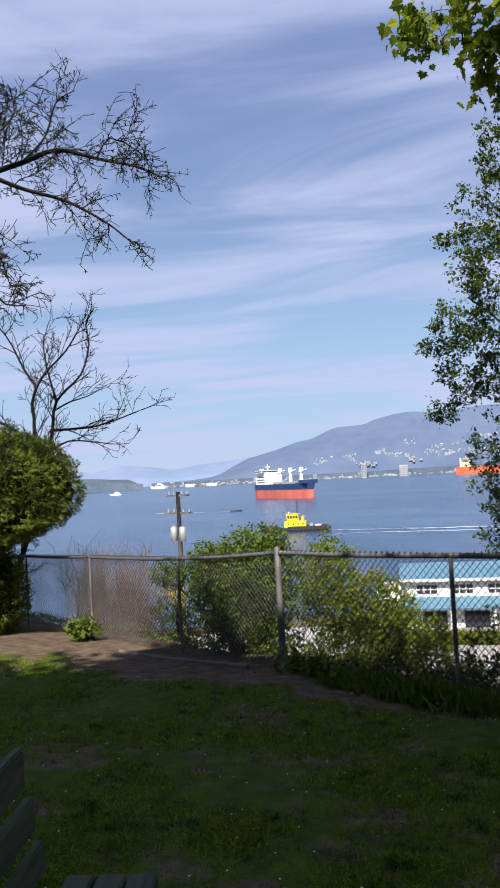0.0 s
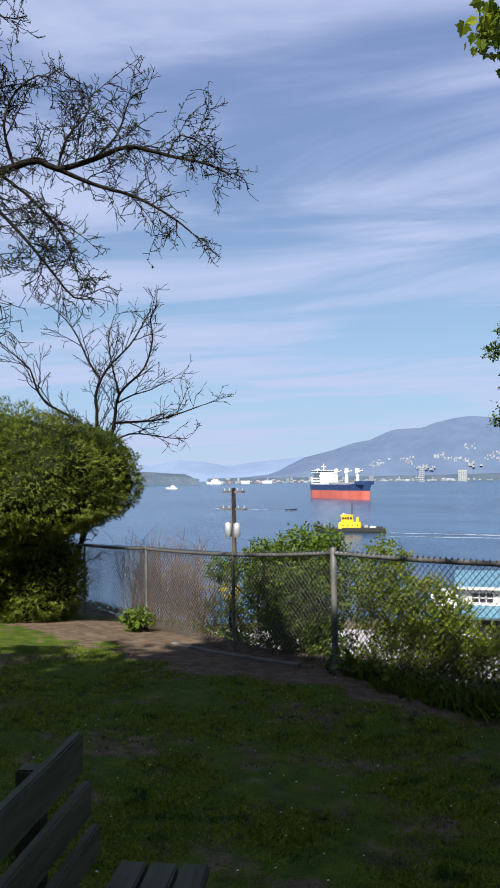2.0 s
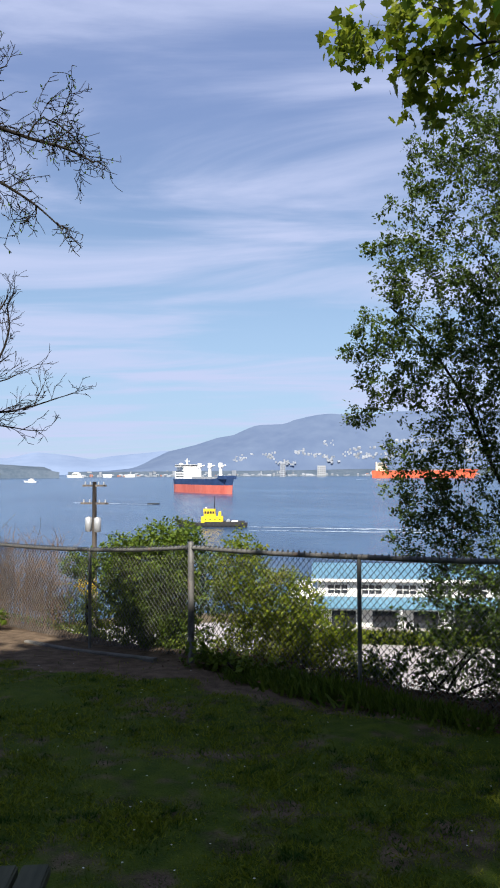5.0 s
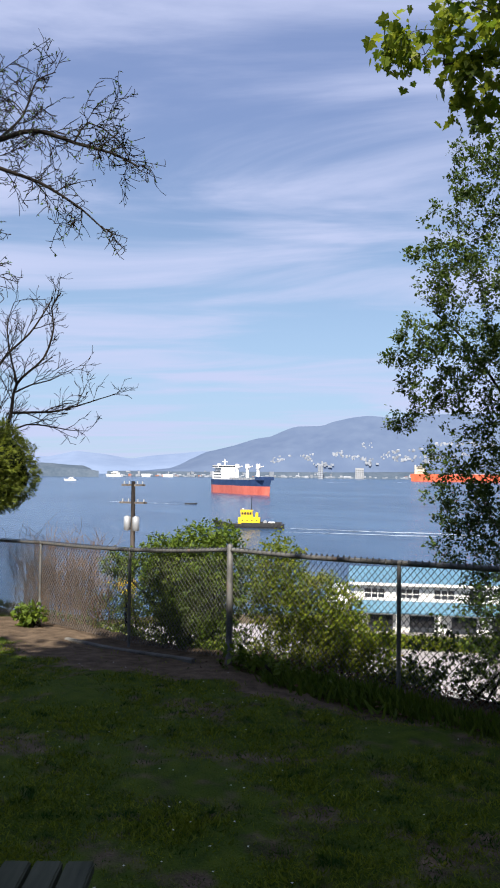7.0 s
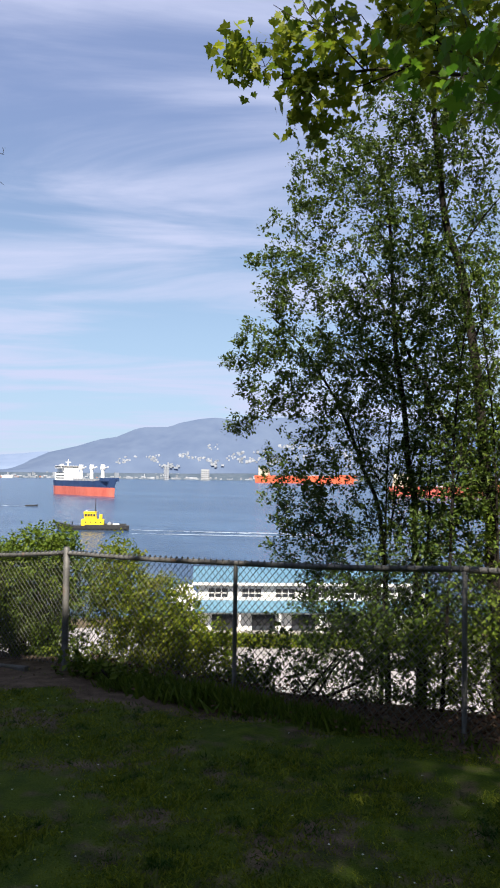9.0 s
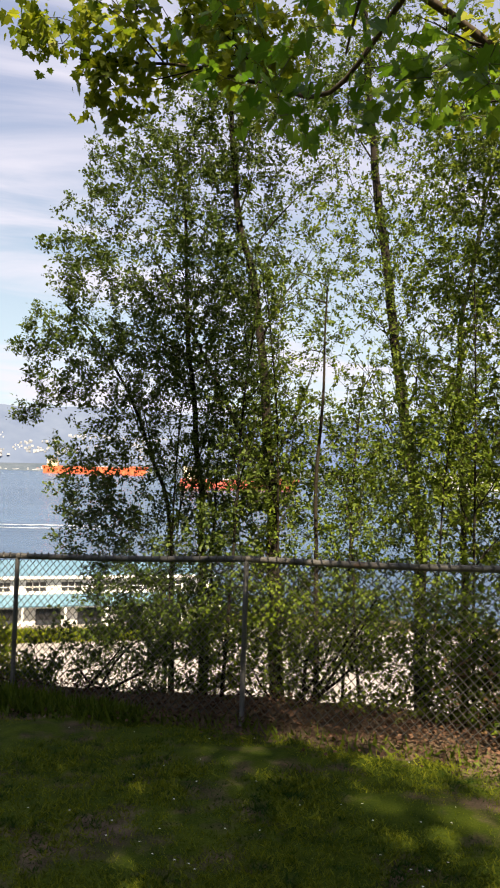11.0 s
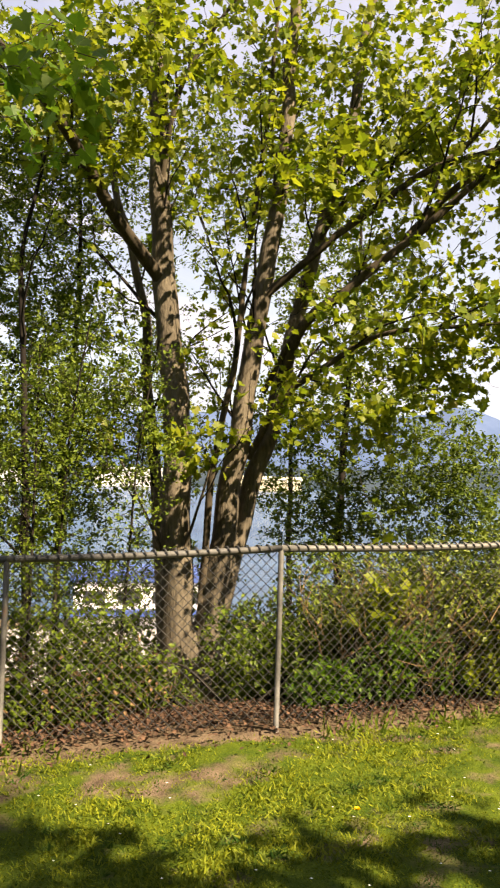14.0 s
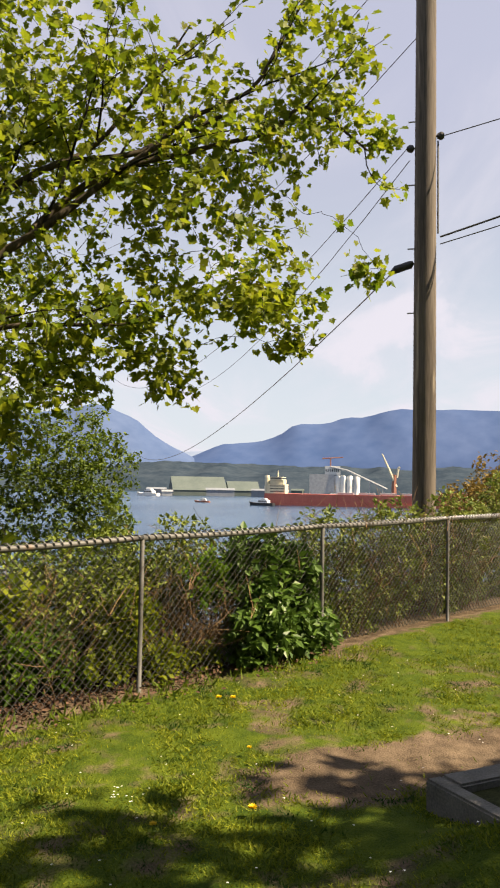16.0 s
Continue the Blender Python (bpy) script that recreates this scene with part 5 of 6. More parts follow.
bare_tree("small leafless dead tree with fine grey twigs", [(D1, 0.058, 0.011, True), (D1b, 0.048, 0.010, True), (D2, 0.030, 0.007, True), (D3, 0.026, 0.006, True), (D4, 0.022, 0.007, True), (D5, 0.018, 0.006, True), (D6, 0.018, 0.006, True), (D7, 0.020, 0.006, True)],
          ["trunk", "trunk"] + ["limb"] * 6, rng, every=0.22, length=0.66, rise=0.30, spread=0.75, curl=0.25, tip=0.0048)
B1 = [(-10.55, 3.30, 5.66), (-9.96, 3.91, 5.73), (-9.89, 4.34, 5.72), (-9.7, 4.73, 5.9), (-9.56, 5.0, 6.02), (-9.44, 5.23, 5.92), (-9.18, 5.66, 6.1), (-8.93, 6.05, 6.3), (-8.6, 6.5, 6.19), (-8.28, 6.9, 6.09), (-8.05, 7.16, 5.93)]
B2 = [(-9.44, 5.23, 5.92), (-9.19, 5.66, 5.74), (-8.89, 6.11, 5.6), (-8.63, 6.46, 5.37), (-8.49, 6.64, 5.21), (-8.32, 6.85, 4.97)]
B3 = [(-10.1, 3.75, 5.70), (-9.85, 4.16, 5.58), (-9.68, 4.55, 5.2), (-9.51, 4.88, 4.8), (-9.37, 5.14, 4.43), (-9.25, 5.36, 4.14), (-9.11, 5.59, 4.13)]
BT = [(-11.6, 1.2, -0.3), (-11.5, 1.3, 2.0), (-11.3, 1.7, 4.0), (-10.9, 2.6, 5.2), (-10.55, 3.30, 5.66)]
B4 = [(-9.82, 4.5, 5.82), (-9.74, 4.88, 5.6), (-9.58, 5.17, 5.27), (-9.45, 5.4, 4.88), (-9.38, 5.53, 4.41)]
B5 = [(-9.70, 4.73, 5.88), (-9.58, 4.52, 6.35), (-9.52, 4.65, 6.82), (-9.38, 4.91, 7.09), (-9.28, 5.11, 7.03)]
B6 = [(-9.20, 5.64, 6.08), (-9.1, 5.98, 6.52), (-9.0, 6.11, 7.01), (-8.86, 6.33, 7.2)]
B7 = [(-9.44, 5.23, 5.92), (-9.21, 5.23, 6.27), (-9.05, 5.49, 6.68), (-9.09, 5.43, 7.07)]
B8 = [(-8.62, 6.48, 6.20), (-8.58, 6.69, 6.54), (-8.33, 6.99, 6.34), (-8.2, 7.14, 6.05)]
B9 = [(-9.96, 3.95, 5.73), (-9.73, 4.19, 6.4), (-9.64, 4.39, 6.8), (-9.48, 4.72, 6.95)]
B10 = [(-9.96, 3.95, 5.70), (-9.61, 4.21, 5.0), (-9.58, 4.27, 4.56), (-9.6, 4.24, 4.11), (-9.53, 4.4, 3.75)]
B11 = [(-10.9, 2.6, 5.3), (-10.3, 3.0, 7.2), (-9.59, 3.76, 8.26), (-9.45, 4.08, 7.95), (-9.31, 4.39, 7.64), (-9.18, 4.65, 7.71)]
bare_tree("spreading tree with dark crooked branches just coming into bud", [(BT, 0.20, 0.07, False), (B1, 0.068, 0.014, True), (B2, 0.032, 0.009, True), (B3, 0.034, 0.009, True), (B4, 0.022, 0.008, True), (B5, 0.022, 0.008, True), (B6, 0.020, 0.007, True), (B7, 0.018, 0.007, True), (B8, 0.014, 0.006, True), (B9, 0.022, 0.008, True), (B10, 0.018, 0.007, True), (B11, 0.03, 0.008, True)],
          ["trunk"] + ["limb"] * 11, rng, buds=2, every=0.135, length=0.50, rise=-0.02, spread=1.05, curl=0.50, tip=0.0054, kink=0.028)


# ---- low concrete edge that retains the lawn ----
def build_retaining_edge():
    xs = np.linspace(-8.3, -5.9, 14)
    ys = fence_y(xs) - np.interp(xs, (-9, -5.9), (0.45, 0.15))
    top = ground_z(xs, ys) + 0.015
    v, f = [], []
    for x, y, z in zip(xs, ys, top):
        v += [(x, y - 0.03, z - 0.4), (x, y - 0.03, z), (x, y - 0.02, z + 0.012), (x, y + 0.03, z + 0.012), (x, y + 0.04, z - 0.9)]
    n = len(xs)
    f = [(i * 5 + k, i * 5 + k + 1, i * 5 + k + 6, i * 5 + k + 5) for i in range(n - 1) for k in range(4)] + [(0, 1, 2, 3, 4)[::-1], tuple((n - 1) * 5 + k for k in range(5))]
    tagged(part("concrete_kerb", Geo().add(v, f), M_CONCRETE), "low worn concrete kerb along the fence foot", "kerb", kind="structure")


build_retaining_edge()


# ---- park bench ----
def build_bench():
    b = thing("park_bench", "weathered grey wooden park bench with slatted seat and back", "bench", (-2.40, 1.50, float(ground_z(-2.40, 1.50))), -50)
    # local x runs along the bench from its far end, y towards its front
    ln = 1.85
    for y in (0.03, 0.135, 0.24):
        part("seat_slat", Geo().bevel_box((0.05, y, 0.425), (ln, y + 0.092, 0.465)), M_BENCH, b)
    for z, y, h in ((0.80, -0.150, 0.068), (0.645, -0.120, 0.058), (0.51, -0.09, 0.05)):
        part("back_slat", Geo().bevel_box((0, y, z - h), (ln, y + 0.035, z + h)), M_BENCH, b)
    for x in (0.22, ln - 0.30):
        part("frame", Geo().bevel_box((x, 0.06, 0.0), (x + 0.07, 0.13, 0.415)).bevel_box((x, 0.31, 0.0), (x + 0.07, 0.38, 0.415)).bevel_box((x, 0.06, 0.33), (x + 0.07, 0.40, 0.415)), M_BENCH, b)
        part("back_post", Geo().bevel_box((x, -0.235, 0.0), (x + 0.07, -0.155, 0.84)), M_BENCH, b)


build_bench()


# ---- wooden utility pole with wires ----
PX, PY = 9.78, 5.04


def wire(pole, a, b, sag, r=0.008):
    a, b = np.array(a, float), np.array(b, float)
    s = np.linspace(0, 1, 24)[:, None]
    part("wire", Geo().tube(a + (b - a) * s - np.array((0, 0, 1.0)) * sag * 4 * s * (1 - s), r, 4), M_BLACK, pole)


def build_pole():
    z = float(ground_z(PX, PY))
    p = thing("utility_pole", "tall weathered wooden utility pole behind the fence", "utility pole")
    line = smooth_line([(PX, PY, z - 0.5), (PX, PY, 3), (PX - 0.01, PY, 7), (PX - 0.02, PY, 11.8)], 0.4)
    part("shaft", Geo().tube(line, np.linspace(0.165, 0.130, len(line)), 18), M_POLE, p, smooth=True)
    side = np.array((-0.46, 0.888, 0))            # across the line of sight
    at = np.array((PX, PY, 0))
    for k, (off, h) in enumerate(((0.21, 6.42), (-0.20, 6.57))):
        c = at + side * off + np.array((0, 0, h))
        part("insulator", Geo().tube([c - side * 0.05, c - side * 0.02, c + side * 0.01, c + side * 0.05], [0.03, 0.055, 0.055, 0.03], 10).tube([at + np.array((0, 0, h)), c], 0.014, 6), M_BLACK, p, smooth=True)
    c = at + side * 0.30 + np.array((0, 0, 4.72))
    part("splice_case", Geo().tube([c + side * 0.16 - (0, 0, 0.05), c + side * 0.10, c - side * 0.10 + (0, 0, 0.06), c - side * 0.14 + (0, 0, 0.09)], [0.03, 0.055, 0.055, 0.025], 10), M_BLACK, p, smooth=True)
    part("conduit", Geo().tube([at - side * 0.17 + (0, 0, 5.2), at - side * 0.165 + (0, 0, 6.5)], 0.014, 6), M_BLACK, p)
    for q in range(4):
        part("step_bolt", Geo().tube([at + side * 0.12 + (0, 0, 6.8 - q * 0.9), at + side * 0.24 + (0, 0, 6.8 - q * 0.9)], 0.010, 6), M_STEEL, p)
    far1, far2 = (31.0, 38.5, 8.8), (33.0, 37.0, 8.6)
    wire(p, at + side * 0.26 + (0, 0, 6.42), far1, 2.2)
    wire(p, at + side * 0.22 + (0, 0, 6.25), far2, 2.2)
    wire(p, at + side * 0.42 + (0, 0, 4.70), (33.0, 37.0, 3.2), 1.0, 0.012)
    wire(p, at + side * 0.14 + (0, 0, 8.0), (30.0, 40.0, 13.5), 2.0)
    wire(p, at + side * 0.14 + (0, 0, 9.4), (29.0, 41.0, 16.5), 2.0)
    wire(p, at - side * 0.24 + (0, 0, 6.57), (13.5, -8.0, 9.5), 0.3)
    wire(p, at - side * 0.20 + (0, 0, 5.15), (13.5, -8.0, 9.4), 0.3, 0.014)
    wire(p, at - side * 0.20 + (0, 0, 5.05), (13.5, -8.0, 8.9), 0.3)
    wire(p, at - side * 0.12 + (0, 0, 9.2), (12.5, -8.0, 13.0), 0.3)


build_pole()


def build_edging():
    e = thing("concrete_edging", "low grey concrete edging round a grass bed", "edging", (3.95, 1.94, 0.0), -23)
    part("edge_beam", Geo().bevel_box((0, -1.6, -0.15), (0.10, 0, 0.21), 0.012), M_CONCRETE, e)
    part("edge_beam", Geo().bevel_box((0.103, -0.16, -0.15), (3.0, 0, 0.215), 0.012), M_CONCRETE, e)
    part("bed_soil", Geo().box((0.103, -1.6, -0.1), (3.0, -0.163, 0.17)), M_SOIL, e)


build_edging()


# ---- across the water ----
def ridge(name, label, az0, az1, dist, prof, mat, n=90, depth=500, jag=0.03, seed=0.0):
    """A mountain range: a sloping sheet whose crest follows prof(azimuth in degrees) = elevation angle in degrees."""
    rows, verts, faces = 9, [], []
    for i in range(n + 1):
        a = az0 + (az1 - az0) * i / n
        e = prof(a)
        for k in range(rows):
            s = k / (rows - 1)
            d = dist - depth * (1 - s)
            h = math.tan(radians(e)) * dist * s ** 0.8
            if 0 < k:
                h *= 1 + jag * noise.fractal(Vector((a * 0.35, s * 2.0, seed)), 1, 2, 5) * (1.6 if k < rows - 1 else 0.6)
            verts.append((-math.sin(radians(a)) * d, math.cos(radians(a)) * d, (h + 1.7) if k else WATER_Z - 2))
    for i in range(n):
        for k in range(rows - 1):
            o = i * rows + k
            faces.append((o, o + 1, o + rows + 1, o + rows))
    ob = part(name, Geo().add(verts, faces), mat, smooth=True)
    return tagged(ob, label, "mountain", kind="structure")


def profile(pairs):
    xs, ys = zip(*sorted(pairs))
    return lambda a: float(np.interp(a, xs, ys))


WEST = [(14, 3.6), (20, 4.2), (25, 4.3), (29, 3.95), (30.7, 4.16), (31.8, 4.08), (33.5, 3.74), (34.2, 3.41), (36.2, 3.31), (36.9, 3.10), (38.0, 2.63), (39.1, 2.45), (40.9, 1.85), (42.8, 1.41), (43.8, 0.93), (45.5, 0.25), (48, -0.1), (50, -0.3)]
EAST = [(-110, 5.0), (-75, 5.2), (-67.3, 5.38), (-63.0, 5.45), (-61.3, 5.54), (-60.5, 5.59), (-57.9, 4.96), (-56.4, 4.87), (-55.2, 4.45), (-52.7, 4.34), (-51.6, 3.53), (-50.0, 3.04), (-48.9, 2.94), (-47.3, 2.8), (-44.5, 1.6)]
HILL = [(-46.5, 1.0), (-44.6, 2.2), (-44.3, 2.23), (-42.7, 3.11), (-41.0, 4.52), (-38.9, 5.36), (-37.9, 5.6), (-36, 5.0), (-30, 4.4), (-20, 4.8), (-8, 4.4), (4, 3.8), (14, 3.6)]
FAR_W = [(36, 1.2), (43.1, 1.46), (44.4, 1.32), (46.7, 1.11), (48.3, 0.85), (50.3, 1.18), (52.3, 1.37), (54.1, 0.94), (60, 0.8), (75, 0.6)]
# the ranges get their haze from the material colour alone
ridge("mountain_west", "long forested mountain slope across the harbour, haze-blue", 14, 50, 4500, profile(WEST), M_MOUNT_WEST)
ridge("mountain_east", "haze-blue forested mountains beyond the inlet", -110, -44.5, 4550, profile(EAST), M_MOUNT, seed=4)
ridge("mountain_centre", "haze-blue wooded hill across the inlet", -46.5, 14, 4480, profile(HILL), M_MOUNT_MID, seed=7)
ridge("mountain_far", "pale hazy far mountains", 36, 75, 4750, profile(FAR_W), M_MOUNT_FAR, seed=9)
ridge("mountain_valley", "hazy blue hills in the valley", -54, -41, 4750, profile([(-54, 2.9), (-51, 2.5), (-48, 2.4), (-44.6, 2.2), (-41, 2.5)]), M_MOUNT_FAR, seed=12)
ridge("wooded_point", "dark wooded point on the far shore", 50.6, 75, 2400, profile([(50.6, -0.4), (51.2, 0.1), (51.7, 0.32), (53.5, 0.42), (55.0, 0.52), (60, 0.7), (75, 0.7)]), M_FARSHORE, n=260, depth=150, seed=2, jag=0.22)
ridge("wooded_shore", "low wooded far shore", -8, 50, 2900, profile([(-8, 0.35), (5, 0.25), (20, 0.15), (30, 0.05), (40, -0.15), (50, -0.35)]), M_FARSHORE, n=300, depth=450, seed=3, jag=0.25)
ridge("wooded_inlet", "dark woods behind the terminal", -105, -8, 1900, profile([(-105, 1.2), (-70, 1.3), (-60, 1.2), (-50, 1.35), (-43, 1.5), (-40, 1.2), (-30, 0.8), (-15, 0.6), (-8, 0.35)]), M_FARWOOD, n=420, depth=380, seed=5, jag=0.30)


def at_bearing(az, dist, z=WATER_Z):
    return (-math.sin(radians(az)) * dist, math.cos(radians(az)) * dist, z)


# wall colours dulled and blued to carry the haze of distance
M_TOWN = material("hazed_white_far_walls", (0.17, 0.19, 0.225), (0.32, 0.34, 0.37), 0.02, 0.8, bump=0, fine=0.3)
M_TOWN2 = material("hazed_grey_far_walls", (0.12, 0.14, 0.17), (0.22, 0.24, 0.27), 0.02, 0.8, bump=0, fine=0.3)


def build_town():
    """Many small pale buildings on the far shore and up the mountain's lower slope."""
    rng = np.random.default_rng(41)
    for name, label, mat, n in (("town_white", "crowd of small white far buildings", M_TOWN, 1400), ("town_grey", "crowd of small grey far buildings", M_TOWN2, 1000), ("town_brown", "crowd of small brown-red far buildings", M_RUST, 70)):
        g = Geo()
        for _ in range(n):
            if mat is M_RUST or rng.random() < 0.62:
                a, d = rng.uniform(20, 49.5), rng.uniform(2460, 2540)
                z0, h, w = WATER_Z, rng.uniform(2.5, 8) * (1 + (rng.random() < 0.05) * 1.6), rng.uniform(3, 14)
            else:
                a = rng.uniform(18, 38)
                s = rng.uniform(0.08, 0.42) * (1.0 if a < 33 else 0.7)
                d = 4000 + 500 * s - 12
                z0, h, w = math.tan(radians(profile(WEST)(a))) * 4500 * s ** 0.8, rng.uniform(0.8, 1.7), rng.uniform(5, 13)
                if noise.noise(Vector((a * 0.6, s * 9, 0))) < 0.10:
                    continue
            x, y, _z = at_bearing(a, d)
            m = Matrix.Translation((x, y, z0)) @ Matrix.Rotation(radians(a + rng.uniform(-25, 25)), 4, "Z")
            dp = w * 0.5
            g.box((-w / 2, -dp / 2, -8), (w / 2, dp / 2, h), m)
            if rng.random() < 0.5 and h < 14:
                v = [(-w / 2, -dp / 2, h), (w / 2, -dp / 2, h), (w / 2, dp / 2, h), (-w / 2, dp / 2, h), (-w / 2, 0, h + dp * 0.35), (w / 2, 0, h + dp * 0.35)]
                g.add([m @ Vector(q) for q in v], [(0, 1, 5, 4), (2, 3, 4, 5), (0, 4, 3), (1, 2, 5)])
        tagged(part(name, g, mat), label, "buildings", kind="stuff")


build_town()


def block(name, label, az, dist, w, dpt, h, mat, turn=0.0, roof=None, z=WATER_Z, roof_mat=None, category="building", windows=0):
    """A far building with a ridged roof and rows of windows."""
    b = thing(name, label, category, at_bearing(az, dist, z), az + turn)
    part("wall", Geo().box((-w / 2, -dpt / 2, -3), (w / 2, dpt / 2, h)), mat, b)
    if roof:
        v = [(-w / 2 - 1, -dpt / 2 - 1, h), (w / 2 + 1, -dpt / 2 - 1, h), (w / 2 + 1, dpt / 2 + 1, h), (-w / 2 - 1, dpt / 2 + 1, h), (-w / 2 - 1, 0, h + roof), (w / 2 + 1, 0, h + roof)]
        part("roof", Geo().add(v, [(0, 1, 5, 4), (2, 3, 4, 5), (0, 4, 3), (1, 2, 5), (3, 2, 1, 0)]), roof_mat or mat, b)
    for i in range(windows):
        for k in range(int(h // 6)):
            x = -w / 2 + (i + 0.5) * w / windows
            part("window", Geo().box((x - w / windows * 0.3, -dpt / 2 - 0.1, k * 6 + 2), (x + w / windows * 0.3, -dpt / 2 + 0.2, k * 6 + 4.2)), M_GLASS, b)
    return b


M_SHED = material("green_grey_shed_roof", (0.052, 0.074, 0.070), (0.094, 0.118, 0.108), 0.05, 0.7, bump=0, fine=0.5)
block("apartment_tower", "slim white apartment tower on the far shore", 34.35, 2450, 16, 16, 46, M_TOWN, windows=3)
block("apartment_tower", "grey tower block on the far shore", 31.5, 2450, 26, 16, 34, M_STEEL, windows=4)
block("storage_shed", "white domed storage shed on the far shore", 47.2, 2440, 26, 20, 4, M_SILO, roof=5)
block("storage_shed", "white storage shed on the far shore", 45.6, 2440, 30, 20, 4, M_SILO, roof=4)
block("storage_shed", "long low white warehouse across the water", -4.0, 1350, 160, 40, 22, M_SILO, roof=4, roof_mat=M_STEEL)
block("storage_shed", "pale waterfront warehouse across the water", -14.0, 1300, 110, 36, 26, M_SILO, roof=5)
block("storage_shed", "low pale warehouse across the water", -24.0, 1250, 120, 36, 18, M_CREAM, roof=5)
block("storage_shed", "long shed with a pale grey-green roof", -45.6, 1160, 78, 60, 8, M_SHED, roof=20, turn=8)
block("storage_shed", "smaller grey-green roofed shed", -48.9, 1180, 46, 50, 8, M_SHED, roof=14, turn=8)
block("storage_shed", "dark dockside shed beside the water", -47.3, 1110, 40, 14, 9, M_TOWN2, roof=3)


rngd = np.random.default_rng(71)
for k, (az_d, dist_d, w_d, h_d) in enumerate(((-42.6, 1120, 26, 9), (-43.4, 1090, 14, 6), (-47.0, 1150, 22, 12), (-47.8, 1120, 12, 8), (-50.3, 1130, 26, 9), (-51.0, 1100, 12, 14), (-51.8, 1140, 20, 8), (-53.0, 1120, 16, 10))):
    block("dock_building", "small dockside building with a low roof", az_d, dist_d, w_d, 14, h_d, (M_TOWN2, M_STEEL, M_TOWN, M_SHED)[k % 4], roof=2.5, turn=rngd.uniform(-20, 20))


def build_silos():
    s = thing("grain_silos", "row of pale grain silos with a head house", "silos", at_bearing(-55.6, 1120), -55.6)
    part("silo_block", Geo().box((-34, 0, -2), (2, 26, 34)), M_STEEL, s)
    part("head_house", Geo().box((-12, 2, 34), (10, 20, 46)), M_SILO, s)
    for k in range(7):
        part("window", Geo().box((-11 + k * 3, 1.8, 38), (-9.6 + k * 3, 2.1, 42)), M_GLASS, s)
    for x in (6, 14, 24, 34):
        part("silo", Geo().tube([(x, 4, -2), (x, 4, 16), (x, 4, 31), (x, 4, 33)], [4.3, 4.3, 4.3, 2.0], 18), M_SILO, s, smooth=True)
    part("conveyor", Geo().tube([(-4, 2, 45), (20, -2, 40), (76, -10, 14)], 1.8, 6), M_STEEL, s)
    for x, z in ((30, 34), (52, 24), (70, 16)):
        part("trestle", Geo().box((x - 0.7, -6, -2), (x + 0.7, -4, z)), M_STEEL, s)
    part("crane_jib", Geo().tube([(-16, 6, 57), (0, 5, 58), (14, 4, 59)], 0.9, 6).tube([(-4, 5, 46), (-4, 5, 58)], 0.9, 6), M_RUST, s)
    part("truss_shed", Geo().box((-4, -14, -2), (16, -6, 7)), M_WHITE, s)
    c = thing("dock_crane", "tan slewing dock crane on the quay", "crane", at_bearing(-60.0, 1060), -60)
    part("tower", Geo().tube([(0, 0, -2), (0, 0, 20), (1, 0, 34)], [4.5, 3.5, 2.5], 6), M_RUST, c)
    part("jib", Geo().tube([(3, 0, 18), (-6, -2, 40), (-16, -4, 62)], [2.2, 1.8, 0.9], 6), M_CREAM, c)
    part("back_stay", Geo().tube([(4, 0, 30), (6, 0, 44), (8, 0, 44)], 1.4, 6), M_CREAM, c)
    part("quay_tower", Geo().box((34, 0, -2), (42, 8, 34)), M_SILO, c)


build_silos()


def hull(length, beam, bow_rake, z0, z1, sheer, n=24, fine=0.35):
    """Hull sides between two heights; the bow at +x."""
    v, f, ring = [], [], []
    for z, k in ((z0, 0), (z1, 1)):
        row = []
        for sgn in (1, -1):
            for i in range(n + 1):
                s = i / n if sgn > 0 else 1 - i / n
                wide = min(1.0, ((1 - s) / fine) ** 0.6 if s > 1 - fine else 1.0) * min(1.0, 0.72 + s * 3)
                row.append((-length / 2 + s * (length + k * bow_rake), sgn * beam / 2 * wide * (1 if k else 0.94), z + (sheer * max(0, s - 0.75) * 4 if k else 0)))
        ring.append(row)
    m = len(ring[0])
    v = ring[0] + ring[1]
    f = [(j, (j + 1) % m, m + (j + 1) % m, m + j) for j in range(m)]
    h = n + 1
    f += [(m + j, m + j + 1, m + m - 2 - j, m + m - 1 - j) for j in range(h - 1)]
    return Geo().add(v, f)


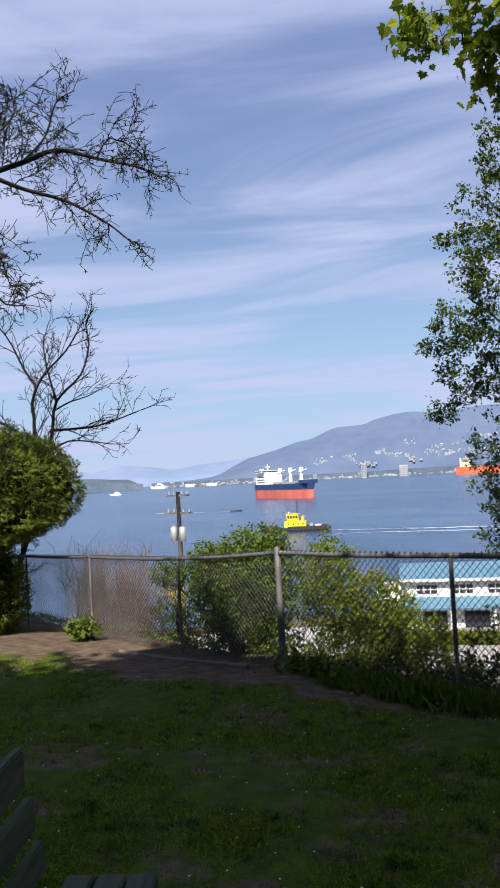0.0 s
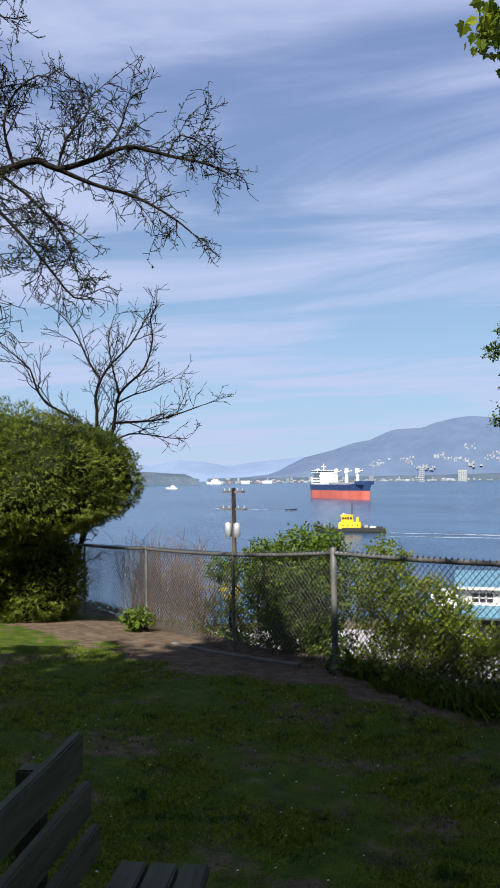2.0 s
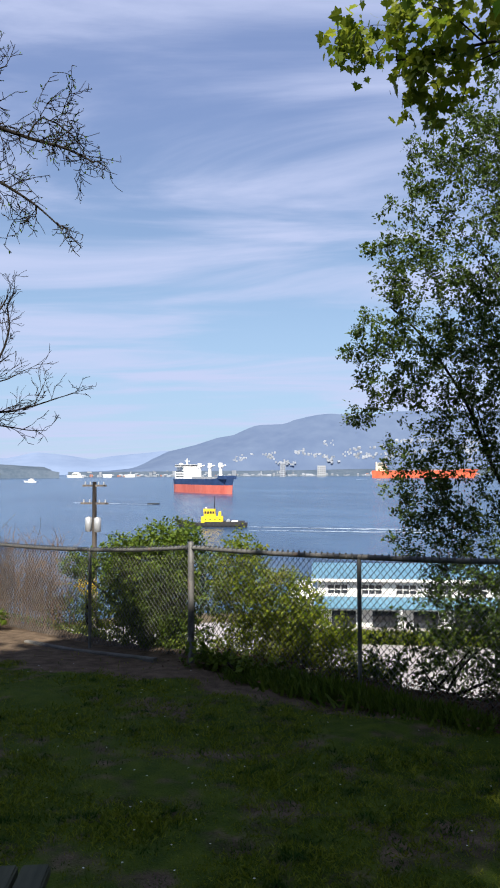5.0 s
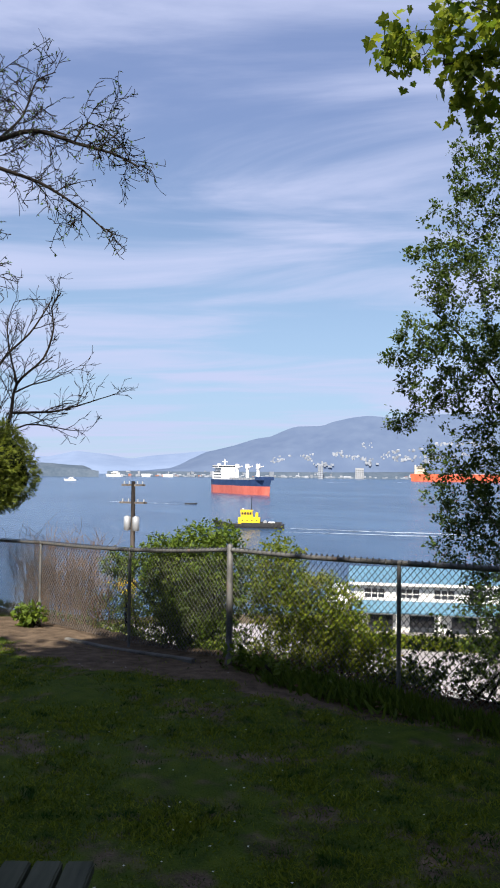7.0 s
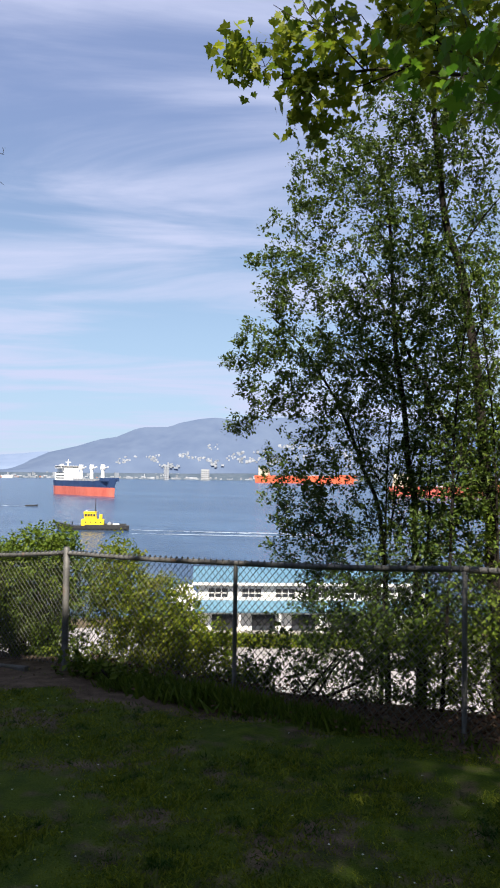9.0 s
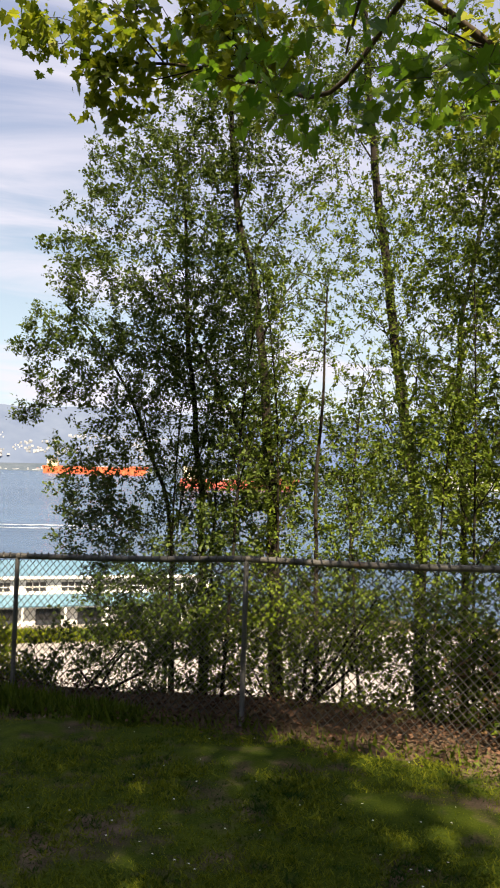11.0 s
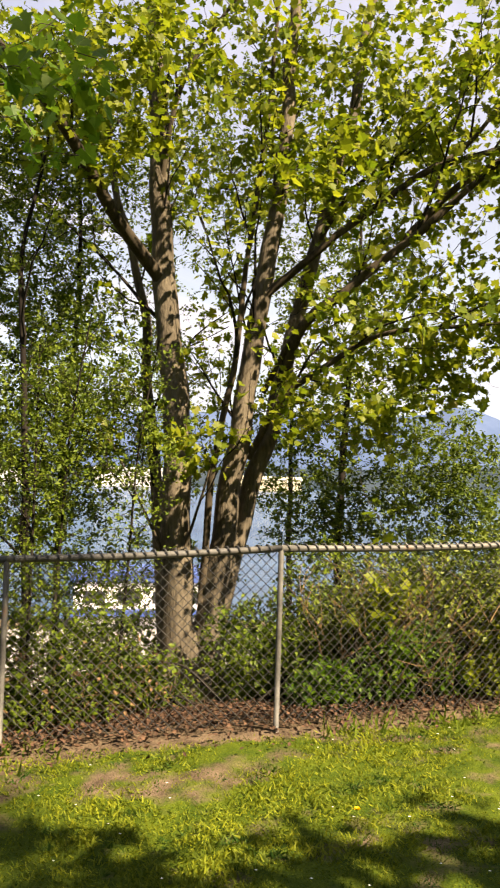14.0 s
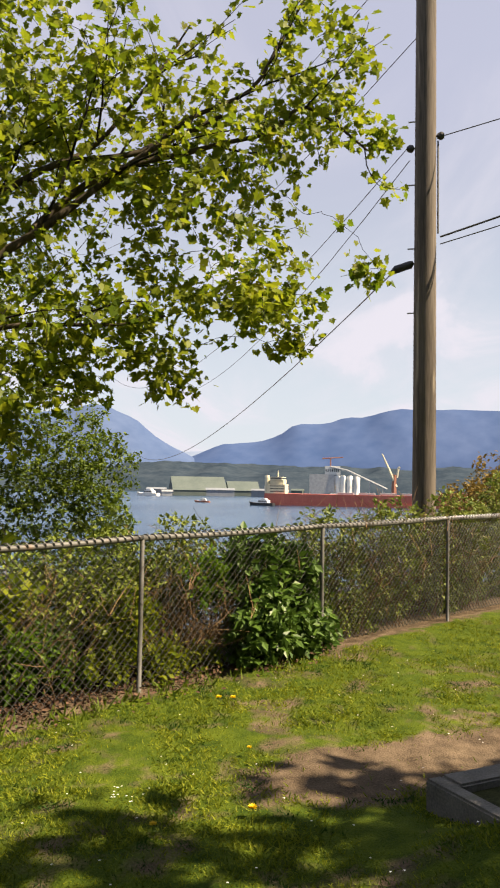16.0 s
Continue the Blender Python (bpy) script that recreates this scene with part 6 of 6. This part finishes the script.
def cargo_ship(label, at, turn, length, beam, low, high, hull_low, hull_high, house_x, house_mat, cranes=0, house=(14, 12), deckline=None):
    s = thing("cargo_ship", label, "ship", at, turn)
    part("lower_hull", hull(length, beam, length * 0.01, -2, low, 0.0), hull_low, s)
    part("upper_hull", hull(length * 1.012, beam * 1.02, length * 0.035, low, high, 2.5), hull_high, s)
    hx, (hl, hh) = house_x, house
    part("forecastle", Geo().box((length * 0.36, -beam * 0.33, high), (length * 0.47, beam * 0.33, high + 3.0)), hull_high, s)
    h = part("deck_house", Geo().box((hx - hl / 2, -beam * 0.42, high), (hx + hl / 2, beam * 0.42, high + hh * 0.55)).box((hx - hl * 0.40, -beam * 0.36, high + hh * 0.55), (hx + hl * 0.40, beam * 0.36, high + hh * 0.82)), house_mat, s)
    part("bridge", Geo().box((hx - hl * 0.30, -beam * 0.52, high + hh * 0.82), (hx + hl * 0.34, beam * 0.52, high + hh)), house_mat, s)
    for k in range(3):
        for sgn in (-1, 1):
            part("window_band", Geo().box((hx - hl * 0.36, sgn * beam * 0.425 - 0.06, high + 1.6 + k * 2.4), (hx + hl * 0.44, sgn * beam * 0.425 + 0.06, high + 2.3 + k * 2.4)), M_GLASS, s)
    part("bridge_window", Geo().box((hx + hl * 0.34, -beam * 0.5, high + hh * 0.88), (hx + hl * 0.355, beam * 0.5, high + hh * 0.96)).box((hx - hl * 0.30, -beam * 0.525, high + hh * 0.88), (hx + hl * 0.33, -beam * 0.519, high + hh * 0.96)), M_GLASS, s)
    part("funnel", Geo().tube([(hx - hl * 0.62, 0, high), (hx - hl * 0.62, 0, high + hh * 0.9), (hx - hl * 0.64, 0, high + hh * 1.1)], [2.4, 2.2, 2.0], 12), house_mat, s)
    part("mast", Geo().tube([(hx, 0, high + hh), (hx, 0, high + hh + 6)], [0.7, 0.3], 6).box((hx - 0.3, -2.5, high + hh + 3), (hx + 0.3, 2.5, high + hh + 3.6)), house_mat, s)
    for k in range(cranes):
        cx = hx + hl * 0.8 + (k + 0.5) * (length * 0.40 - hx - hl * 0.8) / cranes
        c = part("deck_crane", Geo().tube([(cx, 0, high), (cx, 0, high + 9), (cx, 0, high + 10), (cx, 0, high + 14)], [1.5, 1.4, 2.1, 1.8], 10), M_WHITE, s)
        part("crane_jib", Geo().tube([(cx, 0, high + 10), (cx + 9, 0, high + 12)], [0.9, 0.5], 6), M_WHITE, c)
    for k in range(5):
        cx = -length * 0.10 + k * length * 0.105 if house_x < 0 else -length * 0.42 + k * length * 0.105
        part("hatch_cover", Geo().box((cx - length * 0.04, -beam * 0.3, high), (cx + length * 0.04, beam * 0.3, high + 1.8)), M_STEEL, s)
    return s


cargo_ship("bulk carrier with dark blue topsides, orange-red boot and white bridge", (-447, 530, WATER_Z), -22.5, 100, 19, 7.4, 12.6, M_REDHULL, M_BLUE, -35, M_WHITE, cranes=3, house=(20, 13))
cargo_ship("orange-red tanker lying off the far shore", (*at_bearing(24.2, 1950)[:2], WATER_Z), 18, 245, 34, 10, 18, M_ORANGE, M_ORANGE, -100, M_CREAM, house=(22, 20))
cargo_ship("long red bulk carrier at anchor", (*at_bearing(13.7, 830)[:2], WATER_Z), 12, 122, 24, 4.0, 9.5, M_REDHULL, M_REDHULL, -48, M_CREAM, cranes=0, house=(14, 12))
red = cargo_ship("long red bulk carrier moored at the grain terminal, cream deck house", (*at_bearing(-58.0, 705)[:2], WATER_Z), -60, 180, 26, 3.0, 10.8, M_REDHULL, M_REDHULL, -80, M_CREAM, house=(16, 15))


def build_tug():
    t = thing("tugboat", "harbour tug with black hull and bright yellow wheelhouse", "tugboat", (-175.5, 213.0, WATER_Z), 215)
    part("hull", hull(24.0, 6.6, 1.8, -0.6, 1.5, 1.5, 20, 0.45), M_BLACK, t)
    for k in range(13):
        x = -10.8 + k * 1.55
        for sgn in (-1, 1):
            wdt = 3.3 * min(1.0, ((12.0 - x) / 10.8) ** 0.6)
            part("tyre_fender", Geo().tube([(x, sgn * (wdt + 0.1), 1.0), (x + 0.01, sgn * (wdt + 0.35), 1.0)], 0.42, 10), M_BLACK, t)
    part("bulwark_rail", Geo().box((-11.0, -3.1, 1.5), (3, -3.0, 2.0)).box((-11.0, 3.0, 1.5), (3, 3.1, 2.0)), M_BLACK, t)
    part("deck_house", Geo().bevel_box((-3.4, -2.2, 1.5), (4.3, 2.2, 3.7), 0.15), M_YELLOW, t)
    for k in range(4):
        for sgn in (-1, 1):
            part("porthole", Geo().box((-2.6 + k * 1.7, sgn * 2.21 - 0.03, 2.5), (-2.1 + k * 1.7, sgn * 2.21 + 0.03, 3.0)), M_GLASS, t)
    w = [(-0.9, -1.6, 3.7), (3.2, -1.6, 3.7), (3.2, 1.6, 3.7), (-0.9, 1.6, 3.7), (-0.6, -1.75, 6.1), (3.5, -1.75, 6.1), (3.5, 1.75, 6.1), (-0.6, 1.75, 6.1)]
    part("wheelhouse", Geo().add(w, [(0, 3, 2, 1), (4, 5, 6, 7), (0, 1, 5, 4), (1, 2, 6, 5), (2, 3, 7, 6), (3, 0, 4, 7)]), M_YELLOW, t)
    for k in range(4):
        for sgn in (-1, 1):
            part("window", Geo().box((-0.45 + k * 0.95, sgn * 1.72 - 0.05, 4.75), (0.25 + k * 0.95, sgn * 1.72 + 0.05, 5.6)), M_GLASS, t)
    for k in range(3):
        part("window", Geo().box((3.36, -1.35 + k * 1.0, 4.75), (3.46, -0.65 + k * 1.0, 5.6)), M_GLASS, t)
    part("roof", Geo().bevel_box((-0.9, -1.9, 6.1), (3.7, 1.9, 6.3), 0.08), M_YELLOW, t)
    part("searchlight", Geo().tube([(2.6, 0, 6.3), (2.6, 0, 6.7), (2.9, 0, 6.8)], [0.1, 0.25, 0.25], 8), M_WHITE, t)
    part("funnel", Geo().tube([(-2.2, 0.9, 3.7), (-2.3, 0.9, 5.4)], [0.5, 0.45], 10), M_YELLOW, t)
    part("funnel", Geo().tube([(-2.2, -0.9, 3.7), (-2.3, -0.9, 5.4)], [0.5, 0.45], 10), M_YELLOW, t)
    part("mast", Geo().tube([(-0.3, 0, 6.2), (-0.4, 0, 11.0)], [0.20, 0.10], 6).box((-0.55, -0.9, 7.9), (-0.2, 0.9, 8.05)), M_BLACK, t)
    part("winch", Geo().tube([(-5.2, -0.9, 2.1), (-5.2, 0.9, 2.1)], 0.65, 12), M_STEEL, t)
    part("deck_gear", Geo().bevel_box((-8.6, -1.4, 1.5), (-6.4, 1.4, 2.2), 0.1), M_WHITE, t)
    part("tow_bitt", Geo().tube([(7.5, 0, 1.8), (7.5, 0, 3.0)], 0.2, 8).tube([(7.5, -0.8, 2.8), (7.5, 0.8, 2.8)], 0.15, 8), M_BLACK, t)


build_tug()


def small_boat(label, at, turn, ln, mat, cabin=True):
    b = thing("motor_boat", label, "boat", at, turn)
    part("hull", hull(ln, ln * 0.3, ln * 0.06, -0.3, ln * 0.10, ln * 0.04, 16, 0.5), mat, b)
    if cabin:
        part("cabin", Geo().bevel_box((-ln * 0.28, -ln * 0.11, ln * 0.10), (ln * 0.12, ln * 0.11, ln * 0.21), ln * 0.01), M_WHITE, b)
        part("bridge", Geo().bevel_box((-ln * 0.2, -ln * 0.09, ln * 0.21), (ln * 0.02, ln * 0.09, ln * 0.27), ln * 0.01), M_WHITE, b)
        part("window_band", Geo().box((-ln * 0.25, -ln * 0.112, ln * 0.145), (ln * 0.10, ln * 0.112, ln * 0.18)), M_GLASS, b)
    return b


small_boat("white motor yacht far out on the water", at_bearing(52.6, 1450), 205, 24, M_WHITE)
small_boat("white ferry near the far shore", at_bearing(49.5, 2400), 190, 60, M_WHITE)
small_boat("small dark speedboat running over the water", at_bearing(43.9, 465), 40, 7, M_BLACK, False)
small_boat("white work boat on the inlet", at_bearing(-46.0, 765), 120, 15, M_RUST)
small_boat("dark tug beside the moored ship", at_bearing(-50.4, 690), 100, 24, M_BLACK)
small_boat("white vessel moored by the sheds", at_bearing(-42.0, 1080), 100, 36, M_WHITE)
M_FOAM = material("wake_foam", (0.20, 0.26, 0.34), (0.46, 0.51, 0.57), 0.3, 0.9, bump=0, fine=2.0)


def wake(label, a, b, w0, w1, seed):
    """A thin broken streak of foam lying on the water."""
    rng = np.random.default_rng(seed)
    a, b = np.array(a), np.array(b)
    d = unit(b - a)
    nrm = np.array((-d[1], d[0], 0))
    g = Geo()
    for s in np.sort(rng.random(64)):
        c = a + (b - a) * s + nrm * rng.normal() * (w0 + (w1 - w0) * s) * 0.4
        ln, wd = rng.uniform(1, 4.5) * (1 + s), (0.12 + 0.25 * rng.random()) * (w0 + (w1 - w0) * s)
        q = [c - d * ln - nrm * 0, c + nrm * wd, c + d * ln, c - nrm * wd]
        g.add([(p[0], p[1], WATER_Z + 0.05 + 0.03 * rng.random()) for p in q], [(0, 1, 2, 3)])
    tagged(part("wake", g, M_FOAM), label, "wake", kind="stuff")


wake("white wake behind the speedboat", at_bearing(44.1, 463), at_bearing(49.5, 500), 1.2, 3, 1)
wake("long pale wake behind the tug", at_bearing(38.0, 276), at_bearing(22, 262), 1.0, 4, 2)
wake("second faint wake line on the water", at_bearing(36.5, 258), at_bearing(24, 252), 0.8, 2, 3)
wake("pale wake line far out", at_bearing(37.4, 1450), at_bearing(28, 1650), 3, 5, 4)


# ---- foot of the bank: yard, clipped hedge, buildings ----
def build_yard():
    v, f = [], []
    rad = np.linspace(24, 88, 14)
    az = np.linspace(62, -40, 60)
    for r in rad:
        for a in az:
            x, y, _ = at_bearing(a, r)
            v.append((x, y, SHORE_Z + 0.06))
    n = len(az)
    f = [(i * n + j, i * n + j + 1, (i + 1) * n + j + 1, (i + 1) * n + j) for i in range(len(rad) - 1) for j in range(n - 1)]
    tagged(part("road", Geo().add(v, f), M_ROAD), "pale sunlit concrete yard and road below the bank", "road", kind="structure")


build_yard()


def clipped_hedge():
    rng = np.random.default_rng(51)
    h = thing("clipped_hedge", "long low clipped yellow-green hedge before the house", "hedge")
    p0, p1 = np.array(at_bearing(35.5, 78.5, SHORE_Z)), np.array(at_bearing(15.5, 80, SHORE_Z))
    d = unit(p1 - p0)
    ln = np.linalg.norm(p1 - p0)
    nr = np.array((-d[1], d[0], 0))
    n = 12000
    s, q, k = rng.random(n) * ln, rng.uniform(-0.6, 0.6, n), rng.random(n) * 1.25
    pos = p0 + s[:, None] * d + q[:, None] * nr + np.stack([0 * k, 0 * k, k], -1)
    g = Geo()
    leaves(g, LEAF_OVAL, pos, rng.normal(size=pos.shape) + (0, 0, 0.5), rng.normal(size=pos.shape) + (0, 0, 0.5), 0.22 + 0.1 * rng.random(n))
    tagged(part("foliage", g, M_MAPLE, h), kind="stuff")


clipped_hedge()


def house(label, corner, turn, ln, group=""):
    """A two-storey boathouse: white walls, blue-grey roofs, a porch roof between the storeys, dark windows with white bars."""
    h = thing("house", label, "house", corner, turn, group)
    dpt, h1, h2 = 9.0, 2.4, 5.4
    part("wall", Geo().box((0, 0, -1.0), (ln, dpt, h2)), M_WHITE, h)
    v = [(-0.6, -0.7, h2 - 0.1), (ln + 0.6, -0.7, h2 - 0.1), (ln + 0.6, dpt + 0.7, h2 - 0.1), (-0.6, dpt + 0.7, h2 - 0.1), (-0.6, dpt / 2, h2 + 1.1), (ln + 0.6, dpt / 2, h2 + 1.1)]
    r = part("roof", Geo().add(v, [(0, 1, 5, 4), (2, 3, 4, 5), (0, 4, 3), (1, 2, 5), (3, 2, 1, 0)]), M_ROOF, h)
    part("fascia", Geo().box((-0.6, -0.78, h2 - 0.32), (ln + 0.6, -0.70, h2 - 0.04)), M_WHITE, r)
    part("porch_roof", Geo().add([(-0.3, -1.6, h1), (ln + 0.3, -1.6, h1), (ln + 0.3, 0, h1 + 0.95), (-0.3, 0, h1 + 0.95), (-0.3, -1.6, h1 - 0.15), (ln + 0.3, -1.6, h1 - 0.15), (ln + 0.3, 0, h1 - 0.15), (-0.3, 0, h1 - 0.15)],
                                     [(0, 1, 2, 3), (4, 7, 6, 5), (0, 4, 5, 1), (1, 5, 6, 2), (3, 7, 4, 0)]), M_ROOF, h)
    x = 1.2
    while x + 2.2 < ln:
        w = part("window", Geo().box((x, -0.04, h2 - 1.75), (x + 2.1, 0.06, h2 - 0.75)), M_GLASS, h)
        part("window_frame", Geo().box((x - 0.08, -0.07, h2 - 1.85), (x + 2.18, -0.045, h2 - 1.72)).box((x - 0.08, -0.07, h2 - 0.76), (x + 2.18, -0.045, h2 - 0.66))
             .box((x + 0.66, -0.07, h2 - 1.72), (x + 0.74, -0.045, h2 - 0.76)).box((x + 1.36, -0.07, h2 - 1.72), (x + 1.44, -0.045, h2 - 0.76)).box((x, -0.07, h2 - 1.3), (x + 2.1, -0.045, h2 - 1.22)), M_WHITE, w)
        x += 3.7
    x = 1.6
    while x + 3.0 < ln:
        # flat dark panel stands in for the shade inside an opening
        part("dark_opening_panel", Geo().box((x, -0.05, -1.0), (x + 2.6, 0.05, h1 - 0.6)), M_GLASS, h)
        part("porch_post", Geo().box((x + 2.9, -1.5, -1.0), (x + 3.1, -1.3, h1)), M_WHITE, h)
        x += 4.4
    return h


house("white two-storey boathouse with pale blue-grey roofs by the water", (-45.4, 72.9, SHORE_Z), 31, 25)
M_ROOF_BLUE = material("bright_blue_roof", (0.030, 0.065, 0.22), (0.055, 0.10, 0.30), 0.5, 0.5, bump=0, fine=4)


def boat_shed():
    b = thing("boat_shed", "white shed with blue roof bands by the water", "shed", (16.0, 86.0, SHORE_Z), -14)
    part("wall", Geo().box((0, 0, -1), (16, 8, 5.2)), M_WHITE, b)
    part("roof", Geo().bevel_box((-0.4, -0.4, 5.2), (16.4, 8.4, 6.3), 0.1), M_ROOF_BLUE, b)
    part("awning", Geo().bevel_box((-0.3, -1.2, 1.6), (16.3, 0.0, 2.3), 0.05), M_ROOF_BLUE, b)
    for k in range(4):
        part("window", Geo().box((1.0 + k * 3.8, -0.05, 2.9), (3.4 + k * 3.8, 0.05, 4.2)), M_GLASS, b)


boat_shed()


# moored boats and floats behind the house
rngb = np.random.default_rng(61)
for k in range(9):
    az_b = 33 - k * 2.1
    small_boat(("white cabin cruiser moored behind the boathouse", "rust-streaked fishing boat moored behind the boathouse")[k % 3 == 1], at_bearing(az_b, 118 + 5 * rngb.random()), az_b + rngb.uniform(60, 120), rngb.uniform(8, 13), (M_WHITE, M_RUST, M_WHITE)[k % 3])


# ---- far wooden pole with transformers, foot of the bank ----
def transformer_pole():
    x, y, _ = at_bearing(48.15, 58)
    z = float(ground_z(np.array(x), np.array(y)))
    p = thing("utility_pole", "wooden pole with crossarms and two grey transformers", "utility pole", (x, y, 0))
    part("shaft", Geo().tube([(0, 0, z - 0.5), (0, 0, -6), (0, 0, 0.9)], [0.22, 0.19, 0.15], 12), M_POLE, p, smooth=True)
    for zz, w in ((0.55, 0.95), (-0.75, 1.1)):
        part("crossarm", Geo().box((-w, -0.08, zz), (w, 0.08, zz + 0.14), pose(0, 0, 0, 0, 0, 20)), M_POLE, p)
        for q in (-0.9, -0.4, 0.4, 0.9):
            part("insulator", Geo().tube([(q * w, 0.3 * q * w * 0.5, zz + 0.14), (q * w, 0.3 * q * w * 0.5, zz + 0.36)], [0.06, 0.04], 6), M_STEEL, p)
    for q in (-0.45, 0.5):
        part("transformer", Geo().tube([(q, -0.15, -2.75), (q, -0.15, -2.7), (q, -0.15, -1.75), (q, -0.15, -1.65)], [0.15, 0.26, 0.26, 0.12], 12), M_STEEL, p, smooth=True)


transformer_pole()
